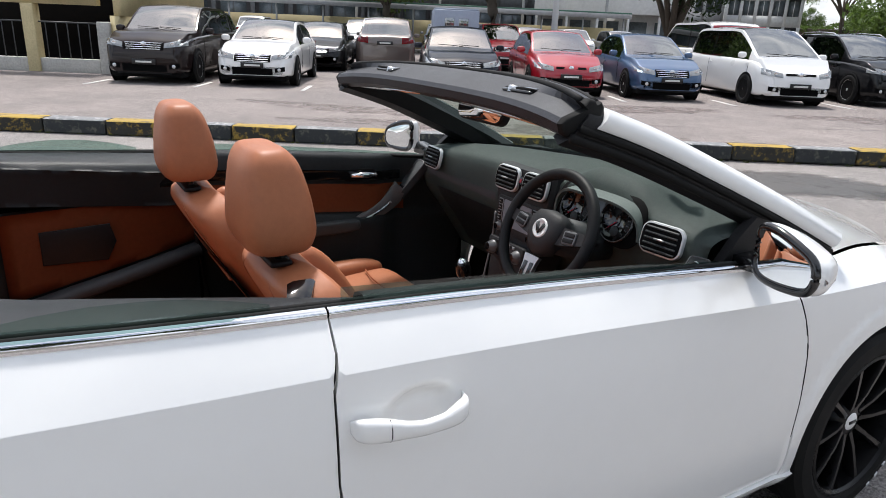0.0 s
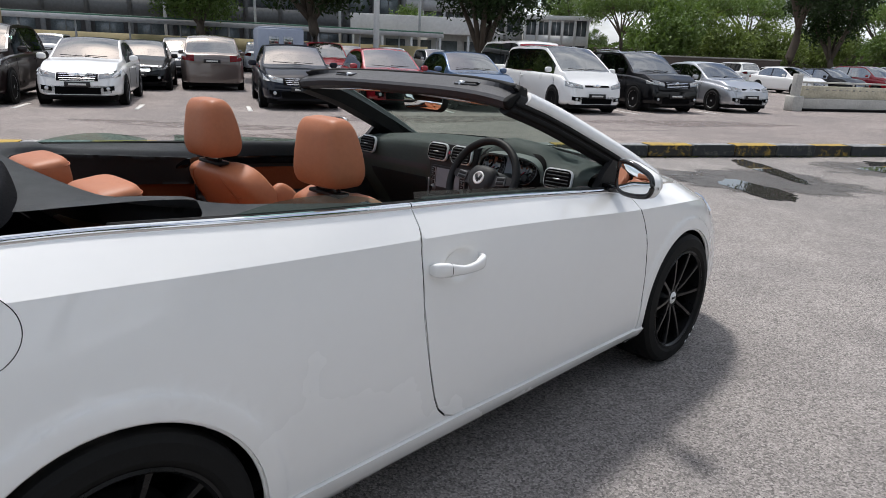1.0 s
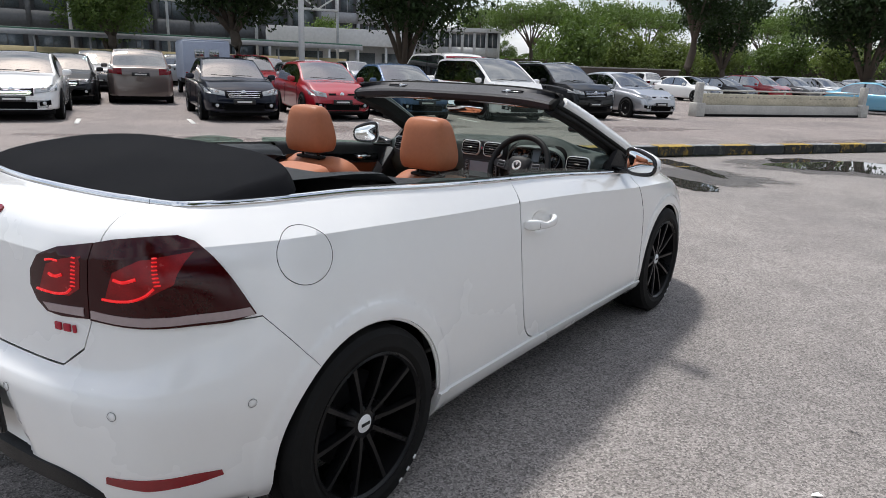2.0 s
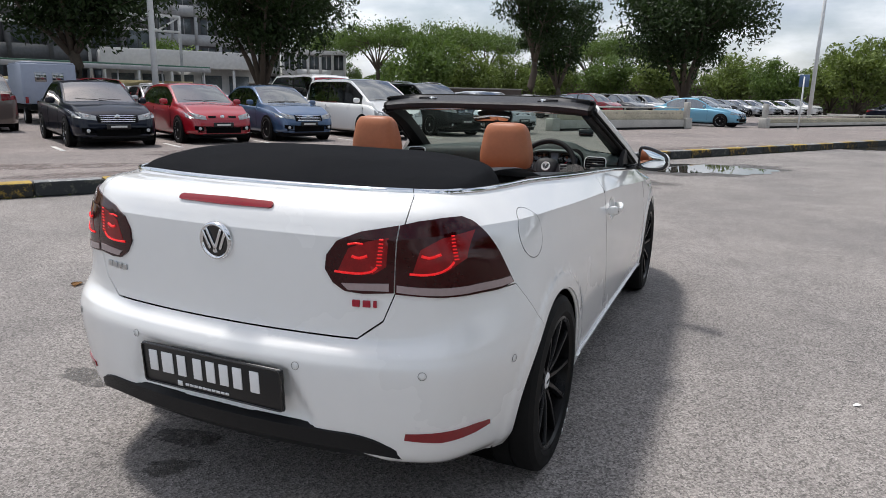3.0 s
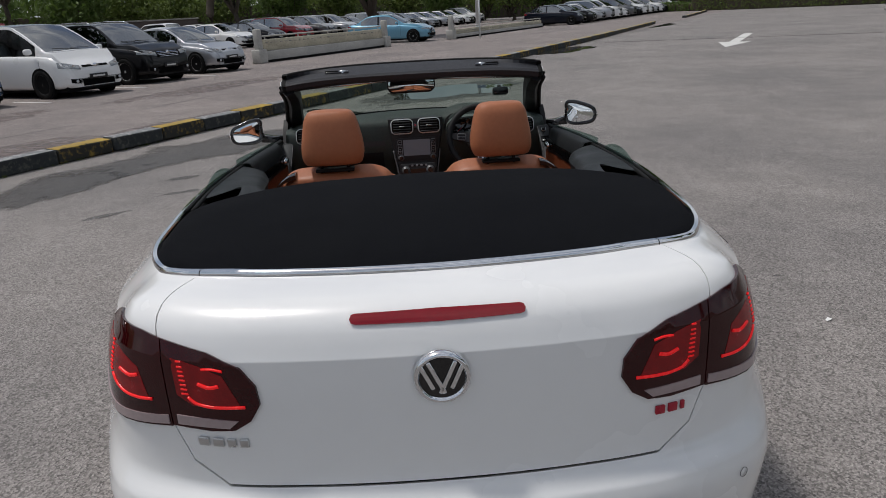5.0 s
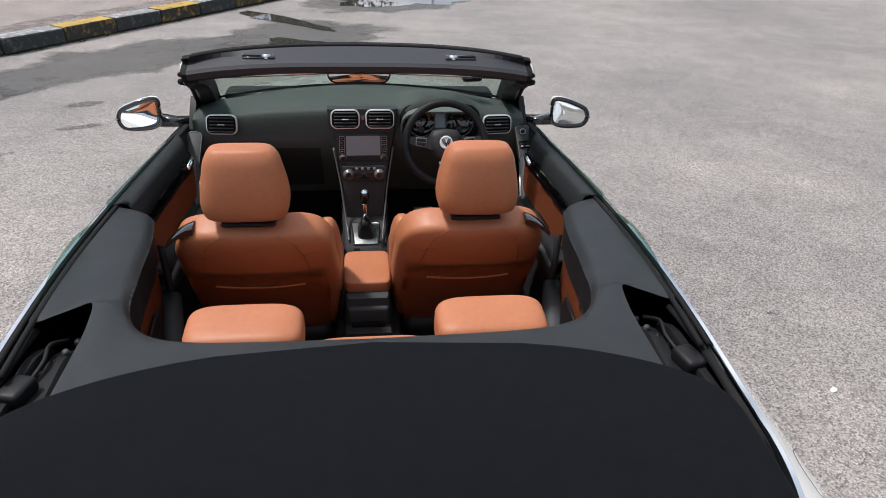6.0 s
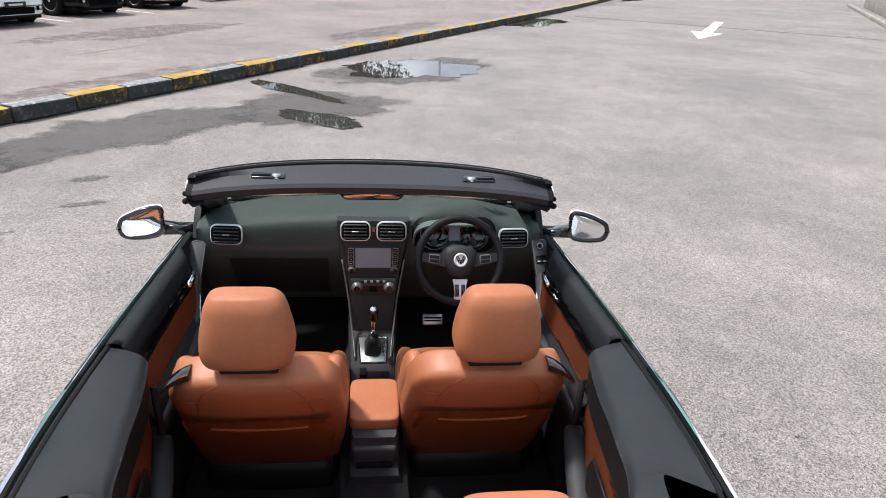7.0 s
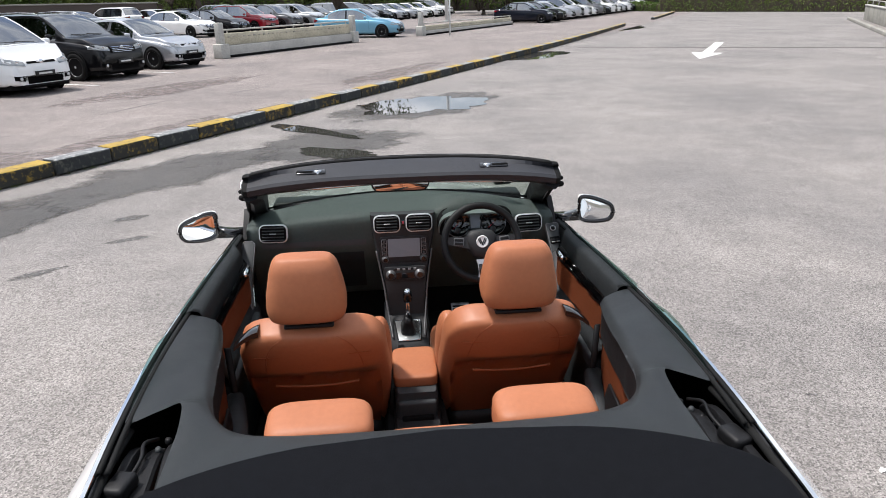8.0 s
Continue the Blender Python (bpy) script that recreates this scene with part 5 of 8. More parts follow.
for s in (1, -1):
    place = Matrix.Translation((0.928, 0.600, 0.978)) @ pose(0, 0, 0, -1, 0, -10 if s > 0 else -16) @ Matrix.Diagonal((0.83, 0.95, 0.92, 1))
    def case(a, v):
        x, z = egg(a)
        k = (1 - v ** 2.6) ** 0.62 * (1 + 0.05 * math.sin(math.pi * min(1, v * 2.2)))
        return Vector((0.004 + (x - 0.004) * k + 0.012 * v, 0.106 * v, (z - 0.006) * k + 0.006))
    sh = surf(case, [i / 40 for i in range(40)], np.linspace(0, 1, 12), close_u=True)
    bmesh.ops.remove_doubles(sh, verts=sh.verts, dist=1e-4)
    bmesh.ops.recalc_face_normals(sh, faces=sh.faces)
    rimr = tube([Vector((case(a, 0).x * 0.925, -0.003, case(a, 0).z * 0.925)) for a in (i / 48 for i in range(48))], 0.0115, 8, True)
    # slightly domed glass, set back in the rim
    gl_ = surf(lambda a, r: Vector((case(a, 0).x * 0.85 * r, -0.004 - 0.0042 * (1 - r * r), case(a, 0).z * 0.85 * r)), [i / 48 for i in range(48)], np.linspace(0.001, 1, 9), close_u=True)
    bmesh.ops.recalc_face_normals(gl_, faces=gl_.faces)
    if sum(f.normal.y for f in gl_.faces) > 0:
        bmesh.ops.reverse_faces(gl_, faces=gl_.faces)
    gl_.transform(pose(0, 0, 0, -2, 0, 2.5 if s > 0 else -6))
    repeater = surf(lambda a, b: Vector((0.112 + 0.010 * math.sin(math.pi * b) - 0.020 * a, 0.012 + 0.050 * a, -0.030 + 0.020 * b)), np.linspace(0, 1, 6), np.linspace(0, 1, 4))
    bms = [sh, rimr, gl_, thick(repeater, 0.003)]
    for b in bms:
        b.transform(place)
    bms.append(loft([[Vector((0.755, 0.735, 0.898)), Vector((0.755, 0.665, 0.898)), Vector((0.755, 0.665, 0.930)), Vector((0.755, 0.735, 0.930))], [Vector((0.81, 0.725, 0.903)), Vector((0.81, 0.660, 0.903)), Vector((0.81, 0.660, 0.932)), Vector((0.81, 0.725, 0.932))], [Vector((0.868, 0.69, 0.910)), Vector((0.868, 0.640, 0.910)), Vector((0.868, 0.640, 0.955)), Vector((0.868, 0.69, 0.955))]]))
    if s < 0:
        for b in bms:
            bmesh.ops.scale(b, vec=(-1, 1, 1), verts=b.verts)
            bmesh.ops.reverse_faces(b, faces=b.faces)
    mr_ = part("door_mirror", bms[0], WHITE, hero, "white door mirror in a black rim", flat=60)
    part("mirror_rim", bms[1], GLOSSBLACK, mr_, "gloss black rim")
    part("mirror_face", bms[2], MIRROR, mr_, "domed mirror glass")
    part("turn_signal", bms[3], LAMPCLEAR, mr_, "clear turn signal strip")
    part("mirror_stalk", bms[4], GLOSSBLACK, mr_)

# ---- cabin ----
part("cabin_floor", slab(-0.74, 0.74, -1.0, 1.05, 0.27, 0.30), CARPET, hero, "black carpet")
part("tunnel", loft([[(x, y, z) for x, z in ((-0.14, 0.29), (-0.11, 0.42), (0.11, 0.42), (0.14, 0.29))] for y in (-0.95, 0.75)]), CARPET, hero, "black carpet tunnel")
part("bulkhead", slab(-0.76, 0.76, 0.98, 1.04, 0.28, 0.92), CARPET, hero)
part("rear_bulkhead", slab(-0.70, 0.70, -1.24, -1.20, 0.28, 0.98), DARKGAP, hero)

# dashboard: a rolled top that runs from door to door and falls to the knees
def dash_top(x):
    q = (x / 0.70) ** 2
    return 1.01 - 0.075 * q
def dash_pt(x, t):
    """t = 0 at the windscreen, 1 below the knees."""
    q = (x / 0.70) ** 2
    key = [0, 0.30, 0.45, 0.52, 0.62, 0.72, 0.80, 1.0]
    yy = [1.06 - 0.17 * q, 0.80 - 0.02 * q, 0.66, 0.615, 0.605, 0.625, 0.70, 0.82]
    zz = [0.985 - 0.045 * q, 1.015 - 0.045 * q, 1.005 - 0.04 * q, 0.985 - 0.04 * q, 0.88, 0.80, 0.70, 0.52]
    y, z = float(herm(key, yy, t)), float(herm(key, zz, t))
    hump = math.exp(-((x - 0.345) / 0.155) ** 4)             # the hood over the dials
    k = math.exp(-((t - 0.40) / 0.12) ** 2)
    return Vector((x, y - 0.03 * hump * k, z + 0.055 * hump * k))
part("dashboard", thick(surf(dash_pt, np.linspace(-0.725, 0.725, 59), np.linspace(0, 1, 41), flip=True), -0.02), DASHMAT, hero, "dark soft-touch dashboard", flat=60)

def frame_plate(name, w, h, r, m, material, parent, d=0.012, bev=0.003, label=""):
    return part(name, prism(rounded(w, h, r, 5), d, m, bev), material, parent, label, flat=40)
def facing_m(x, y, z, tilt=80, rz=0):
    """A pose whose z axis looks back at the seats, leaning up."""
    return pose(x, y, z, 0, 0, rz) @ pose(0, 0, 0, tilt, 0, 0)
def vent(x, y, z, w, h, rz=0):
    m = facing_m(x, y, z, 78, rz)
    v = frame_plate("air_vent", w, h, 0.027, m, VENTSILVER, hero, 0.012, 0.004, "air vent with silver frame")
    frame_plate("vent_well", w - 0.011, h - 0.011, 0.022, m @ pose(0, 0, 0.0115), DARKGAP, v, 0.002, 0)
    n = 5
    for k in range(n):
        zz = -h / 2 + 0.014 + (h - 0.028) * k / (n - 1)
        part("vent_slat", box(w - 0.030, 0.0045, 0.012, m @ pose(0, zz, 0.012, 25, 0, 0), 0.0015), GREYTRIM, v)
    part("vent_tab", box(0.030, 0.005, 0.008, m @ pose(0, 0, 0.021), 0.002), SATIN, v)
vent(-0.598, 0.590, 0.936, 0.132, 0.086, -4)
vent(0.598, 0.590, 0.930, 0.132, 0.086, 4)
vent(-0.075, 0.580, 0.960, 0.126, 0.084)
vent(0.075, 0.580, 0.960, 0.126, 0.084)
hz_ = frame_plate("hazard_switch", 0.018, 0.030, 0.004, facing_m(0, 0.583, 0.963, 78), GLOSSBLACK, hero, 0.012, 0.002)
frame_plate("hazard_mark", 0.009, 0.012, 0.002, facing_m(0, 0.583, 0.963, 78) @ pose(0, 0, 0.012), REDLETTER, hz_, 0.001, 0)
# centre stack and console
stack = loft([[(sx * w, y, z) for sx, y in ((-1, y0), (-0.93, y0 - 0.012), (0.93, y0 - 0.012), (1, y0), (1, y0 + 0.12), (-1, y0 + 0.12))] for w, y0, z in
              ((0.152, 0.602, 1.000), (0.146, 0.592, 0.91), (0.128, 0.588, 0.82), (0.114, 0.570, 0.74), (0.100, 0.545, 0.66), (0.090, 0.53, 0.56), (0.085, 0.53, 0.44))])
part("console_face", stack, CONSOLEM, hero, "dark grey centre stack", flat=40)
rm = facing_m(0, 0.577, 0.832, 86)
ra_ = frame_plate("radio", 0.226, 0.128, 0.012, rm, CONSOLEM, hero, 0.012, 0.003, "black radio with a grey screen")
frame_plate("radio_screen", 0.150, 0.088, 0.004, rm @ pose(0, 0.010, 0.0115), SCREEN, ra_, 0.002, 0, "grey screen, switched off")
for s in (1, -1):
    frame_plate("button_frame", 0.024, 0.080, 0.005, rm @ pose(s * 0.093, 0.014, 0.0115), KEYGREY, ra_, 0.002, 0.0008)
    for k in range(4):
        part("radio_button", box(0.019, 0.016, 0.004, rm @ pose(s * 0.093, -0.015 + 0.0195 * k, 0.0145), 0.001), BLACKTRIM, ra_)
        part("button_mark", box(0.010, 0.003, 0.001, rm @ pose(s * 0.093, -0.015 + 0.0195 * k, 0.017)), KEYGREY, ra_)
    part("radio_knob", lathe([(0, 0.024), (0.011, 0.023), (0.014, 0.012), (0.017, 0.011), (0.018, 0.004)], 20, rm @ pose(s * 0.090, -0.044, 0.004)), ARMGREY, ra_, "round metal knob")
    part("knob_cap", lathe([(0, 0.0248), (0.0105, 0.0246)], 16, rm @ pose(s * 0.090, -0.044, 0.004)), GLOSSBLACK, ra_)
cmx = facing_m(0, 0.540, 0.725, 80)
cl = frame_plate("climate_panel", 0.196, 0.066, 0.010, cmx, CONSOLEM, hero, 0.016, 0.003, "climate panel with two knobs")
for s in (1, -1):
    part("climate_knob", lathe([(0, 0.036), (0.014, 0.036), (0.019, 0.020), (0.0225, 0.018), (0.024, 0.012)], 24, cmx @ pose(s * 0.068, -0.004, 0.004)), ARMGREY, cl, "round climate knob")
    part("knob_cap", lathe([(0, 0.0368), (0.0135, 0.0365)], 16, cmx @ pose(s * 0.068, -0.004, 0.004)), GLOSSBLACK, cl)
frame_plate("climate_display", 0.085, 0.026, 0.004, cmx @ pose(0, -0.010, 0.0155), GLOSSBLACK, cl, 0.002, 0)
for k in range(8):
    part("climate_button", box(0.012, 0.010, 0.004, cmx @ pose(-0.045 + 0.013 * k, 0.022, 0.017), 0.001), KEYGREY if k % 2 else BLACKTRIM, cl)
for s in (1, -1):
    part("console_edge", tube(spline([(s * 0.131, 0.574, 0.83), (s * 0.116, 0.556, 0.74), (s * 0.102, 0.530, 0.66), (s * 0.094, 0.505, 0.585), (s * 0.080, 0.44, 0.500), (s * 0.074, 0.36, 0.480)], 24), 0.0045, 6), ARMGREY, hero, "satin trim along the console")
console = loft([[(sx * w, y, z) for sx, z in ((-1, z0 - 0.16), (-1, z0 - 0.012), (-0.90, z0), (0.90, z0), (1, z0 - 0.012), (1, z0 - 0.16))] for w, y, z0 in
                ((0.108, 0.60, 0.56), (0.104, 0.54, 0.53), (0.100, 0.44, 0.475), (0.098, 0.30, 0.460), (0.094, 0.12, 0.452), (0.088, -0.30, 0.45))])
part("console", console, CONSOLEM, hero, "dark grey centre console", flat=40)
cp = pose(0, 0.415, 0.478, 12, 0, 0)
gp_ = part("shift_plate", prism([(-0.05, -0.075), (0.05, -0.075), (0.062, 0.075), (-0.062, 0.075)], 0.008, cp, 0.003), SATIN, hero, "silver shift plate round a black gaiter", flat=40)
part("plate_rim", tube([cp @ Vector((x, y, 0.007)) for x, y in ((-0.05, -0.075), (0.05, -0.075), (0.062, 0.075), (-0.062, 0.075))], 0.0045, 6, True), CHROME, gp_, "chrome rim")
part("shift_gaiter", loft([[(cp @ Vector((x * k, y * k + dy, z))) for x, y in rounded(0.07, 0.10, 0.02, 3)] for k, z, dy in ((1.0, 0.009, 0.01), (0.95, 0.02, 0.01), (0.62, 0.06, 0.0), (0.42, 0.09, -0.005))]), BLACKTRIM, gp_, "black shift gaiter")
part("shift_lever", tube([cp @ Vector(q) for q in ((0, 0.0, 0.08), (0, -0.005, 0.14), (0, -0.006, 0.20))], [0.011, 0.010, 0.012], 12), CHROME, gp_, "chrome and black shift lever")
part("shift_knob", cushion(0.042, 0.050, 0.068, 2.6, cp @ pose(0, -0.008, 0.212)), GLOSSBLACK, gp_)
part("knob_cap", lathe([(0, 0.010), (0.010, 0.009), (0.016, 0)], 16, cp @ pose(0, -0.008, 0.243)), CHROME, gp_)
for k in range(4):
    part("gear_mark", box(0.006, 0.008, 0.001, cp @ pose(0.044, 0.03 - 0.016 * k, 0.0088)), BLACKTRIM, gp_)
part("handbrake_switch", box(0.028, 0.05, 0.02, pose(-0.04, 0.27, 0.468), 0.006), BLACKTRIM, hero)
part("console_bin", box(0.09, 0.12, 0.012, pose(0.02, 0.22, 0.462), 0.004), BLACKTRIM, hero)
arm = part("centre_armrest", cushion(0.172, 0.225, 0.055, 7, pose(0, -0.085, 0.582, 3, 0, 0)), LEATHER, hero, "tan leather centre armrest")
part("armrest_base", loft([[(x * w, y, z) for x, z in ((-1, 0.42), (-1, 0.545), (-0.9, 0.56), (0.9, 0.56), (1, 0.545), (1, 0.42))] for w, y in ((0.078, 0.03), (0.082, -0.19), (0.080, -0.225), (0.074, -0.24))]), GREYTRIM, hero, "dark grey armrest box", flat=40)
part("armrest_back", box(0.150, 0.03, 0.12, pose(0, -0.235, 0.47, 8, 0, 0), 0.012), GREYTRIM, hero)
part("rear_tray", box(0.12, 0.02, 0.055, pose(0, -0.252, 0.44), 0.006), DARKGAP, hero)
part("tray_lip", box(0.10, 0.012, 0.006, pose(0, -0.262, 0.425), 0.002), SATIN, hero)
# trim line on the passenger's side and glove box
tl = surf(lambda x, b: dash_pt(x, 0.615 + 0.035 * b) + Vector((0, -0.006, 0)), np.linspace(-0.66, -0.175, 20), np.linspace(0, 1, 4), flip=True)
part("dash_trim", thick(tl, -0.008), DASHGREY, hero, "gloss dark dash trim strip", flat=50)
gb = surf(lambda x, b: dash_pt(x, 0.70 + 0.24 * b) + Vector((0, -0.008, 0)), np.linspace(-0.60, -0.19, 16), np.linspace(0, 1, 8), flip=True)
part("glove_box", thick(gb, -0.01), GREYTRIM, hero, "dark glove box lid", flat=50)
part("glove_latch", box(0.07, 0.012, 0.018, pose(-0.36, 0.655, 0.765, -20, 0, 0), 0.004), BLACKTRIM, hero)
# dials
for x, r_ in ((0.258, 0.056), (0.428, 0.056)):
    m = facing_m(x, 0.592, 0.938, 72)
    d_ = part("dial", lathe([(0, 0.0), (r_, 0.0), (r_ + 0.002, 0.008), (r_ + 0.006, 0.010), (r_ + 0.008, 0.0)], 40, m), GLOSSBLACK, hero, "round black dial")
    part("dial_ring", tube([m @ Vector(((r_ + 0.005) * math.cos(a), (r_ + 0.005) * math.sin(a), 0.009)) for a in np.linspace(0, 2 * math.pi, 33)[:-1]], 0.0014, 6, True), ARMGREY, d_, "grey ring")
    for k in range(15):
        a = radians(225 - 19.3 * k)
        part("dial_tick", box(0.009, 0.0025, 0.001, m @ pose((r_ - 0.012) * math.cos(a), (r_ - 0.012) * math.sin(a), 0.0016, 0, 0, math.degrees(a))), DIALMARK, d_)
    part("dial_needle", box(0.034, 0.002, 0.002, m @ pose(-0.012, -0.014, 0.003, 0, 0, 222)), REDLETTER, d_)
    part("small_dial", lathe([(0, 0.002), (0.014, 0.002), (0.015, 0.0)], 20, m @ pose(0, -0.030, 0)), GREYTRIM, d_)
frame_plate("dial_display", 0.046, 0.080, 0.004, facing_m(0.343, 0.592, 0.945, 72), SCREEN, hero, 0.003, 0.001, "grey display between the dials")
hood_ = surf(lambda a, b: (0.343 + 0.178 * math.copysign(abs(math.cos(a)) ** 0.6, math.cos(a)), 0.640 - 0.088 * b + 0.030 * abs(math.cos(a)) * b, 0.912 + 0.098 * math.sin(a) ** 0.75 - 0.010 * b), np.linspace(0.0, math.pi, 33), np.linspace(0, 1, 6))
bmesh.ops.recalc_face_normals(hood_, faces=hood_.faces)
part("dial_hood", thick(hood_, 0.008), DASHMAT, hero, "dark hood over the dials", flat=60)
part("dial_panel", prism(rounded(0.36, 0.15, 0.06, 6), 0.004, facing_m(0.343, 0.600, 0.940, 72)), DARKGAP, hero)

# ---- steering wheel ----
SW = facing_m(0.345, 0.405, 0.908, 66) @ Matrix.Scale(0.90, 4)
wheel_ = part("steering_wheel", tube([SW @ Vector((0.187 * math.cos(a), 0.187 * math.sin(a), 0)) for a in np.linspace(0, 2 * math.pi, 57)[:-1]], 0.0165, 12, True), BLACKTRIM, hero, "black leather steering wheel with three spokes")
part("wheel_hub", loft([[SW @ Vector((x * k, y * k, z)) for x, y in [(0.078, 0.035), (0.055, 0.062), (0, 0.070), (-0.055, 0.062), (-0.078, 0.035), (-0.07, -0.02), (-0.045, -0.07), (0, -0.085), (0.045, -0.07), (0.07, -0.02)]] for k, z in ((0.92, -0.03), (1.0, -0.01), (0.96, 0.008), (0.80, 0.022), (0.5, 0.027), (0.15, 0.028))]), CONSOLEM, wheel_, "dark airbag cover", flat=60)
for s in (1, -1):
    part("wheel_spoke", loft([[SW @ Vector((s * x, y + dy, z)) for dy, z in ((-hh, -0.012), (-hh, 0.006), (hh, 0.006), (hh, -0.012))] for x, y, hh in ((0.06, 0.0, 0.030), (0.11, 0.006, 0.026), (0.15, 0.012, 0.020), (0.183, 0.018, 0.016))]), CONSOLEM, wheel_, flat=40)
    bt = part("wheel_buttons", prism(rounded(0.052, 0.042, 0.008, 4), 0.006, SW @ pose(s * 0.115, 0.006, 0.006, 0, 0, s * 6), 0.002), ARMGREY, wheel_, "grey steering wheel buttons")
    for k in (-1, 1):
        part("wheel_key", box(0.042, 0.014, 0.004, SW @ pose(s * 0.115, 0.006 + 0.009 * k, 0.0125, 0, 0, s * 6), 0.002), BLACKTRIM, bt)
low_sp = part("lower_spoke", loft([[SW @ Vector((x, y, z)) for x, z in ((-w, 0.0), (-w, 0.014), (w, 0.014), (w, 0.0))] for w, y in ((0.034, -0.085), (0.028, -0.11), (0.024, -0.15), (0.030, -0.178))]), SATIN, wheel_, "satin lower spoke", flat=40)
for k in (-1, 1):
    part("spoke_slot", box(0.018, 0.055, 0.004, SW @ pose(0.014 * k, -0.135, 0.0135), 0.003), GLOSSBLACK, low_sp)
e2 = SW @ pose(0, 0.002, 0.027)
part("wheel_emblem", lathe([(0, 0.002), (0.024, 0.002), (0.025, 0.004), (0.029, 0.004), (0.031, 0.0)], 28, e2), LETTER, wheel_, "round pale emblem")
for x, y, an, ln in ((-0.014, 0.002, 24, 0.030), (-0.005, 0.0, 24, 0.038), (0.005, 0.0, -24, 0.038), (0.014, 0.002, -24, 0.030)):
    part("emblem_bar", box(0.006, ln, 0.002, e2 @ pose(x, y, 0.003, 0, 0, an)), GREYTRIM, wheel_)
part("steering_column", tube([SW @ Vector((0, 0, -0.03)), SW @ Vector((0, 0.01, -0.16)), (0.345, 0.66, 0.86)], [0.055, 0.06, 0.07], 14), GREYTRIM, hero)
for s in (1, -1):
    part("column_stalk", tube([SW @ Vector((s * 0.04, 0.01, -0.06)), SW @ Vector((s * 0.13, 0.02, -0.055)), SW @ Vector((s * 0.17, 0.024, -0.05))], [0.008, 0.009, 0.011], 8), BLACKTRIM, hero)
for k, (x, w) in enumerate(((0.30, 0.10), (0.47, 0.05))):
    pd = part("pedal", box(w, 0.012, 0.06, pose(x, 0.86, 0.37, -35, 0, 0), 0.006), SATIN, hero, "metal pedal")
    for q in (-1, 0, 1):
        part("pedal_rib", box(w * 0.85, 0.006, 0.008, pose(x, 0.850, 0.37 + 0.016 * q, -35, 0, 0), 0.002), RUBBER, pd)

# ---- front seats ----
def rrect(w, d, n=7, e=3.2):
    out = []
    for i in range(4 * n):
        a = 2 * math.pi * i / (4 * n)
        f = lambda q: math.copysign(abs(q) ** (2 / e), q)
        out.append((w / 2 * f(math.cos(a)), d / 2 * f(math.sin(a))))
    return out
def seat(xc, dy, dz, label):
    st = thing("front_seat", label, "car seat", "front seats of the convertible", m=pose(xc, dy, dz))
    # backrest: rings from hip to shoulder; y of the middle, height, width, depth
    keys = [(-0.025, 0.34, 0.44, 0.12), (-0.045, 0.40, 0.475, 0.14), (-0.075, 0.47, 0.495, 0.15), (-0.145, 0.60, 0.515, 0.155), (-0.21, 0.70, 0.515, 0.15), (-0.268, 0.78, 0.50, 0.14), (-0.316, 0.85, 0.485, 0.13), (-0.348, 0.90, 0.43, 0.12), (-0.364, 0.925, 0.345, 0.10), (-0.372, 0.938, 0.21, 0.06)]
    rings = []
    for y, z, w, d in spline(keys, 30):
        ring = []
        for px, py in rrect(w, d, 9, 3.0):
            # bolsters: the sides come forward
            b = 0.035 * (abs(px) / (w / 2)) ** 3 if py > 0 else 0.0
            ring.append((px, y + (py + b) * 0.93, z + (py + b) * 0.36))
        rings.append(ring)
    back = part("backrest", loft(rings), LEATHER, st, "tan leather backrest", flat=70)
    for s in (1, -1):
        part("back_bolster", cushion(0.085, 0.13, 0.40, 2.6, pose(s * 0.222, -0.135, 0.70, 31, 0, 0)), LEATHER, st, "tan leather side wing of the backrest")
    # seams and the pocket on the back
    rows_ = [tuple(q) for q in spline(keys, 30)]
    def back_pt(a, t, out=0.0):
        g_ = min(28.999, max(0.0, t * 29))
        i = int(g_)
        y, z, w, d = (p_ + (q_ - p_) * (g_ - i) for p_, q_ in zip(rows_[i], rows_[i + 1]))
        return Vector((a * w / 2, y - (d / 2 + out) * 0.93, z - (d / 2 + out) * 0.36))
    part("pocket", thick(surf(lambda a, b: back_pt(a * 0.86, 0.04 + 0.50 * b, 0.007 + 0.004 * (1 - a ** 4)), np.linspace(-1, 1, 17), np.linspace(0, 1, 9)), 0.004), LEATHER, back, "tan leather seat-back pocket", flat=60)
    part("pocket_seam", tube([back_pt(a * 0.56, 0.47 - 0.022 * (1 - a * a), 0.013) for a in np.linspace(-1, 1, 21)], 0.005, 6), STITCH, back)
    for s in (1, -1):
        part("back_seam", tube([back_pt(s * (0.66 - 0.12 * q), 0.56 + 0.32 * q, -0.0035) for q in np.linspace(0, 1, 14)], 0.0016, 5), STITCH, back)
    part("top_seam", tube([back_pt(a * 0.80, 0.66, -0.0035 - 0.006 * a ** 6) for a in np.linspace(-1, 1, 25)], 0.0016, 5), STITCH, back)
    # cushion with raised sides
    part("seat_cushion", cushion(0.50, 0.54, 0.16, 5, pose(0, 0.15, 0.425, 4, 0, 0)), LEATHER, st, "tan leather seat cushion")
    for s in (1, -1):
        part("side_bolster", cushion(0.10, 0.46, 0.12, 2.6, pose(s * 0.21, 0.15, 0.485, 4, 0, 0)), LEATHER, st, "tan leather side bolster")
    for k in range(3):
        part("cushion_seam", tube([(-0.15 + 0.3 * q / 8, 0.06 + 0.11 * k - 0.02 * math.sin(math.pi * q / 8), 0.509 + 0.008 * k + 0.0) for q in range(9)], 0.003, 5), STITCH, st)
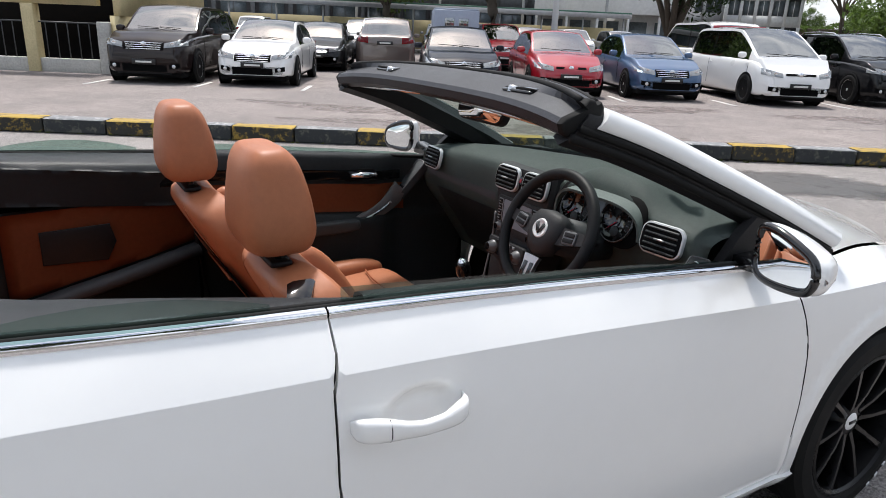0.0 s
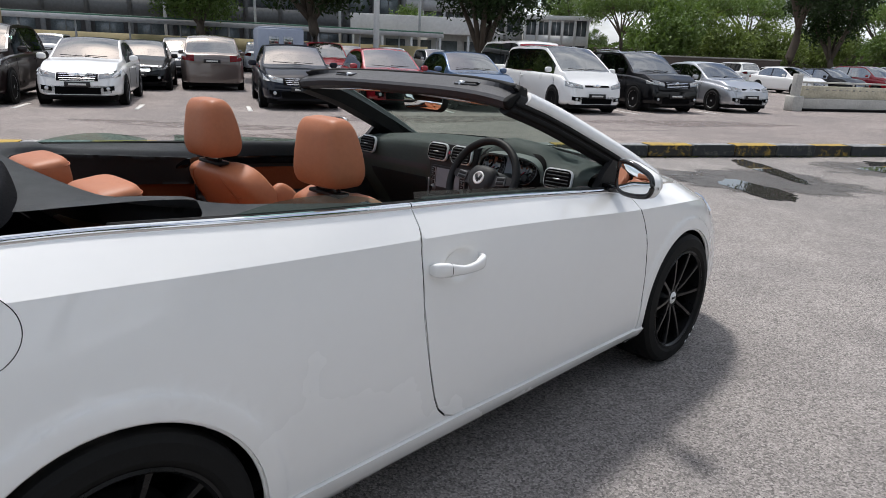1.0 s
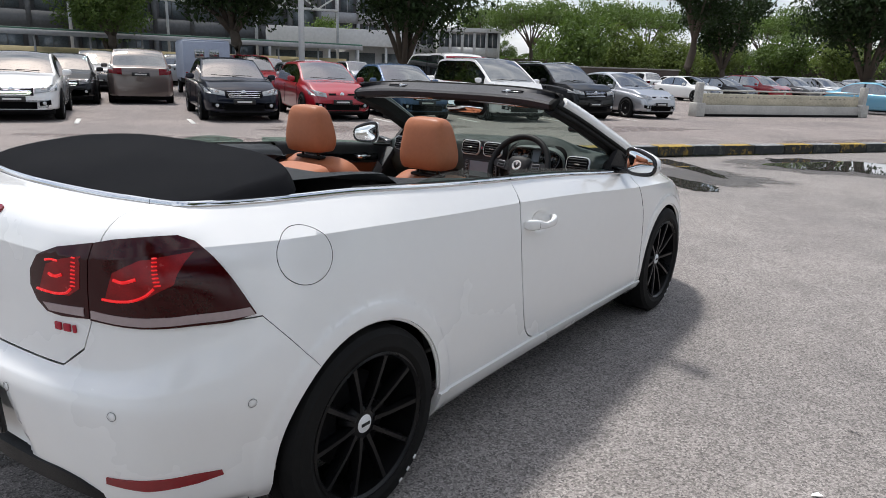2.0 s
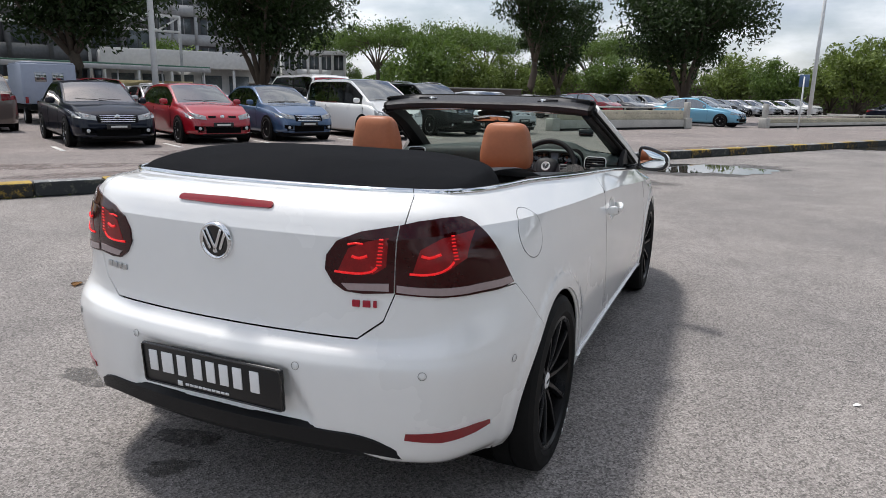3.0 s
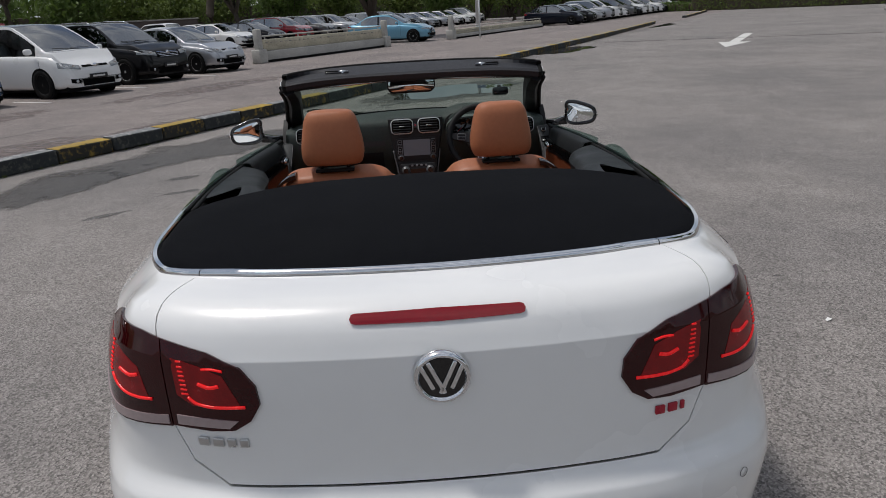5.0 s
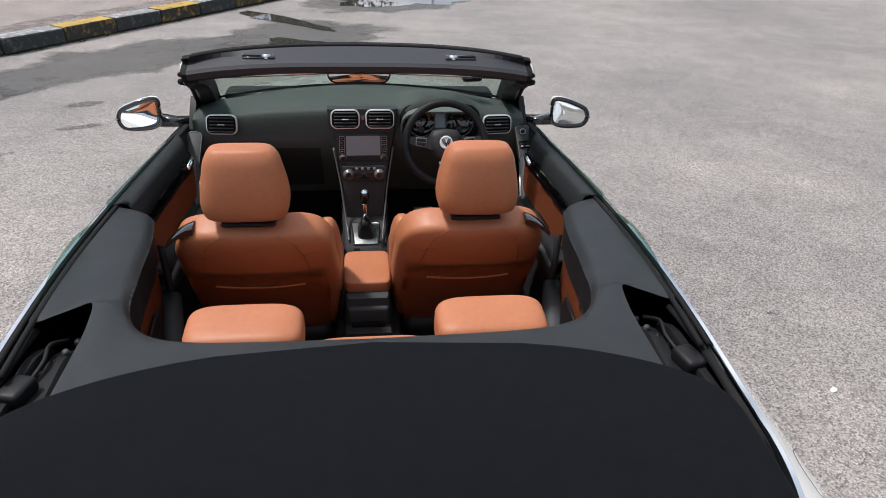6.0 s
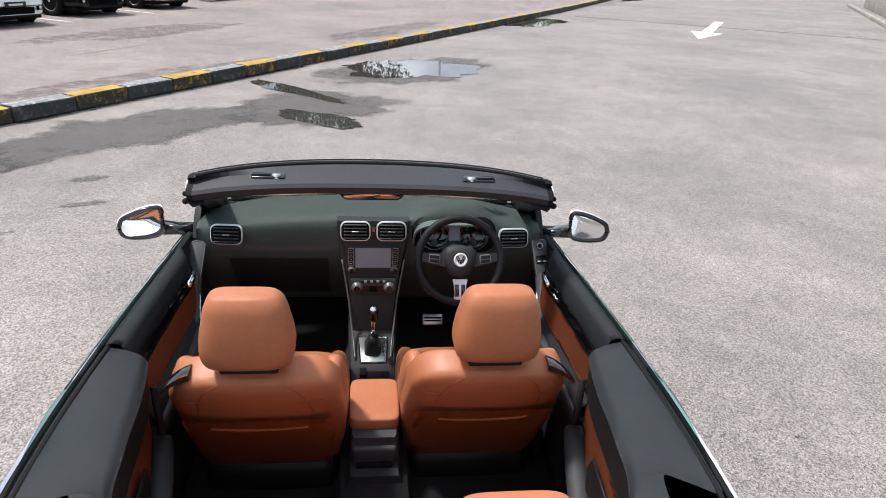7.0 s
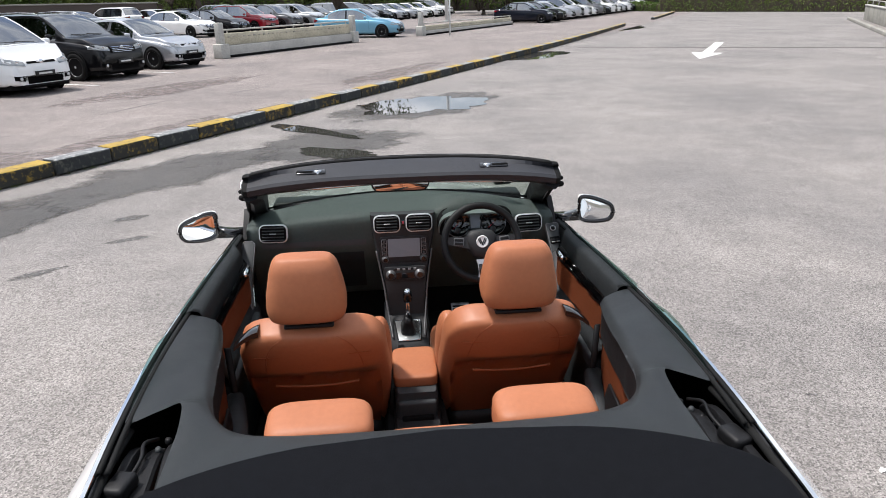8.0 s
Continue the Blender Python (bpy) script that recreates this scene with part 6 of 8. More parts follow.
    part("seat_base", box(0.44, 0.50, 0.14, pose(0, 0.10, 0.33), 0.04), BLACKTRIM, st)
    part("side_trim", box(0.03, 0.30, 0.14, pose(0.255, 0.02, 0.40), 0.014), BLACKTRIM, st)
    # head restraint: wide below, narrow above
    hk = [(-0.376, 0.978, 0.20, 0.09), (-0.376, 0.984, 0.234, 0.132), (-0.376, 1.014, 0.252, 0.156), (-0.378, 1.065, 0.246, 0.152), (-0.381, 1.118, 0.226, 0.136), (-0.385, 1.160, 0.206, 0.114), (-0.388, 1.184, 0.176, 0.082), (-0.389, 1.194, 0.11, 0.040)]
    hr = []
    for y, z, w, d in spline(hk, 22):
        hr.append([(px, y + py * 0.98 - 0.02 * (px / 0.13) ** 2 * (-1 if py > 0 else 0.4), z + py * 0.04) for px, py in rrect(w, d, 8, 2.9)])
    hd_ = part("headrest", loft(hr), LEATHER, st, "tan leather headrest", flat=70)
    for s in (1, -1):
        part("headrest_post", tube([(s * 0.055, -0.372, 0.92), (s * 0.055, -0.378, 1.005)], 0.007, 8), GLOSSBLACK, hd_)
    part("post_guide", box(0.16, 0.05, 0.014, pose(0, -0.374, 0.948), 0.006), BLACKTRIM, st, "black headrest guide")
    side_ = 1 if xc > 0 else -1
    part("belt_guide", loft([[Vector((side_ * (0.165 + d_ * 0.075), -0.362 - d_ * 0.035 + a_ * (0.030 - 0.008 * d_), 0.930 - 0.035 * d_ * d_ + b_ * (0.012 - 0.005 * d_))) for a_, b_ in ((-1, -1), (-1, 0.6), (-0.6, 1), (0.6, 1), (1, 0.6), (1, -1))] for d_ in (0, 0.25, 0.5, 0.75, 1)]), GLOSSBLACK, st, "black belt guide at the shoulder", flat=50)
    return st
seat(0.345, 0.0, 0.0, "tan leather driver's seat behind the steering wheel")
seat(-0.350, -0.04, 0.012, "tan leather passenger seat of the convertible")

# ---- rear bench ----
rb = thing("rear_bench", "tan leather rear bench with two low headrests", "car seat")
for s in (1, -1):
    part("rear_cushion", cushion(0.50, 0.46, 0.17, 5, pose(s * 0.29, -0.72, 0.42, 6, 0, 0)), LEATHER, rb)
    part("rear_backrest", cushion(0.46, 0.15, 0.52, 5, pose(s * 0.285, -1.03, 0.715, 14, 0, 0)), LEATHER, rb)
    h_ = part("rear_headrest", cushion(0.252, 0.135, 0.105, 4.5, pose(s * 0.270, -1.050, 0.992, 8, 0, 0), 36, 18), LEATHER, rb, "tan leather rear headrest")
    part("headrest_seam", tube([(s * 0.270 + 0.1225 * math.copysign(abs(math.cos(a)) ** 0.45, math.cos(a)), -1.050 + 0.066 * math.copysign(abs(math.sin(a)) ** 0.45, math.sin(a)), 1.018 + 0.008 * math.sin(a)) for a in np.linspace(0, 2 * math.pi, 49)[:-1]], 0.002, 5, True), STITCH, h_)
part("rear_middle", cushion(0.30, 0.14, 0.50, 6, pose(0, -1.025, 0.722, 14, 0, 0)), LEATHER, rb)
part("middle_cushion", cushion(0.14, 0.44, 0.15, 6, pose(0, -0.72, 0.415, 6, 0, 0)), LEATHER, rb)
part("bench_shelf", slab(-0.45, 0.45, -1.08, -1.0, 0.88, 0.93, 0.02), LEATHER, rb)

# ---- door trims ----
def card_pt(y, t, s, base=None):
    w = waist(y)
    g = min(1, max(0, (y - 0.36) / 0.14))
    g = 1 - 0.52 * g * g * (3 - 2 * g)                         # hollow in front, where the switches stand
    key = [0, 0.10, 0.24, 0.34, 0.50, 0.62, 0.72, 0.80, 1.0]
    xx = [w.x - 0.014, w.x - 0.036 * g, w.x - 0.066 * g, w.x - 0.080 * g, w.x - 0.084 * g, w.x - 0.088 * g, w.x - 0.125 * g, w.x - 0.13 * g, w.x - 0.13]
    zz = [w.z + 0.004, w.z + 0.014, w.z + 0.006, w.z - 0.04, w.z - 0.12, w.z - 0.21, w.z - 0.25, w.z - 0.30, 0.30]
    return Vector((s * float(herm(key, xx, t)), y, float(herm(key, zz, t))))
for s in (1, -1):
    ysd = np.linspace(-0.335, 0.80, 36)
    dc_ = part("door_trim", thick(surf(lambda y, t: card_pt(y, t, s), ysd, np.linspace(0, 1, 37), flip=s < 0), -0.008), GREYTRIM, hero, "dark grey inner door trim", flat=60)
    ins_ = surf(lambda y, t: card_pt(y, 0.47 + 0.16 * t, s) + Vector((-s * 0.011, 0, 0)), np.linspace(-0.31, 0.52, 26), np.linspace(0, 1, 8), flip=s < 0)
    part("leather_insert", thick(ins_, -0.005), SHADEHIDE, dc_, "tan leather door insert, darkened for shade", flat=60)
    gl_ = surf(lambda y, t: card_pt(y, 0.36 + 0.08 * t, s) + Vector((-s * 0.012, 0, 0)), np.linspace(-0.31, 0.50, 20), [0, 0.33, 0.66, 1], flip=s < 0)
    part("gloss_trim", thick(gl_, -0.004), GLOSSBLACK, dc_, flat=60)
    ar_ = cushion(0.075, 0.62, 0.055, 5, pose(s * 0.670, -0.02, 0.672))
    part("armrest", ar_, GREYTRIM, dc_, "dark door armrest")
    pull = spline([(0.706, 0.495, 0.795), (0.702, 0.455, 0.755), (0.692, 0.39, 0.715), (0.680, 0.32, 0.690), (0.672, 0.25, 0.675)], 16)
    blade_ = []
    for k, (x, y, z) in enumerate(pull):
        dv = Vector(pull[min(k + 1, len(pull) - 1)]) - Vector(pull[max(k - 1, 0)])
        pv = Vector((0, -dv.z, dv.y)).normalized() * (0.040 - 0.022 * k / (len(pull) - 1))
        blade_.append([Vector((s * (x + e_), y, z)) + pv * f_ for e_, f_ in ((0.006, -1), (-0.004, -1), (-0.010, -0.6), (-0.010, 0.6), (-0.004, 1), (0.006, 1))])
    part("pull_handle", loft(blade_), ARMGREY, dc_, "grey brushed pull handle", flat=50)
    part("handle_edge", tube([(s * (x - 0.011), y, z) for x, y, z in pull[4:]], 0.005, 6), SATIN, dc_, "satin silver edge")
    # switch pod: a slanting plate above the pull handle
    swm = pose(s * 0.722, 0.535, 0.838 if s > 0 else 0.822, 48, -s * 5, 0)
    sp_ = part("switch_panel", prism(rounded(0.062, 0.205, 0.020 if s < 0 else 0.008, 5), 0.030, swm @ pose(0, 0, -0.022), 0.004), GREYTRIM, dc_, "dark window switch panel", flat=40)
    part("panel_edge", tube([swm @ Vector((x, y, 0.008)) for x, y in rounded(0.059, 0.200, 0.020 if s < 0 else 0.008, 5)], 0.0022, 5, True), ARMGREY, sp_, "satin edge of the switch panel")
    for yk in ((-0.066, 0.012) if s > 0 else (-0.052,)):
        part("switch_well", box(0.046, 0.036, 0.004, swm @ pose(0, yk, 0.008), 0.0015), DARKGAP, sp_)
        for e_ in ((-1, 1) if s > 0 else (0,)):
            part("window_switch", box(0.019, 0.020, 0.010, swm @ pose(0.0115 * e_, yk - 0.004, 0.010, 14, 0, 0), 0.003), BLACKTRIM, sp_)
            part("switch_mark", box(0.017, 0.005, 0.002, swm @ pose(0.0115 * e_, yk - 0.011, 0.0160, 14, 0, 0)), VENTSILVER, sp_, "silver switch edge")
    if s > 0:
        part("mirror_knob", lathe([(0, 0.014), (0.009, 0.013), (0.011, 0.006), (0.014, 0.004), (0.015, 0)], 20, swm @ pose(0, 0.072, 0.008)), BLACKTRIM, sp_, "round mirror adjusting knob")
        part("knob_ring", tube([swm @ Vector((0.012 * math.cos(a), 0.072 + 0.012 * math.sin(a), 0.0135)) for a in np.linspace(0, 2 * math.pi, 21)[:-1]], 0.002, 5, True), VENTSILVER, sp_)
    hm = card_pt(0.30, 0.40, s)
    part("release_cup", cushion(0.014, 0.15, 0.050, 3, pose(hm.x - s * 0.002, 0.30, hm.z)), DARKGAP, dc_)
    part("release_handle", tube([(hm.x - s * 0.010, 0.37, hm.z - 0.002), (hm.x - s * 0.018, 0.32, hm.z), (hm.x - s * 0.018, 0.26, hm.z + 0.002)], [0.011, 0.013, 0.009], 8), CHROME, dc_, "chrome release handle")
    # edge of the lowered window
    gw = surf(lambda y, t: Vector((s * (waist(y).x - 0.020), y, waist(y).z - 0.03 + (0.045 + 0.022 * (1 - (y + 0.38) / 1.1)) * t)), np.linspace(-0.38, 0.60, 24), [0, 1])
    wo = part("door_window", gw, GREENGLASS, hero, "green tinted edge of the lowered door window")
    wo.visible_shadow = False
    gw = surf(lambda y, t: Vector((s * (waist(y).x - 0.020), y, waist(y).z - 0.03 + (0.076 - 0.050 * ((y + 0.70) / 0.28) ** 2) * t)), np.linspace(-0.97, -0.50, 20), [0, 1])
    wo = part("quarter_window", gw, GREENGLASS, hero, "green tinted edge of the lowered rear side window")
    wo.visible_shadow = False
    part("window_seal", tube([(s * (waist(y).x - 0.013), y, waist(y).z + 0.006) for y in np.linspace(-1.2, 0.70, 40)], 0.006, 6), RUBBER, hero)
    part("window_seal", tube([(s * (waist(y).x - 0.030), y, waist(y).z + 0.004) for y in np.linspace(-1.2, 0.66, 40)], 0.007, 6), RUBBER, hero)

# ---- surround of the rear seats and the roof well ----
def along(points, n):
    """A smooth curve sampled evenly from control point to control point."""
    p = np.array(points, float)
    q = np.linspace(0, len(p) - 1, n)
    return np.stack([herm(range(len(p)), p[:, c], q) for c in range(p.shape[1])], 1)
INN = along([(0.652, -0.335), (0.628, -0.43), (0.603, -0.56), (0.578, -0.74), (0.564, -0.82), (0.552, -0.90), (0.535, -0.965), (0.503, -1.035), (0.435, -1.092), (0.28, -1.128), (0, -1.14)], 73)
OUT_ = along([(0.775, -0.335), (0.772, -0.43), (0.767, -0.56), (0.757, -0.74), (0.722, -1.005), (0.668, -0.978), (0.610, -0.962), (0.580, -1.08), (0.560, -1.350), (0.31, -1.295), (0, -1.275)], 73)
def rim_pt(i, t, s):
    a, b = INN[i], OUT_[i]
    zt = 0.945 + (-0.335 - a[1]) * 0.125
    w = min(1, max(0, (i - 30) / 12))
    zo = (waist(max(b[1], -1.2)).z + 0.004) * (1 - w) + (zt + 0.016) * w
    nrm_ = np.array([a[0] - b[0], a[1] - b[1]])
    nrm_ = nrm_ / np.linalg.norm(nrm_)
    if t < 0.4:                                                # the inner wall, falling into the cabin
        q = 1 - t / 0.4
        p = a + nrm_ * (0.004 - 0.020 * q ** 0.5 + 0.012 * q)
        return Vector((s * p[0], p[1], zt - 0.016 - 0.115 * q))
    q = (t - 0.4) / 0.6
    p = (a + nrm_ * 0.004) * (1 - q) + b * q
    round_ = 0.016 * (1 - max(0, 1 - q / 0.16) ** 2)
    return Vector((s * p[0], p[1], zt - 0.016 + round_ + (zo - zt) * q + 0.010 * math.sin(math.pi * q)))
for s in (1, -1):
    bm = surf(lambda i, t: rim_pt(int(i), t, s), range(73), np.linspace(0, 0.4, 8), flip=s > 0)
    part("surround_wall", thick(bm, -0.006), CONSOLEM, hero, "black inner wall of the rear seat surround, darker than its pad", flat=60)
    bm = surf(lambda i, t: rim_pt(int(i), t, s), range(73), np.concatenate([[0.4], np.linspace(0.42, 0.5, 6), np.linspace(0.55, 1, 8)]), flip=s > 0)
    part("seat_surround", thick(bm, -0.006), PAD, hero, "grey padded surround of the rear seats", flat=60)
    # cap where the surround meets the door
    # rear side trims: tan upper, dark lower, loudspeaker
    xin = lambda y: float(np.interp(y, INN[::-1, 1], INN[::-1, 0]))
    rt = surf(lambda y, z: (s * (xin(y) + 0.030), y, z), np.linspace(-1.0, -0.34, 16), np.linspace(0.32, 0.86, 12), flip=s > 0)
    tr_ = part("rear_side_trim", thick(rt, -0.01), GREYTRIM, hero, "dark rear side trim", flat=60)
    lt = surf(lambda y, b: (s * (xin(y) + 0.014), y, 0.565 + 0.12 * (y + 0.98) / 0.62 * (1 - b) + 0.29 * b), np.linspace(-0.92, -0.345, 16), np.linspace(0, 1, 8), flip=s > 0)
    part("leather_insert", thick(lt, -0.006), SHADEHIDE, tr_, "tan leather rear insert, darkened for shade", flat=60)
    part("side_armrest", tube([(s * (xin(y) - 0.01), y, 0.535 + 0.12 * (y + 0.98) / 0.62) for y in np.linspace(-0.98, -0.345, 9)], 0.034, 10, flatten=0.8), GREYTRIM, tr_, "dark rear armrest ledge")
    part("speaker_grille", prism([(-0.10, -0.052), (0.085, -0.06), (0.115, 0.0), (0.10, 0.06), (-0.10, 0.055)], 0.008, pose(s * (xin(-0.72) + 0.006), -0.72, 0.735, 0, -s * 90, -s * 4) @ pose(0, 0, 0, 0, 0, 90), 0.003), BLACKTRIM, tr_, "black loudspeaker grille")
    part("seat_belt", tube([(s * 0.635, -0.36, 0.86), (s * 0.632, -0.345, 0.62), (s * 0.66, -0.30, 0.36)], 0.012, 6, flatten=0.3), BLACKTRIM, hero, "black seat belt webbing")
    # open linkage well beside the folded roof
    wl_ = surf(lambda a, b: (s * (0.60 + 0.12 * a - 0.05 * b), -0.985 - 0.45 * b, 0.915), np.linspace(0, 1, 5), np.linspace(0, 1, 8))
    part("well_floor", thick(wl_, 0.01), DARKGAP, hero)
    for k, (x0, y0, x1, y1, r_, z0) in enumerate(((0.615, -1.000, 0.575, -1.36, 0.017, 0.962), (0.655, -1.010, 0.630, -1.38, 0.020, 0.956), (0.694, -1.02, 0.682, -1.40, 0.013, 0.972))):
        pth = [(s * x0, y0, z0 - 0.02), (s * (x0 * 0.9 + x1 * 0.1), y0 * 0.9 + y1 * 0.1, z0), (s * (x0 + x1) / 2, (y0 + y1) / 2, z0 + 0.012), (s * x1, y1, z0 + 0.02)]
        secs_ = [[Vector((x + dx * r_, y, z + dz)) for dx, dz in ((-1, -0.014), (-1, 0.006), (-0.7, 0.012), (0.7, 0.012), (1, 0.006), (1, -0.014))] for x, y, z in spline(pth, 10)]
        part("roof_link", loft(secs_), BLACKTRIM, hero, "black roof linkage arm", flat=40)
    for k in range(4):
        part("link_pivot", lathe([(0, 0.010), (0.007, 0.009), (0.009, 0)], 10, pose(s * (0.630 + 0.013 * k), -1.015 - 0.035 * k, 0.970, 20, 0, 0)), GREYTRIM if k == 1 else BLACKTRIM, hero)
    part("link_cable", tube([(s * x, y, z) for x, y, z in spline([(0.66, -0.995, 0.965), (0.672, -1.05, 0.992), (0.66, -1.11, 0.996), (0.672, -1.18, 0.985)], 14)], 0.005, 6), BLACKTRIM, hero)
    part("link_block", box(0.05, 0.07, 0.035, pose(s * 0.675, -1.20, 0.995, 0, 0, s * 12), 0.01), BLACKTRIM, hero)
    part("side_flap", tube([(s * x, y, z) for x, y, z in spline([(0.722, -1.00, 0.995), (0.715, -1.18, 1.010), (0.692, -1.38, 1.020), (0.640, -1.60, 1.024)], 20)], 0.014, 8, flatten=0.7), RUBBER, hero, "black rubber roof seal")

# ---- folded roof ----
top_ = thing("folded_roof", "folded black fabric roof lying behind the rear seats", "car roof")
def roof_edge(a):
    """Outline of the folded fabric, a = 0 in front, going round."""
    f = lambda q, e: math.copysign(abs(q) ** e, q)
    x = 0.672 * f(math.sin(a), 0.30)
    c = math.cos(a)
    yf = -1.240 - 0.085 * (abs(x) / 0.57) ** 2
    yr = -1.788 + 0.07 * (abs(x) / 0.65) ** 4
    return x, (yf + yr) / 2 + (yf - yr) / 2 * f(c, 0.30)
def roof_pt(a, r_):
    x, y = roof_edge(a)
    cx, cy = 0.0, -1.50
    px, py = cx + (x - cx) * r_, cy + (y - cy) * r_
    fr = min(1, max(0, (py + 1.788) / 0.545))                  # 0 behind, 1 in front
    h = 1.014 + 0.104 * (1 - (1 - fr) ** 2.4) * (1 - 0.30 * (abs(px) / 0.672) ** 4)
    edge = max(0.0, (r_ - 0.93) / 0.07)
    drop = 0.055 * edge ** 2.2 * (0.55 + 0.45 * fr)
    wr = 0.0025 * noise.noise(Vector((px * 5, py * 9, 3))) * (1 - edge)
    return Vector((px, py, h - drop + wr))
part("fabric", surf(roof_pt, [2 * math.pi * i / 96 for i in range(96)], np.concatenate([np.linspace(0.001, 0.91, 18), np.linspace(0.93, 1.0, 9)]), close_u=True, flip=True), FABRIC, top_, "black roof fabric", flat=80)
deck = surf(lambda a, b: ((0.66 - 0.12 * b) * a, -1.22 - 0.54 * b + 0.03 * a * a * b, 0.975 + 0.01 * b), np.linspace(-1, 1, 9), np.linspace(0, 1, 6))
part("roof_well", thick(deck, 0.01), DARKGAP, top_, "dark roof well")

# ---- parked cars ----
def paint(name, col, metal=0.0, rough=0.3):
    d_ = max(col) < 0.06
    return mat("paint_" + name, col, rough, metal, var=0.03, scale=2, coat=0.6 if d_ else 1.0, spec=0.06 if d_ else 0.5, rvar=0.03)
PAINTS = {
    "white": paint("white", (0.76, 0.76, 0.75)), "red": paint("red", (0.32, 0.006, 0.016)), "blue": paint("blue", (0.055, 0.105, 0.20), 0.3),
    "navy": paint("navy", (0.006, 0.008, 0.016)), "black": paint("black", (0.006, 0.006, 0.007)), "brown": paint("brown", (0.014, 0.009, 0.009)),
    "bronze": paint("bronze", (0.13, 0.105, 0.095), 0.5), "silver": paint("silver", (0.42, 0.43, 0.45), 0.6), "sky": paint("sky", (0.13, 0.33, 0.46), 0.3),
    "grey": paint("grey", (0.12, 0.12, 0.125), 0.5), "maroon": paint("maroon", (0.10, 0.012, 0.02), 0.2)}
LAMPWHITE = mat("headlamp_glass", (0.50, 0.52, 0.53), 0.10, 0.5, var=0.25, scale=14, coat=1.0)
CARSEAT = mat("car_seat_cloth", (0.040, 0.043, 0.046), 0.8, var=0.15)
RIM = mat("alloy_rim", (0.55, 0.55, 0.56), 0.35, 0.5, var=0.1)
DISC = mat("brake_disc", (0.10, 0.10, 0.10), 0.45, 0.8, var=0.2)
PLATEWHITE = mat("plate_bars", (0.6, 0.6, 0.58), 0.5, var=0.03)


def wheel_meshes(r, w, rim_mat, spokes=5, tag="wheel"):
    """Tyre, rim and hub meshes about the local y axis... the axle lies along x, the outside is +x."""
    turn = pose(0, 0, 0, 0, 90, 0)
    rr = r * 0.68
    tyre = lathe([(rr, -w / 2), (r * 0.93, -w / 2), (r, -w * 0.36), (r, w * 0.36), (r * 0.95, w / 2), (rr + 0.01, w / 2), (rr, w * 0.42), (rr - 0.012, w * 0.3), (rr - 0.012, -w / 2)], 36, turn)
    rim = lathe([(rr * 0.99, w * 0.44), (rr * 0.95, w * 0.40), (rr * 0.93, w * 0.1), (rr * 0.90, -w * 0.3)], 36, turn)
    sp = []
    for k in range(spokes):
        a = 2 * math.pi * k / spokes
        sp.append(prism([(-0.024, rr * 0.12), (0.024, rr * 0.12), (0.036, rr * 0.96), (-0.036, rr * 0.96)], 0.022, pose(0, 0, 0, 0, 0, math.degrees(a)) @ pose(0, 0, w * 0.30), 0.004))
    hub = lathe([(0, w * 0.43), (0.045, w * 0.42), (0.06, w * 0.30), (0.065, w * 0.15)], 16)
    sp.append(hub)
    spm = join(*sp)
    spm.transform(turn)
    # drawn near-black below, as the shade inside the wheel
    disc = lathe([(0.0, w * 0.12), (rr * 0.88, w * 0.12), (rr * 0.88, w * 0.05)], 24, turn)
    out = []
    for nm, bm, mt in (("tyre", tyre, RUBBER), ("rim", join(rim, spm), rim_mat), ("brake_disc", disc, DARKGAP)):
        for f in bm.faces:
            f.smooth = True
        me = bpy.data.meshes.new(nm)
        bm.to_mesh(me)
        bm.free()
        me.materials.append(mt)
        out.append((nm, me))
    return out
WHEELSET = {}


def put_wheels(car, spots, r, w, rim_mat=None, spokes=5, label=""):
    key = (r, w, (rim_mat or RIM).name, spokes)
    if key not in WHEELSET:
        WHEELSET[key] = wheel_meshes(r, w, rim_mat or RIM, spokes)
    for x, y in spots:
        wh = new("wheel")
        wh.parent = car
        wh.location = (x, y, r)
        wh.rotation_euler = (0, 0, 0 if x > 0 else math.pi)
        for nm, me in WHEELSET[key]:
            o = new(nm, me)
            o.parent = wh
            if nm == "rim" and label:
                tagged(o, label)


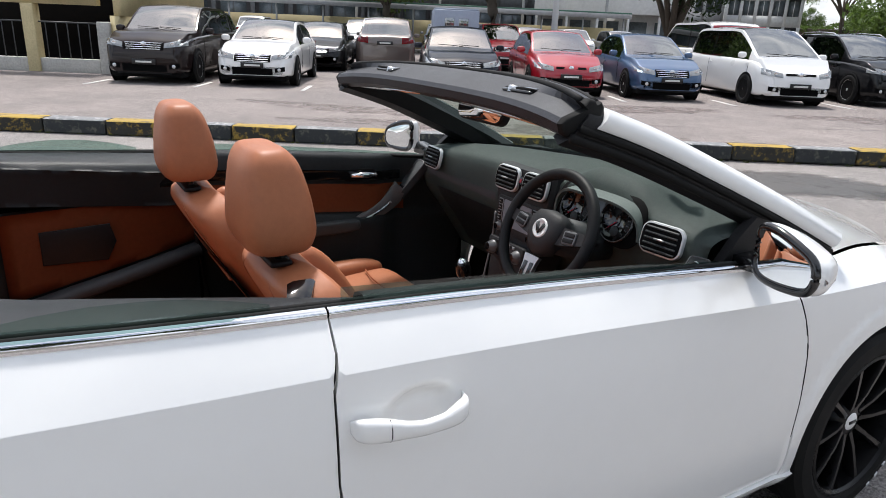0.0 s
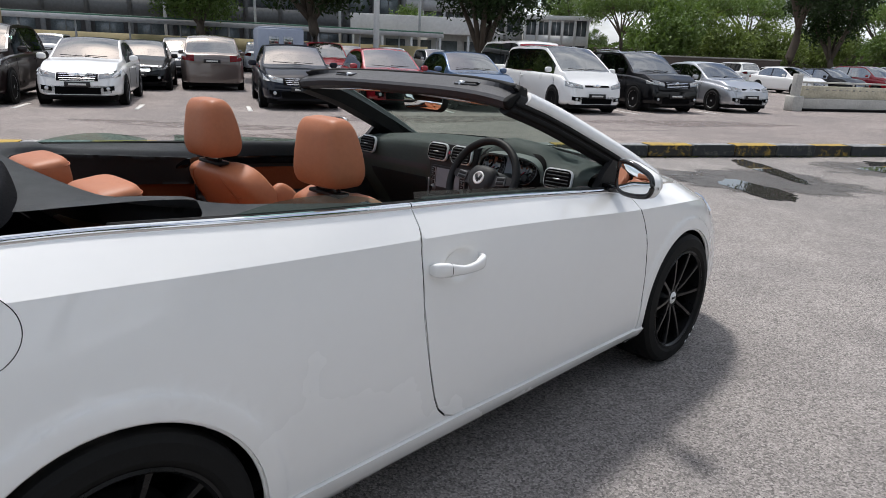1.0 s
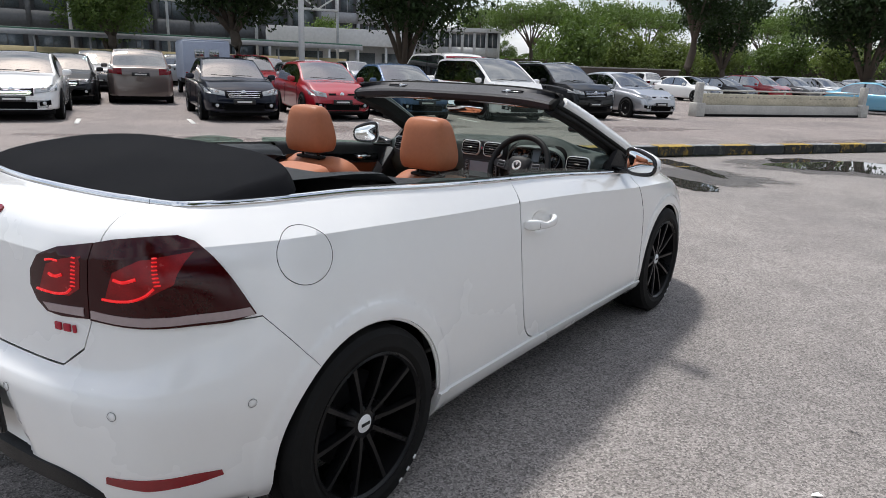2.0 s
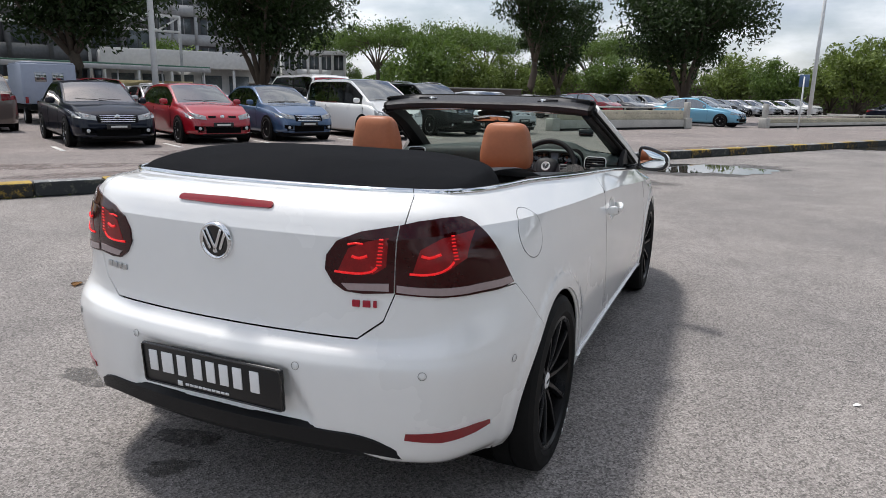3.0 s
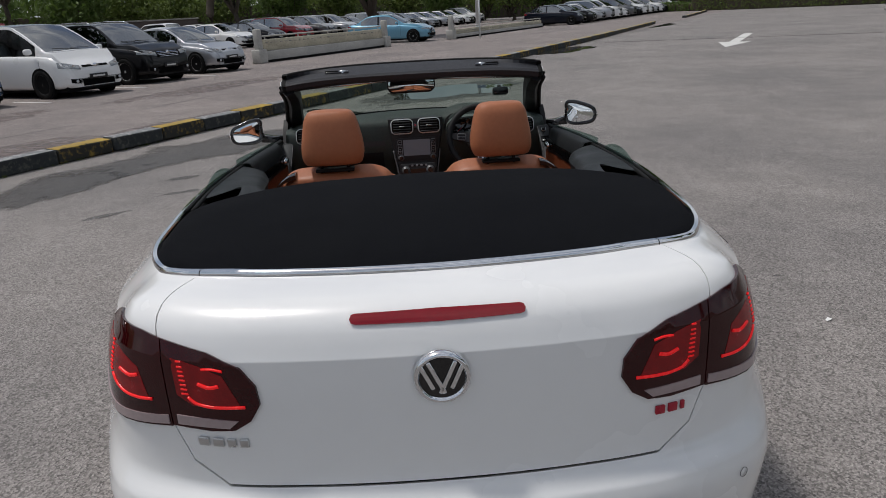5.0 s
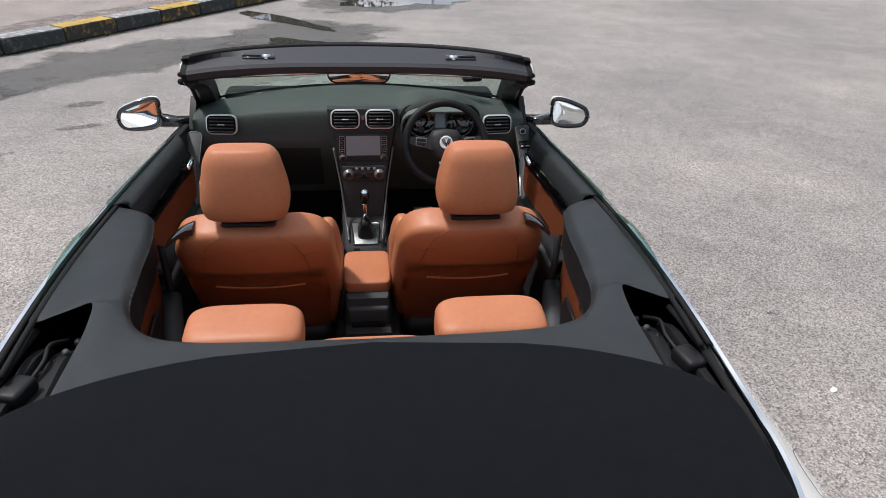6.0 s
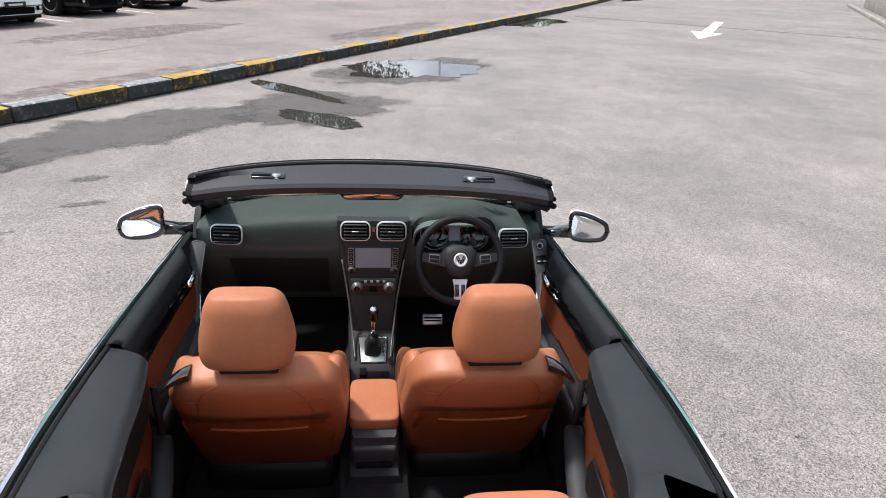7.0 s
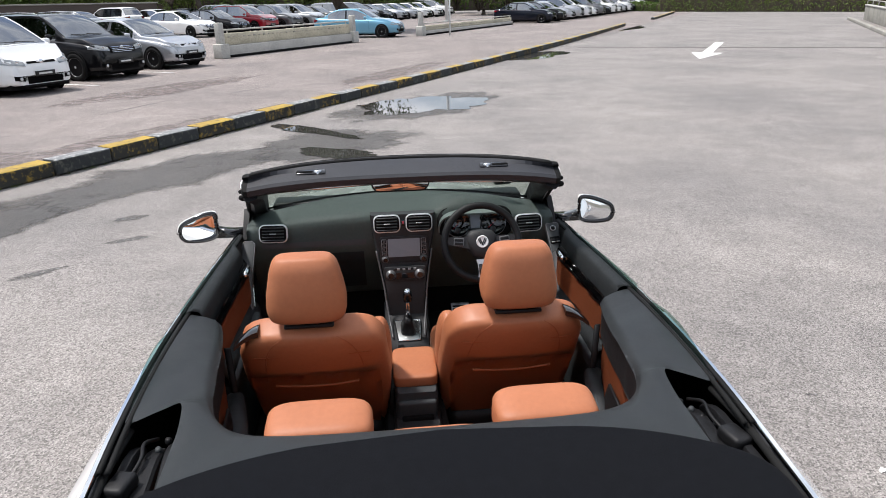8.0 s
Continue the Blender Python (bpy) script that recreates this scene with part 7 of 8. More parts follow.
def make_car(name, label, paintm, L, W, H, ws, roof0, roof1, rs, hood=0.72, cowl=0.98, tail=1.0, belt=0.93, category="car", group="",
             nose=0.62, r=0.32, wb=None, roofw=0.74, glassm=CARGLASS, grille="bars", rimm=None, dark_roof=False, rear_plate=False, detail=True, spokes=5, rails=False):
    """A car that faces +y on the ground. Places along y are from its middle: ws windscreen base, roof0 and roof1 the roof's ends, rs rear window base."""
    car = thing(name, label, category, group)
    hl, w2 = L / 2, W / 2
    wb = wb or 0.62 * L
    fa, ra = wb / 2 + 0.06, -wb / 2 + 0.06
    # the centre line's height along y, with straight glass between rounded joints
    mid_h = (cowl + hood) / 2 + 0.045
    line = [(-hl, tail - 0.30), (-hl + 0.02, tail - 0.14), (-hl + 0.08, tail - 0.03), (-hl + 0.18, tail), (rs, tail + 0.03), (rs + (roof1 - rs) * 0.15, tail + 0.03 + (H - 0.045 - tail - 0.03) * 0.17),
            (rs + (roof1 - rs) * 0.85, tail + 0.03 + (H - 0.045 - tail - 0.03) * 0.88), (roof1 + 0.08, H - 0.035), ((roof0 + roof1) / 2, H), (roof0 - 0.08, H - 0.022),
            (roof0 + (ws - roof0) * 0.12, H - 0.035 - (H - cowl - 0.05) * 0.12), (roof0 + (ws - roof0) * 0.88, H - 0.035 - (H - cowl - 0.05) * 0.88), (ws, cowl + 0.012), (ws + 0.10, cowl - 0.005),
            ((ws + hl) / 2, mid_h), (hl - 0.30, hood + 0.01), (hl - 0.14, hood - 0.055), (hl - 0.06, hood - 0.13), (hl - 0.02, nose - 0.02), (hl, nose - 0.16)]
    line.sort()
    ky, kz = np.array([q[0] for q in line]), np.array([q[1] for q in line])
    by_ = [-hl, -hl + 0.05, -hl + 0.18, rs, roof1, (roof0 + roof1) / 2, roof0, ws, (ws + hl) / 2, hl - 0.25, hl - 0.07, hl]
    bz_ = [belt - 0.22, belt - 0.07, belt, belt + 0.02, belt + 0.01, belt - 0.01, belt - 0.03, belt - 0.06, (belt + hood) / 2 - 0.07, hood - 0.09, hood - 0.18, nose - 0.20]
    bw_ = [0.80, 0.88, 0.94, 0.985, 1.0, 1.0, 1.0, 0.995, 0.975, 0.915, 0.82, 0.74]
    o_ = np.argsort(by_)
    by_, bz_, bw_ = (np.array(q)[o_] for q in (by_, bz_, bw_))
    top = lambda y: float(herm(ky, kz, y))
    bel = lambda y: float(herm(by_, bz_, y))
    wid = lambda y: float(herm(by_, bw_, y)) * w2
    zb = lambda y: 0.20 + 0.05 * (abs(y) / hl) ** 4
    mid_y = (roof0 + roof1) / 2
    cuts = [rs, roof1, roof0, ws, rs + 0.28, mid_y - 0.07, mid_y + 0.03, ws - 0.30]
    ys = sorted(set([round(float(q), 4) for q in cuts] + [round(float(q), 4) for q in np.linspace(-hl, hl, 46)] + [round(hl - q, 4) for q in (0.02, 0.05)] + [round(q - hl, 4) for q in (0.02, 0.06)]))

    def sect(y):
        w, b, t, z0 = wid(y), bel(y), top(y), zb(y)
        t = max(t, b + 0.01)
        up = min(1.0, (t - b) / (H - belt))                  # how much of a cabin stands here
        wr = w * (0.90 - (0.90 - roofw) * up)
        return [(w * 0.86, z0), (w * 0.968, z0 + 0.05), (w * 0.992, z0 + 0.20), (w, b * 0.70), (w * 0.990, b - 0.10), (w * 0.955, b - 0.014),
                (w * 0.915, b + 0.01), (wr + 0.012, t - 0.07 * up - 0.012), (wr - 0.05, t - 0.022 * up), (wr * 0.5, t + 0.012 * up), (0, t + 0.022 * up + 0.015 * (1 - up))]
    SUB = 3
    def fine(pts):
        """The section rounded off between its points."""
        out = []
        for k in range(len(pts) - 1):
            p0, p1, p2 = pts[max(k - 1, 0)], pts[k], pts[k + 1]
            p3 = pts[k + 2] if k + 2 < len(pts) else (-pts[k][0], pts[k][1])
            sharp = k in (5, 6)                               # the belt and the glass above it stay straight
            for q in range(SUB):
                f = q / SUB
                if sharp:
                    out.append((p1[0] + (p2[0] - p1[0]) * f, p1[1] + (p2[1] - p1[1]) * f))
                else:
                    out.append(tuple(p1[c] + 0.5 * f * (p2[c] - p0[c] + f * (2 * p0[c] - 5 * p1[c] + 4 * p2[c] - p3[c] + f * (3 * (p1[c] - p2[c]) + p3[c] - p0[c]))) for c in (0, 1)))
        return out + [pts[-1]]
    secs = [fine(sect(y)) for y in ys]
    n = len(secs[0])
    body, wins, allv = bmesh.new(), {}, {}
    def zone(j, ym, s):
        """Which panel a face belongs to: j is its place round the section."""
        if j >= 8 and roof0 < ym < ws:
            return "windscreen"
        if j >= 8 and rs < ym < roof1:
            return "rear_window"
        if j == 6 and mid_y - 0.07 < ym < mid_y + 0.03:
            return "door_pillar" + ("_r" if s > 0 else "_l")
        if j == 6 and rs + 0.28 < ym < ws - 0.30:
            return ("rear_side_window" if ym < mid_y else "front_side_window") + ("_r" if s > 0 else "_l")
        if dark_roof and j >= 8 and roof1 <= ym <= roof0:
            return "roof_panel"
        return "body"
    def vert(bm, key, i, j, s):
        k = (key, i, j, s)
        if k not in allv:
            x, z = secs[i][j]
            allv[k] = bm.verts.new((s * x, ys[i], z))
        return allv[k]
    arches = [(fa, r + 0.045), (ra, r + 0.045)]
    for s in (1, -1):
        for i in range(len(ys) - 1):
            ym = (ys[i] + ys[i + 1]) / 2
            for j in range(n - 1):
                key = zone(j // SUB, ym, s)
                bm = body if key == "body" else wins.setdefault(key, bmesh.new())
                q = [vert(bm, key, i, j, s), vert(bm, key, i + 1, j, s), vert(bm, key, i + 1, j + 1, s), vert(bm, key, i, j + 1, s)]
                bm.faces.new(q if s > 0 else q[::-1])
    for i in (0, len(ys) - 1):
        ring = [vert(body, "body", i, j, 1) for j in range(n)] + [vert(body, "body", i, j, -1) for j in range(n - 2, -1, -1)]
        body.faces.new(ring)
    bmesh.ops.remove_doubles(body, verts=body.verts, dist=1e-4)
    bmesh.ops.recalc_face_normals(body, faces=body.faces)
    part("body", body, paintm, car, flat=40)
    for key, bm in wins.items():
        bmesh.ops.remove_doubles(bm, verts=bm.verts, dist=1e-4)
        bmesh.ops.recalc_face_normals(bm, faces=bm.faces)
        nm = key[:-2] if key[-2:] in ("_r", "_l") else key
        part(nm, bm, GLOSSBLACK if nm in ("roof_panel", "door_pillar") else glassm, car)
    # underside, near-black discs that paint the wheel wells' shade, and wheels
    part("underbody", slab(-w2 * 0.84, w2 * 0.84, -hl * 0.93, hl * 0.93, 0.14, 0.34, 0.03), DARKGAP, car)
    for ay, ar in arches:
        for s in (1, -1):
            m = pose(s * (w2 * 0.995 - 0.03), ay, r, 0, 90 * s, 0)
            part("arch_shade", lathe([(0, 0.034), (ar - 0.02, 0.034), (ar, 0.036), (ar + 0.012, 0.02)], 28, m), DARKGAP, car)
    put_wheels(car, [(s * (w2 - 0.085), ay) for ay, _ in arches for s in (1, -1)], r, 0.20, rimm, spokes)
    # lamps, grille, bumper mouth, plate, mirrors
    def on_front(x, z, out=0.0):
        lo, hi = 0.0, hl
        for _ in range(24):
            md = (lo + hi) / 2
            w, t = wid(md), max(top(md), bel(md))
            inside = abs(x) < w * 0.99 and z < (bel(md) if abs(x) > w * 0.9 else t)
            lo, hi = (md, hi) if inside else (lo, md)
        return (x, lo + out, z)
    def on_rear(x, z, out=0.0):
        lo, hi = 0.0, hl
        for _ in range(24):
            md = (lo + hi) / 2
            w, t = wid(-md), max(top(-md), bel(-md))
            inside = abs(x) < w * 0.99 and z < (bel(-md) if abs(x) > w * 0.9 else t)
            lo, hi = (md, hi) if inside else (lo, md)
        return (x, -lo - out, z)
    def patch(nm, x0, x1, z0, z1, z2, z3, material, fn, out, lab="", nx=10, nz=4):
        """A skin patch: its lower edge runs z0 to z1, its upper edge z2 to z3."""
        def p(a, b):
            x = x0 + (x1 - x0) * a
            lo_, hi_ = z0 + (z1 - z0) * a, z2 + (z3 - z2) * a
            return fn(x, lo_ + (hi_ - lo_) * b, out)
        bm = surf(p, [k / nx for k in range(nx + 1)], [k / nz for k in range(nz + 1)])
        ext = thick(bm, 0.03)
        bmesh.ops.recalc_face_normals(ext, faces=ext.faces)
        return part(nm, ext, material, car, lab, flat=40)
    for s in (1, -1):
        hl_ = patch("headlight", s * w2 * 0.47, s * w2 * 0.93, nose - 0.03, nose + 0.03, nose + 0.07, nose + 0.17, LAMPWHITE, on_front, 0.012, "clear swept headlight")
        lx = on_front(s * w2 * 0.66, nose + 0.055, 0.020)
        part("reflector_bowl", lathe([(0, -0.004), (0.030, 0.0), (0.042, 0.008), (0.048, 0.004)], 16, Matrix.Translation(lx) @ pose(0, 0, 0, -90, 0, 0)), CHROME, hl_)
        patch("tail_light", s * w2 * 0.56, s * w2 * 0.95, tail - 0.24, tail - 0.20, tail - 0.04, tail - 0.06, LAMPRED, on_rear, 0.012, "red tail light")
        fg_ = patch("fog_recess", s * w2 * 0.56, s * w2 * 0.80, 0.33, 0.36, 0.42, 0.46, DARKGAP, on_front, 0.010)
        part("fog_light", lathe([(0, 0.006), (0.03, 0.005), (0.04, 0)], 14, Matrix.Translation(on_front(s * w2 * 0.67, 0.39, 0.022)) @ pose(0, 0, 0, -90, 0, 0)), LAMPWHITE, fg_)
        mx = wid(ws - 0.25)
        part("wing_mirror", cushion(0.20, 0.11, 0.14, 3, pose(s * (mx + 0.09), ws - 0.32, belt + 0.08)), paintm, car)
    if grille == "bars":
        gr = patch("grille", -w2 * 0.45, w2 * 0.45, nose - 0.075, nose - 0.075, nose + 0.09, nose + 0.09, DARKGAP, on_front, 0.010)
        for k in range(4):
            z = nose - 0.06 + 0.042 * k
            b = surf(lambda a, c: on_front(a * w2 * (0.38 + 0.015 * k), z + 0.012 * c, 0.020), [q / 6 for q in range(-6, 7)], [0, 1])
            part("grille_bar", thick(b, 0.012), CHROME, gr, "chrome grille bar")
    else:
        patch("grille", -w2 * 0.40, w2 * 0.40, nose + 0.02, nose + 0.02, nose + 0.07, nose + 0.07, DARKGAP, on_front, 0.010)
    patch("lower_intake", -w2 * 0.50, w2 * 0.50, 0.27, 0.27, 0.41, 0.43, DARKGAP, on_front, 0.010)
    patch("bumper_lip", -w2 * 0.62, w2 * 0.62, 0.215, 0.215, 0.255, 0.255, BLACKTRIM, on_front, 0.02)
    # what shows through the glass: the tub's edge, the dash, two seats
    ctub = part("cabin_tub", slab(-w2 * 0.86, w2 * 0.86, rs + 0.15, ws - 0.05, belt - 0.16, belt - 0.10, 0.02), DARKGAP, car)
    part("dash_top", slab(-w2 * 0.80, w2 * 0.80, ws - 0.55, ws - 0.10, belt - 0.10, belt - 0.01, 0.03), GREYTRIM, car, "dark dashboard top")
    for s in (1, -1):
        sx = s * w2 * 0.42
        part("front_seat", cushion(0.44, 0.16, 0.55, 4, pose(sx, roof0 - 0.62, belt + 0.05, 12, 0, 0), 14, 8), CARSEAT, car, "dark seat behind the glass")
        part("headrest", cushion(0.25, 0.10, 0.17, 3, pose(sx, roof0 - 0.70, belt + 0.38, 10, 0, 0), 12, 8), CARSEAT, car)
    part("rear_bench", cushion(w2 * 1.4, 0.16, 0.5, 6, pose(0, roof1 + 0.12, belt, 12, 0, 0), 18, 8), CARSEAT, car)
    part("badge", lathe([(0, 0.012), (0.045, 0.010), (0.055, 0)], 20, Matrix.Translation(on_front(0, nose + 0.045, 0.022)) @ pose(0, 0, 0, -90, 0, 0)), CHROME, car, "round chrome emblem")
    plate = lambda fn, z, sgn: (Matrix.Translation(fn(0, z, 0.030)) @ pose(0, 0, 0, 0, 0, 0 if sgn > 0 else 180))
    for fn, z, sgn in ((on_front, 0.475, 1), (on_rear, tail - 0.22, -1)):
        m = plate(fn, z, sgn)
        pl = part("number_plate", box(0.50, 0.02, 0.115, m, 0.006), PLATEBLACK, car, "black number plate")
        part("plate_bar", box(0.34, 0.006, 0.040, m @ pose(0, 0.011, 0), 0.003), PLATEWHITE, pl, "white bar on the plate")
    if rails:
        for s in (1, -1):
            rx_ = s * (w2 * roofw - 0.07)
            part("roof_rail", tube([(rx_, roof0 - 0.15, H - 0.03), (rx_, roof0 - 0.35, H + 0.035), (rx_, (roof0 + roof1) / 2, H + 0.055), (rx_, roof1 + 0.35, H + 0.035), (rx_, roof1 + 0.15, H - 0.03)], 0.016, 8), SATIN, car, "silver roof rail")
    # pale lining of the roof and the window pillars
    part("head_lining", slab(-w2 * roofw * 0.86, w2 * roofw * 0.86, roof1 + 0.05, roof0 - 0.05, H - 0.10, H - 0.075, 0.01), CARSEAT, car)
    if detail:
        for s in (1, -1):                                    # door seams and handles
            for yy in ((roof0 + roof1) / 2, ws - 0.15):
                rows = [(s * (wid(yy) * (0.985 if z > bel(yy) - 0.15 else 0.997) + 0.003), yy, z) for z in np.linspace(0.36, bel(yy) - 0.06, 6)]
                part("door_seam", tube(rows, 0.004, 5), DARKGAP, car)
            for yy in ((roof0 + roof1) / 2 + 0.10, rs + 0.50):
                part("door_handle", box(0.03, 0.16, 0.025, pose(s * (wid(yy) + 0.012), yy, bel(yy) - 0.13), 0.01), paintm, car)
        for k in (-1, 1):
            part("wiper", tube([(k * 0.25 - 0.2, ws - 0.02, cowl + 0.055), (k * 0.25 + 0.28, ws - 0.05, cowl + 0.075)], 0.008, 5), BLACKTRIM, car)
    return car


HEAD = -118.0                                                 # the bays' bearing
def park(car, px, py, L, heading=HEAD):
    """Set a car with its front at (px, py)."""
    d = Vector((-math.sin(radians(heading)), math.cos(radians(heading)), 0))
    car.matrix_world = Matrix.Translation(Vector((px, py, 0.012)) - d * (L / 2)) @ pose(0, 0, 0, 0, 0, heading)
    return car

SEDAN = dict(ws=0.95, roof0=0.15, roof1=-1.05, rs=-1.75)
row = "cars parked nose out along the far lane"
park(make_car("suv", "dark brown SUV with a chrome barred grille", PAINTS["brown"], 4.69, 1.88, 1.69, 1.15, 0.35, -1.75, -2.15, hood=0.98, cowl=1.12, tail=1.12, belt=1.06, nose=0.80, r=0.36, group=row, roofw=0.77), -14.6, 1.4, 4.69)
park(make_car("sedan", "white saloon with a dark roof and chrome grille", PAINTS["white"], 4.59, 1.77, 1.45, hood=0.78, nose=0.62, group=row, dark_roof=True, **SEDAN), -13.7, 3.5, 4.59)
park(make_car("sedan", "dark navy saloon with a wide chrome grille", PAINTS["navy"], 4.87, 1.85, 1.47, hood=0.80, nose=0.64, group=row, **SEDAN), -11.3, 7.55, 4.87)
park(make_car("hatchback", "bright red hatchback with a black smiling intake", PAINTS["red"], 4.46, 1.755, 1.47, 1.05, 0.20, -1.25, -1.95, hood=0.78, nose=0.62, grille="slot", group=row), -10.4, 9.9, 4.46)
park(make_car("sedan", "metallic blue saloon with a chrome grille", PAINTS["blue"], 4.54, 1.76, 1.48, hood=0.78, nose=0.62, group=row, **SEDAN), -9.3, 12.0, 4.54)
park(make_car("minivan", "white people carrier with a dark roof", PAINTS["white"], 4.80, 1.80, 1.73, 1.72, 0.62, -1.85, -2.30, hood=0.86, cowl=1.08, tail=1.12, belt=1.03, nose=0.68, r=0.34, grille="slot", group=row, rimm=WHEELBLACK, dark_roof=True, roofw=0.78), -7.6, 14.3, 4.80)
park(make_car("suv", "black SUV with roof rails", PAINTS["black"], 4.60, 1.84, 1.68, 1.15, 0.35, -1.75, -2.10, hood=0.96, cowl=1.10, tail=1.12, belt=1.05, nose=0.78, r=0.36, group=row, roofw=0.77, rails=True), -6.8, 17.3, 4.60)
park(make_car("sedan", "silver compact saloon with a slim grille", PAINTS["silver"], 4.41, 1.70, 1.475, hood=0.80, nose=0.66, grille="slot", group=row, **SEDAN), -5.7, 20.1, 4.41)
row2 = "cars parked in the second row"
park(make_car("suv", "bronze crossover seen from behind", PAINTS["bronze"], 4.82, 1.88, 1.68, 1.15, 0.30, -1.60, -2.15, hood=0.95, cowl=1.1, tail=1.13, belt=1.05, nose=0.78, r=0.37, group=row2, roofw=0.75), -22.4, 11.2, 4.82, HEAD + 180)

# ---- far rows of cars, walls, posts ----
protos = []
for k, (c, kind_) in enumerate([("white", 0), ("black", 0), ("silver", 0), ("grey", 2), ("white", 2), ("navy", 0), ("silver", 2), ("red", 2)]):
    g = "rows of parked cars far across the car park"
    if kind_ == 0:
        p = make_car("sedan", {"white": "white saloon in a far row", "black": "black saloon in a far row", "silver": "silver saloon in a far row", "navy": "dark blue saloon in a far row"}[c],
                     PAINTS[c], 4.5, 1.75, 1.46, group=g, hood=0.78, detail=False, **SEDAN)
    else:
        p = make_car("suv", {"grey": "grey SUV in a far row", "white": "white SUV in a far row", "silver": "silver SUV in a far row", "red": "red SUV in a far row"}[c],
                     PAINTS[c], 4.55, 1.82, 1.66, 1.15, 0.35, -1.70, -2.05, hood=0.95, cowl=1.1, tail=1.1, belt=1.04, nose=0.77, r=0.35, group=g, detail=False)
    protos.append(p)
used = set()
rf = random.Random(9)
def far_car(px, py, heading, k=None):
    k = rf.randrange(len(protos)) if k is None else k
    m = Matrix.Translation((px, py, 0.0125)) @ pose(0, 0, 0, 0, 0, heading)
    if k not in used:
        used.add(k)
        protos[k].matrix_world = m
        return protos[k]
    return copy_thing(protos[k], m)
# second row, back to back with the first and beyond
BACK = Vector((-0.883, 0.469, 0))
for px, py, k, turn in ((-18.6, 6.8, 1, 0), (-26.0, 11.6, 3, 0), (-21.0, 3.2, 3, 0), (-25.0, 7.6, 1, 0), (-19.0, 14.2, 7, 0), (-16.8, 14.9, 2, 0), (-30.0, 15.0, 5, 180), (-30.5, 9.6, 1, 0), (-26.5, 4.2, 0, 0), (-31.0, 20.0, 0, 180), (-27.5, 24.0, 2, 0), (-14.0, 26.0, 2, 0)):
    q = Vector((px, py, 0)) + BACK * 2.25
    far_car(q.x, q.y, HEAD + turn, k)
for r_ in range(2):
    for i in range(9):
        q = road(-16 + 2.7 * i, 34 + 11 * r_)
        if rf.random() < 0.8:
            far_car(q.x, q.y, HEAD + 180 * rf.randrange(2))
# rows along the far right of the view, noses to the lane
for i in range(16):
    q = road(44 + 2.75 * i, 9.5)
    far_car(q.x, q.y, HEAD, [5, 1, 2, 6, 4, 0, 3, 1, 4, 0, 2, 4, 1, 6, 0, 4][i])
for i in range(14):
    q = road(24 + 3.0 * i, 24 + 0.2 * i)
    far_car(q.x, q.y, HEAD, None)
for i in range(12):
    q = road(26 + 3.4 * i, 36)
    far_car(q.x, q.y, HEAD + 180, None)
# the pale blue saloon at the wall's end
park(make_car("sedan", "pale metallic blue saloon parked beside a low wall", PAINTS["sky"], 4.6, 1.78, 1.46, hood=0.78, nose=0.62, **SEDAN), 1.5, 35.0, 4.6, HEAD + 10)

WALLCREAM = mat("wall_cream", (0.46, 0.42, 0.32), 0.85, var=0.4, scale=1.6, bump=0.4, bscale=40)
# low ramp wall with rail, between bollards
def ramp_wall(u0, u1, v0, h, label):
    wall = thing("ramp_wall", label, "wall", m=ROADM)
    L_ = u1 - u0
    part("upper_wall", box(L_, 0.22, h * 0.5, pose((u0 + u1) / 2, v0 + 0.04, h * 0.75), 0.02), WALLCREAM, wall, "weathered cream upper wall")
    part("stained_ledge", box(L_, 0.09, 0.008, pose((u0 + u1) / 2, v0 - 0.115, h * 0.5 + 0.016)), CONCRETE_DARK, wall)
    part("dark_foot", box(L_, 0.02, 0.09, pose((u0 + u1) / 2, v0 - 0.175, 0.06)), RUBBER, wall, "black strip along the foot")
    rs_ = random.Random(int(u0))
    for k in range(int(L_ / 0.28)):
        part("drip_stain", box(rs_.uniform(0.08, 0.2), 0.006, rs_.uniform(0.015, 0.05), pose(u0 + 0.2 + 0.28 * k, v0 - 0.071, h * 0.985 - 0.11)), CONCRETE_DARK, wall)
    part("lower_wall", box(L_, 0.34, h * 0.5, pose((u0 + u1) / 2, v0, h * 0.25 + 0.012), 0.02), CONCRETE, wall)
    part("rail", tube([(u0, v0, h + 0.12), (u1, v0, h + 0.12)], 0.03, 8), CONCRETE, wall, "grey pipe rail")
    for k in range(5):
        x = u0 + 0.2 + (L_ - 0.4) * k / 4
        part("rail_post", tube([(x, v0, h - 0.02), (x, v0, h + 0.12)], 0.025, 6), CONCRETE, wall)
    return wall
ramp_wall(12.6, 20.9, 10.4, 0.85, "low concrete ramp wall with a dark foot and a pipe rail")
ramp_wall(27.0, 41.0, 9.6, 0.5, "far low concrete wall with a pipe rail")
def bollard(u_, v_, label="white square concrete bollard with a slim cap"):
    b = thing("bollard", label, "bollard", "bollards at the ramp walls", m=Matrix.Translation(road(u_, v_, 0.012)) @ pose(0, 0, 0, 0, 0, 90 - ROAD))
    part("base", box(0.42, 0.42, 0.5, pose(0, 0, 0.25), 0.03), CONCRETE, b)
    part("post", box(0.24, 0.24, 0.75, pose(0, 0, 0.85), 0.03), CONCRETE, b)
    return b
for q in ((12.3, 10.3), (21.1, 10.3), (26.6, 9.5)):
    bollard(*q)
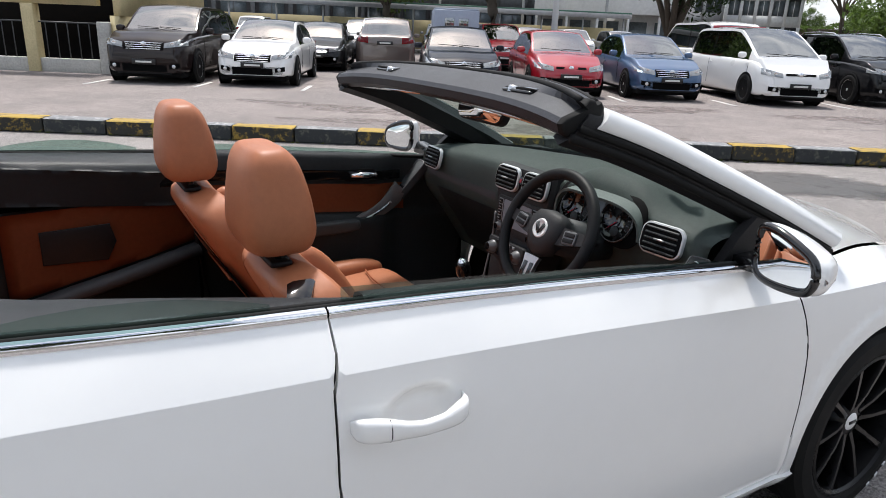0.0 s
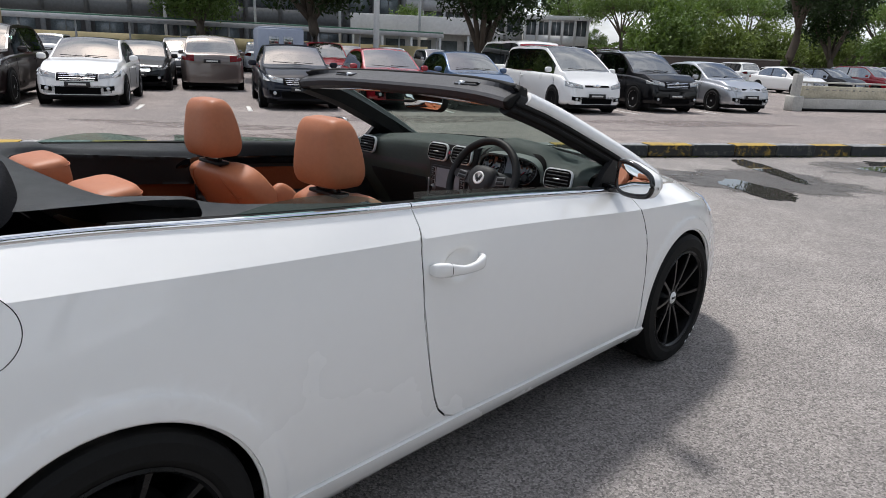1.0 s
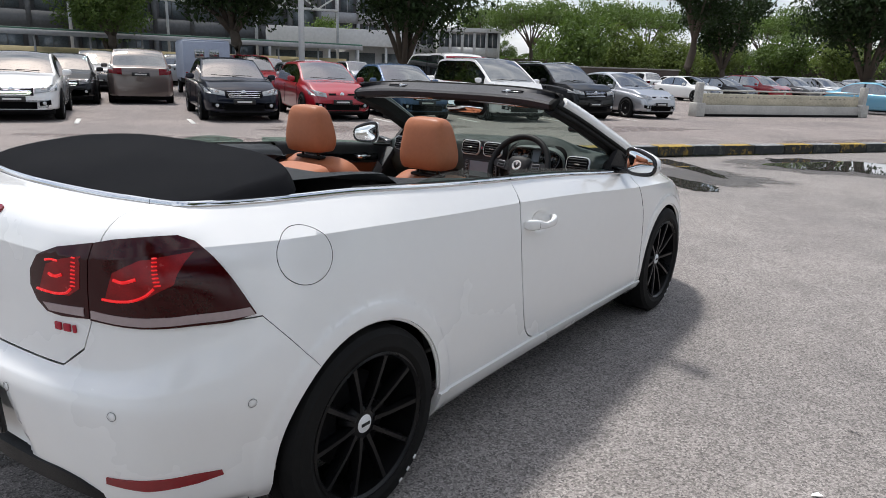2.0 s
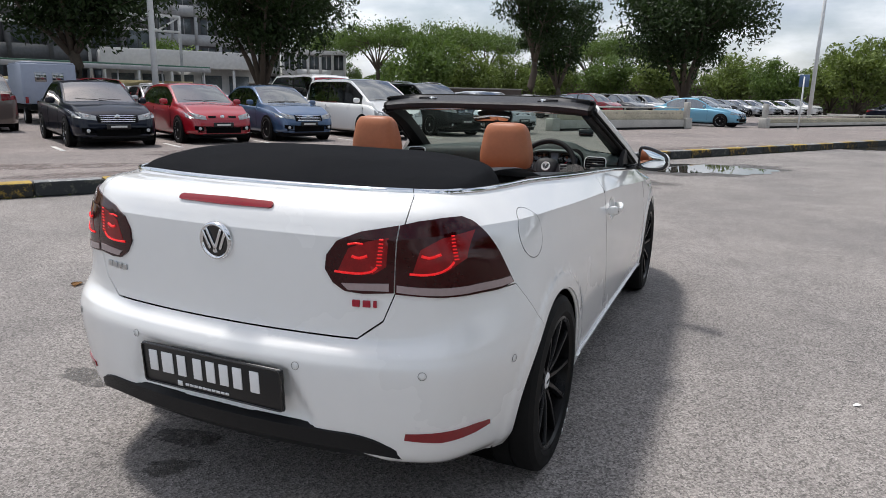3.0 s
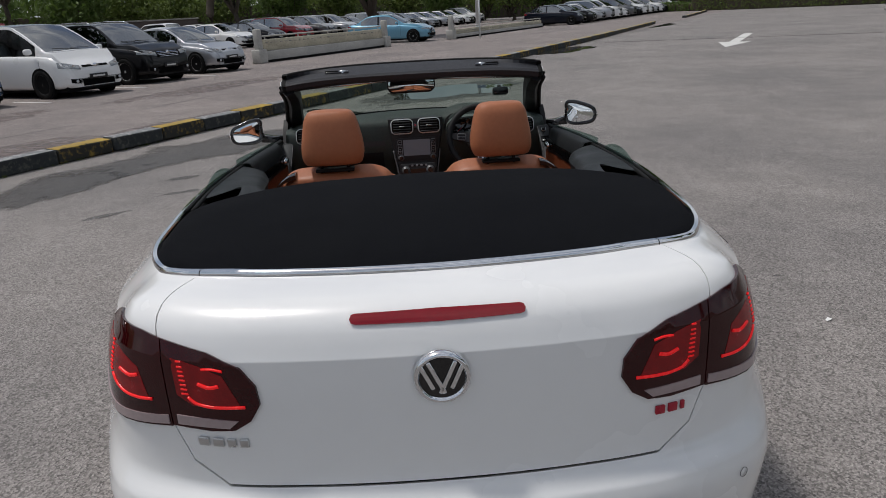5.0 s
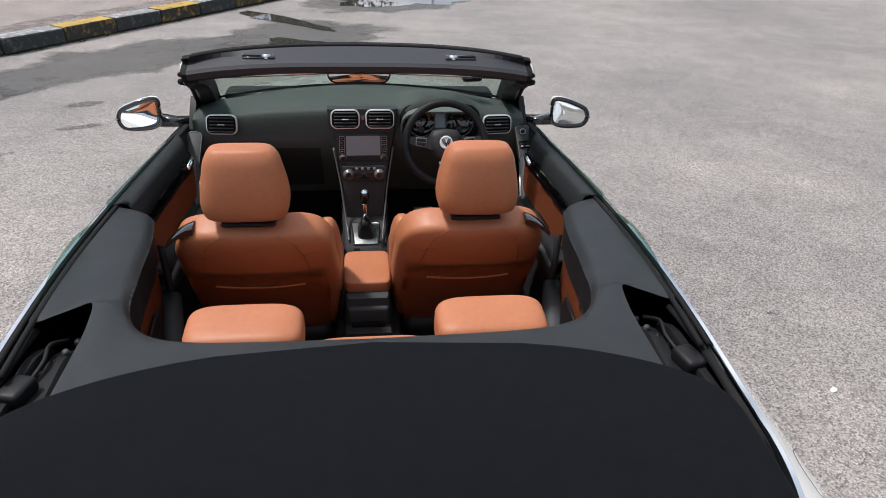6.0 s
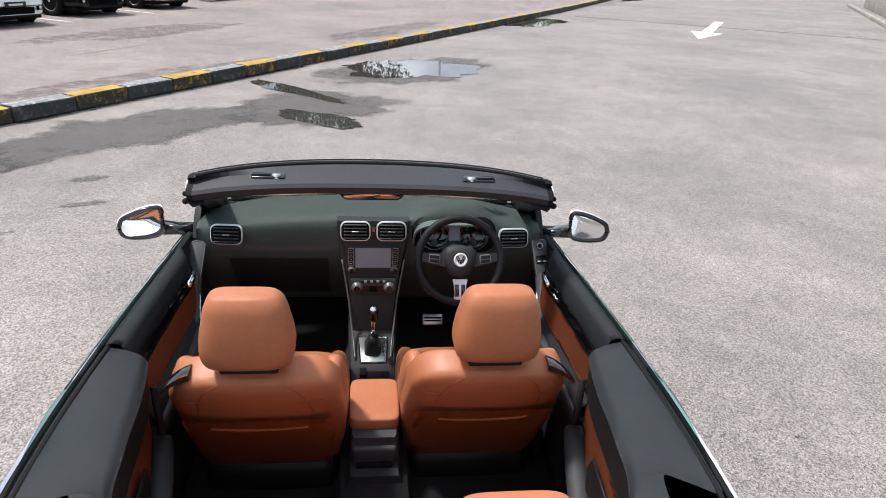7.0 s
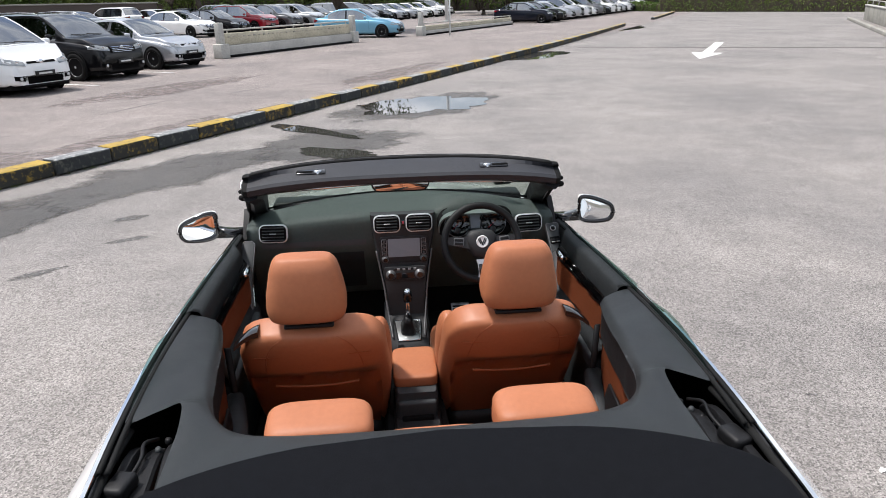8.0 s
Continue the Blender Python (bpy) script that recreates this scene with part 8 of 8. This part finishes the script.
# parapet on the open side
par = thing("parapet", "long weathered concrete parapet at the edge of the car park", "parapet", kind="structure", m=ROADM)
for k in range(12):
    part("parapet_panel", box(5.96, 0.2, 0.9, pose(-20 + 6 * k, -13.1, 0.45), 0.02), CONCRETE_DARK, par)
part("coping", box(72, 0.3, 0.08, pose(13, -13.1, 0.94), 0.02), CONCRETE, par)

part("kerb_strip", box(72, 0.25, 0.16, pose(13, -12.15, 0.08), 0.02), CONCRETE_DARK, par, "dirty low kerb")
part("pipe_rail", tube([(-23, -13.1, 1.25), (49, -13.1, 1.25)], 0.03, 8), CONCRETE, par, "grey pipe rail")
for k in range(25):
    part("rail_post", tube([(-23 + 3 * k, -13.1, 0.95), (-23 + 3 * k, -13.1, 1.25)], 0.025, 6), CONCRETE, par)

# kiosk wall with a gate at the start of the row
CREAM = mat("cream_paint", (0.50, 0.42, 0.24), 0.75, var=0.2, scale=2, bump=0.2, bscale=50)
KG = pose(-18.2, -0.3, 0.0, 0, 0, 59)                         # x runs along its front
ki = thing("stair_block", "cream painted stair block with a dark gated opening", "building", m=KG)
part("front_wall", slab(-5.0, -2.0, 0, 0.25, 0, 3.4), CREAM, ki)
part("lower_wall", slab(-2.0, 1.25, 0, 0.22, 0.0, 0.34, 0.01), CONCRETE, ki, "pale concrete plinth")
part("lintel", slab(-2.0, 1.3, 0, 0.25, 1.62, 3.4), CREAM, ki)
part("pillar", slab(-0.52, -0.22, -0.06, 0.24, 0, 1.62, 0.02), CREAM, ki)
part("corner_post", slab(1.3, 1.62, -0.1, 0.25, 0, 1.25, 0.03), CONCRETE, ki, "white concrete corner post")
part("side_wall", slab(1.62, 1.84, 0.0, 6.0, 0, 1.4), CREAM, ki)
part("stair_slope", loft([[(1.70, y, z) for y, z in ((0.05, 1.4), (6, 1.4), (6, 4.6), (0.05, 2.0))], [(1.9, y, z) for y, z in ((0.05, 1.4), (6, 1.4), (6, 4.6), (0.05, 2.0))]]), CREAM, ki)
part("inner_wall", slab(-5, 1.6, 2.6, 2.8, 0, 3.4), DARKGAP, ki)
for k in range(12):
    x = -1.95 + 0.27 * k
    part("gate_bar", tube([(x, 0.12, 0.34), (x, 0.12, 1.2)], 0.014, 5), GREYTRIM, ki)
part("gate_rail", tube([(-2, 0.12, 1.2), (1.3, 0.12, 1.2)], 0.02, 5), GREYTRIM, ki)

# grey box truck and the red and white van behind the row
def truck():
    t = thing("box_truck", "pale grey box truck with two small rear windows", "truck")
    gm_ = mat("truck_grey", (0.30, 0.34, 0.42), 0.5, var=0.08)
    part("cargo_box", box(2.1, 4.2, 1.75, pose(0, 0, 1.75), 0.04), gm_, t)
    part("roof", box(2.02, 4.1, 0.08, pose(0, 0, 2.66), 0.03), gm_, t)
    for s in (-1, 1):
        part("rear_window", box(0.44, 0.03, 0.40, pose(0.33 * s, -2.11, 2.05), 0.02), CARGLASS, t)
        part("tail_light", box(0.12, 0.04, 0.28, pose(0.92 * s, -2.11, 1.05), 0.02), LAMPRED, t)
    part("cab", cushion(1.95, 1.7, 1.6, 6, pose(0, 2.9, 1.35)), gm_, t)
    part("chassis", box(1.7, 5.6, 0.25, pose(0, 0.5, 0.72), 0.03), DARKGAP, t)
    put_wheels(t, [(0.85, 2.9), (-0.85, 2.9), (0.85, -1.2), (-0.85, -1.2)], 0.36, 0.22)
    return t
tr = truck()
tr.matrix_world = Matrix.Translation((-22.8, 14.3, 0.012)) @ pose(0, 0, 0, 0, 0, HEAD + 180) @ Matrix.Diagonal((0.82, 0.82, 0.80, 1))
RWHITE = PAINTS["white"]
vn = make_car("van", "white van with a red stripe at the back", RWHITE, 4.9, 1.82, 1.95, 1.95, 1.0, -2.10, -2.38, hood=0.98, cowl=1.15, tail=1.15, belt=1.12, nose=0.75, r=0.34, roofw=0.86)
park(vn, -17.0, 21.0, 4.9, HEAD + 180)
part("rear_stripe", box(1.7, 0.04, 0.8, pose(0, -2.40, 1.45), 0.02), PAINTS["red"], vn, "red stripe round the rear window")

# lamp posts
POSTM = mat("post_paint", (0.62, 0.64, 0.64), 0.5, var=0.1)
def lamp_post(x, y, h, r=0.11):
    p = thing("street_lamp", "tall white steel lamp post", "lamp post", "lamp posts in the car park", m=pose(x, y, 0))
    part("pole", tube([(0, 0, 0), (0, 0, h * 0.5), (0, 0, h)], [r, r * 0.85, r * 0.6], 12), POSTM, p)
    part("base_plate", box(0.4, 0.4, 0.03, pose(0, 0, 0.02), 0.01), POSTM, p)
    part("lamp_head", box(0.9, 0.3, 0.14, pose(0.4, 0, h), 0.05), POSTM, p)
bear = lambda b, dist, x0=0.9, y0=-3.7: (x0 + dist * math.sin(radians(b)), y0 + dist * math.cos(radians(b)))
lamp_post(*bear(-45.2, 31), 11, 0.14)
lamp_post(*bear(5.1, 62), 13, 0.16)

# ---- trees ----
BARK = mat("bark", (0.085, 0.068, 0.052), 0.95, var=0.4, scale=3, bump=0.8, bscale=25)
def leafmat(name, col):
    m = mat(name, col, 0.55, var=0.25, scale=0.5, rand=0.5, island=True, spec=0.3)
    n, l = m.node_tree.nodes, m.node_tree.links
    tr_ = n.new("ShaderNodeBsdfTranslucent")
    tr_.inputs["Color"].default_value = (col[0] * 1.5, col[1] * 1.6, col[2], 1)
    mx = n.new("ShaderNodeMixShader")
    mx.inputs["Fac"].default_value = 0.25
    l.new(n["Principled BSDF"].outputs["BSDF"], mx.inputs[1])
    l.new(tr_.outputs["BSDF"], mx.inputs[2])
    l.new(mx.outputs["Shader"], n["Material Output"].inputs["Surface"])
    return m
LEAVES = [leafmat("leaves_dark", (0.020, 0.038, 0.011)), leafmat("leaves_mid", (0.086, 0.132, 0.034)), leafmat("leaves_light", (0.125, 0.165, 0.046))]

def tree_mesh(seed, h, spread, trunk, leaf, n_leaf, crown0=0.35, flat_top=False):
    """Meshes of a tapered trunk with limbs, and of a crown of leaf cards in uneven clumps."""
    r = random.Random(seed)
    wood, tips = [], []
    bend = [Vector((r.uniform(-0.25, 0.25), r.uniform(-0.25, 0.25), 0)) for _ in range(5)]
    tp = [Vector((0, 0, -0.1))] + [Vector((0, 0, h * crown0 * (k + 1) / 4)) + bend[k] * (k + 1) * 0.3 for k in range(4)]
    wood.append(tube(tp, [trunk * (1.25 - 0.12 * k) for k in range(5)], 10))
    fork = tp[-1]
    limbs = r.randint(6, 8)
    for k in range(limbs):
        a = 2 * math.pi * (k + r.uniform(-0.3, 0.3)) / limbs
        rise = r.uniform(0.45, 1.0) if not flat_top else r.uniform(0.75, 1.0)
        out = spread * r.uniform(0.5, 0.95) * (1.1 - 0.5 * rise if not flat_top else 0.9)
        end = fork + Vector((math.cos(a) * out, math.sin(a) * out, (h - fork.z) * 0.88 * rise))
        midp = fork.lerp(end, 0.5) + Vector((r.uniform(-0.3, 0.3), r.uniform(-0.3, 0.3), -0.05 * h if not flat_top else 0.02 * h))
        wood.append(tube([fork - Vector((0, 0, 0.3)), fork.lerp(midp, 0.5), midp, end], [trunk * 0.55, trunk * 0.42, trunk * 0.28, trunk * 0.06], 6))
        tips += [end, midp.lerp(end, 0.5)] + ([midp] if not flat_top else [])
        for _ in range(3):
            e2 = midp.lerp(end, r.uniform(0.2, 0.8)) + Vector((r.gauss(0, 1), r.gauss(0, 1), r.uniform(-0.2, 0.7))).normalized() * spread * r.uniform(0.25, 0.5)
            wood.append(tube([midp.lerp(end, 0.3), (midp + e2) / 2 + Vector((0, 0, 0.2)), e2], [trunk * 0.18, trunk * 0.12, trunk * 0.03], 4))
            tips.append(e2)
    if not flat_top:
        tips.append(fork + Vector((0, 0, (h - fork.z) * 0.95)))
    verts, faces = [], []
    per = n_leaf // len(tips)
    for t in tips:
        size = spread * r.uniform(0.20, 0.38)
        for _ in range(per):
            g = Vector((r.gauss(0, 1), r.gauss(0, 1), r.gauss(0, 0.75 if not flat_top else 0.4)))
            p = t + g.normalized() * size * (r.random() ** 0.45)
            q = Euler((r.uniform(-1.2, 1.2), r.uniform(-1.2, 1.2), r.uniform(0, 6.3))).to_matrix()
            s = leaf * r.uniform(0.6, 1.35)
            b = len(verts)
            for c in ((-s, 0, 0), (-0.2 * s, 0.45 * s, 0.12 * s), (s, 0, 0), (0.1 * s, -0.45 * s, 0.10 * s)):
                verts.append(p + q @ Vector(c))
            faces.append((b, b + 1, b + 2, b + 3))
    wm = bpy.data.meshes.new("trunk")
    w = join(*wood)
    for f in w.faces:
        f.smooth = True
    w.to_mesh(wm)
    w.free()
    wm.materials.append(BARK)
    cm = bpy.data.meshes.new("crown")
    cm.from_pydata(verts, [], faces)
    return wm, cm

TREEKINDS = {}
def tree(kind_, x, y, rot, s, label, leafset):
    wm, cm = TREEKINDS[kind_]
    t = thing("tree", label, "tree", "trees round the car park", m=Matrix.Translation((x, y, 0)) @ pose(0, 0, 0, 0, 0, rot) @ Matrix.Diagonal((s, s, s, 1)))
    a = new("trunk", wm)
    a.parent = t
    c = cm if not len(cm.materials) or cm.materials[0] is leafset else cm.copy()
    if not len(c.materials):
        c.materials.append(leafset)
    c.materials[0] = leafset
    b = new("crown", c)
    b.parent = t
    return t
TREEKINDS["near_round"] = tree_mesh(1, 11, 4.9, 0.30, 0.135, 25000, 0.28)
TREEKINDS["near_tall"] = tree_mesh(2, 13, 4.3, 0.30, 0.135, 18000, 0.34)
TREEKINDS["near_low"] = tree_mesh(8, 11, 4.9, 0.32, 0.135, 26000, 0.15)
TREEKINDS["round"] = tree_mesh(5, 11, 4.6, 0.30, 0.18, 10000, 0.20)
TREEKINDS["tall"] = tree_mesh(6, 13, 4.0, 0.30, 0.18, 9000, 0.18)
TREEKINDS["rain"] = tree_mesh(3, 13, 7.5, 0.36, 0.22, 8000, 0.45, True)
TREEKINDS["bush"] = tree_mesh(4, 5, 3.2, 0.14, 0.16, 6000, 0.12)
dark, midg, light = LEAVES
full = "broad leafy tree with a dense dark green crown"
tree("near_low", *bear(-37.6, 37), 0, 0.95, full, dark)
tree("near_round", *bear(-50.5, 34), 120, 0.95, full, dark)
tree("near_tall", *bear(-15.6, 52), 30, 0.95, full, dark)
tree("near_low", *bear(-3.2, 46), 210, 1.0, full, dark)
tree("near_round", *bear(-60, 44), 80, 0.9, full, midg)
tree("tall", *bear(-13.5, 70), 100, 1.0, full, dark)
rainl = "wide umbrella-shaped rain tree in the distance"
for k, (b, dd, s) in enumerate([(-28.5, 88, 0.76), (-23.0, 86, 0.74), (-19.5, 100, 0.8), (-8.5, 96, 0.72), (-11.5, 104, 0.75), (-32.5, 100, 0.76)]):
    tree("rain", *bear(b, dd), 57 * k, s, rainl, midg)
bushl = "bushy light green tree in the distance"
for k, (b, dd, s) in enumerate([(-25.0, 66, 1.35), (-21.5, 72, 1.2), (8.2, 80, 1.45), (10.3, 86, 1.2), (6.0, 92, 1.3), (-0.5, 84, 1.25), (2.5, 80, 1.1), (-5.5, 80, 1.2), (12.0, 95, 1.3), (-9.8, 84, 1.25), (-14.5, 88, 1.3), (-18.0, 84, 1.2)]):
    tree("bush", *bear(b, dd), 71 * k, s * 0.98, bushl, light if k % 3 else midg)
for k, (b, dd, s) in enumerate([(11.5, 116, 0.8), (14.0, 114, 0.72), (16.3, 110, 1.1), (18.5, 106, 1.5), (21.0, 104, 1.55), (23.5, 98, 1.6), (27.0, 94, 1.6), (31.0, 90, 1.5), (36.0, 88, 1.6), (9.0, 118, 0.8)]):
    tree("round", *bear(b, dd), 83 * k, s, "leafy tree at the far end of the lane", midg if k % 2 else dark)
for k in range(16):
    tree("tall" if k % 2 else "round", *bear(-34 + 3.0 * k, 118 + 7 * (k % 3)), 49 * k, 0.58 + 0.04 * (k % 4), "tree in the wooded edge beyond the car park", midg if k % 3 else dark)
for k in range(10):
    tree("bush" if k % 2 else "round", *bear(-94 + 5.5 * k, 62 + 9 * (k % 3)), 49 * k, 0.85 if k % 2 == 0 else 1.0, "tree between the buildings across the car park", dark if k % 3 else midg)

for k in range(6):                                            # unseen, added beyond the parapet to darken the car's flank and mirrors
    q = road(-6 + 7.5 * k, -21 - 2.5 * (k % 3))
    tree("near_round" if k % 2 else "near_tall", q.x, q.y, 61 * k, 0.85 + 0.05 * (k % 3), "unseen tree beyond the parapet, added to darken the car's flank and mirrors", dark if k % 3 else midg)

def hedge(name, x0, y0, x1, y1, h, w, n, label, leafset=midg):
    r = random.Random(name)
    verts, faces = [], []
    a, b = Vector((x0, y0, 0)), Vector((x1, y1, 0))
    t = (b - a).normalized()
    nrm = Vector((-t.y, t.x, 0))
    L_ = (b - a).length
    for _ in range(n):
        u_ = r.uniform(0, L_)
        top_ = h * (0.85 + 0.22 * noise.noise(Vector((u_ * 0.35, x0, 0))))
        side = r.choice((0, 0, 1))
        p = a + t * u_ + (nrm * r.uniform(-w / 2, w / 2) + Vector((0, 0, top_ + r.uniform(-0.15, 0.1))) if side else nrm * (w / 2) * r.choice((-1, 1)) + Vector((0, 0, r.uniform(0.05, top_))))
        q = Euler((r.uniform(-1.5, 1.5), r.uniform(-1.5, 1.5), r.uniform(0, 6.3))).to_matrix()
        s = r.uniform(0.07, 0.16) * (1 if h < 3.5 else 2.2)
        k = len(verts)
        for c in ((-s, 0, 0), (0, 0.5 * s, 0.1 * s), (s, 0, 0), (0, -0.5 * s, 0.1 * s)):
            verts.append(p + q @ Vector(c))
        faces.append((k, k + 1, k + 2, k + 3))
    me = bpy.data.meshes.new("leaves")
    me.from_pydata(verts, [], faces)
    me.materials.append(leafset)
    hd = thing("hedge", label, "hedge", kind="stuff")
    o = new("leaves", me)
    o.parent = hd
    core = slab(0, L_, -w / 2 + 0.15, w / 2 - 0.15, 0, h * 0.8, 0.1)
    core.transform(Matrix.Translation(a) @ pose(0, 0, 0, 0, 0, math.degrees(math.atan2(t.y, t.x))))
    part("stems", core, BARK, hd)
hx0, hy0 = bear(22, 84)
hx1, hy1 = bear(40, 76)
hedge("hedge right", hx0, hy0, hx1, hy1, 3.0, 2.5, 9000, "clipped green hedge at the car park's end", light)
h2 = bear(16, 96)
hedge("hedge end", h2[0], h2[1], hx0, hy0, 1.0, 1.6, 3500, "low green hedge across the end of the lane", midg)

b0, b1, b2 = bear(-36, 116), bear(12, 112), bear(26, 92)
hedge("far wood a", *b0, *b1, 4.2, 3.0, 12000, "dense green undergrowth beneath the far trees", midg)
hedge("far wood b", *b1, *b2, 4.0, 3.0, 6000, "dense dark undergrowth at the wooded slope", dark)

# ---- buildings beyond the lot ----
BGREY = mat("building_grey", (0.34, 0.345, 0.35), 0.8, var=0.2, scale=0.3)
BWHITE = mat("building_white", (0.58, 0.58, 0.57), 0.75, var=0.15, scale=0.3)
BDARK = mat("building_dark", (0.085, 0.085, 0.09), 0.7, var=0.3, scale=0.5)
GREENROOF = mat("green_roof", (0.05, 0.13, 0.09), 0.6, var=0.2, scale=1)
BGLASS = mat("building_glass", (0.12, 0.14, 0.15), 0.1, var=0.4, scale=0.6, coat=0.3)
def block(name, label, m, L_, D, floors, fh, wallm, z0=0.0, bay=3.0):
    b = thing(name, label, "building", m=m)
    part("wall", slab(-L_ / 2, L_ / 2, 0.4, D, 0, z0 + floors * fh), BDARK, b)
    n = int(L_ / bay)
    part("roof", slab(-L_ / 2 - 0.4, L_ / 2 + 0.4, -0.3, D, z0 + floors * fh, z0 + floors * fh + 0.5, 0.02), wallm, b)
    for f in range(floors):
        part("floor_band", slab(-L_ / 2, L_ / 2, 0.0, 0.5, z0 + f * fh, z0 + f * fh + fh * 0.38), wallm, b)
        for k in range(n + 1):
            x = -L_ / 2 + k * L_ / n
            part("column", slab(x - 0.18, x + 0.18, -0.08, 0.45, z0 + f * fh, z0 + (f + 1) * fh), wallm, b)
        for k in range(n):
            x = -L_ / 2 + (k + 0.5) * L_ / n
            wnd = part("window", slab(x - bay * 0.34, x + bay * 0.34, 0.36, 0.42, z0 + f * fh + fh * 0.42, z0 + f * fh + fh * 0.92), BGLASS, b)
            part("mullion", slab(x - 0.04, x + 0.04, 0.30, 0.40, z0 + f * fh + fh * 0.40, z0 + f * fh + fh * 0.94), wallm, wnd)
    return b
def facing(b, dd, turn=0):
    x, y = bear(b, dd, 1.5, -2.0)
    return pose(x, y, 0, 0, 0, -b + turn)
BOLD = mat("building_weathered", (0.105, 0.107, 0.108), 0.85, var=0.3, scale=0.3)
block("office_building", "dark weathered office block with window bands", facing(-66, 62, 8), 46, 14, 4, 3.4, BOLD)
block("office_building", "grey office block with pale window frames", facing(-44.5, 86, 4), 13, 14, 5, 3.2, BGREY, bay=2.2)
block("low_building", "white two-storey building behind the trees", facing(-34.6, 92, 0), 8, 10, 2, 3.1, BWHITE, bay=1.6)
block("low_building", "pale two-storey building behind the trees", facing(-40.0, 98, 0), 9, 10, 2, 3.4, BWHITE, bay=2.2)
# low white pavilion with a deep fascia, its front set back in the shade
pv = thing("pavilion", "low white pavilion with a deep flat fascia", "building", m=facing(-45.5, 58, 6))
part("fascia", slab(-5.5, 6.5, -1.2, 8, 3.0, 4.3, 0.03), BWHITE, pv, "white fascia")
part("canopy", slab(-8.5, -5.5, -2.4, 4, 2.75, 2.95, 0.02), BDARK, pv, "dark slatted canopy")
part("wall", slab(-5.2, 6.2, 0.6, 7.8, 0, 3.0), BWHITE, pv)
for k in range(5):
    part("window", slab(-4.8 + 2.2 * k, -3.2 + 2.2 * k, 0.52, 0.62, 0.7, 2.5), BGLASS, pv)
for k in range(6):
    part("column", slab(-5.4 + 2.35 * k, -5.2 + 2.35 * k, -1.0, -0.8, 0, 3.0), BWHITE, pv)
# dark boundary wall across the back of the lot
bw0 = facing(-31.0, 56, 8)
bwl = thing("boundary_wall", "long dark brown boundary wall across the lot", "wall", m=bw0)
part("wall_panel", slab(-9, 14, 0, 0.25, 0, 1.9, 0.02), mat("brown_wall", (0.075, 0.058, 0.050), 0.85, var=0.3, scale=1), bwl)
part("wall_coping", slab(-9.1, 14.1, -0.05, 0.3, 1.9, 2.0, 0.02), CONCRETE_DARK, bwl)

# covered walkway with green roof
wk = thing("covered_walkway", "long covered walkway with a green roof on thin posts", "walkway", m=facing(-62, 47, 6))
part("roof", slab(-22, 16, -1.3, 1.3, 2.7, 2.9, 0.03), GREENROOF, wk)
part("fascia", slab(-22, 16, -1.36, -1.3, 2.5, 2.8), BGREY, wk)
for k in range(14):
    part("post", tube([(-21.5 + 2.85 * k, -1.1, 0), (-21.5 + 2.85 * k, -1.1, 2.7)], 0.06, 6), BGREY, wk)
part("planter", slab(-22, 16, 1.6, 2.2, 0, 1.9), CREAM, wk, "cream painted low wall")
# open steel truss of a loading canopy
tg = thing("steel_canopy", "white steel canopy with a zigzag truss", "canopy", m=facing(-55, 52, 4))
part("top_beam", slab(-9, 9, -0.12, 0.12, 6.3, 6.5), BWHITE, tg)
part("bottom_beam", slab(-9, 9, -0.12, 0.12, 5.3, 5.45), BWHITE, tg)
for k in range(12):
    part("brace", tube([(-9 + 1.5 * k, 0, 5.4 if k % 2 else 6.4), (-7.5 + 1.5 * k, 0, 6.4 if k % 2 else 5.4)], 0.06, 5), BWHITE, tg)
for x in (-9, -3, 3, 9):
    part("column", slab(x - 0.09, x + 0.09, -0.09, 0.09, 0, 6.5), BGREY, tg)
# sign on a post by the far wall
sg = thing("sign_post", "small blue sign on a grey post", "sign", m=Matrix.Translation(road(27.5, 8.2, 0)))
part("post", tube([(0, 0, 0), (0, 0, 2.6)], 0.04, 6), POSTM, sg)
part("sign_panel", box(0.5, 0.03, 0.6, pose(0, 0, 2.4, 0, 0, -30), 0.01), PAINTS["blue"], sg)
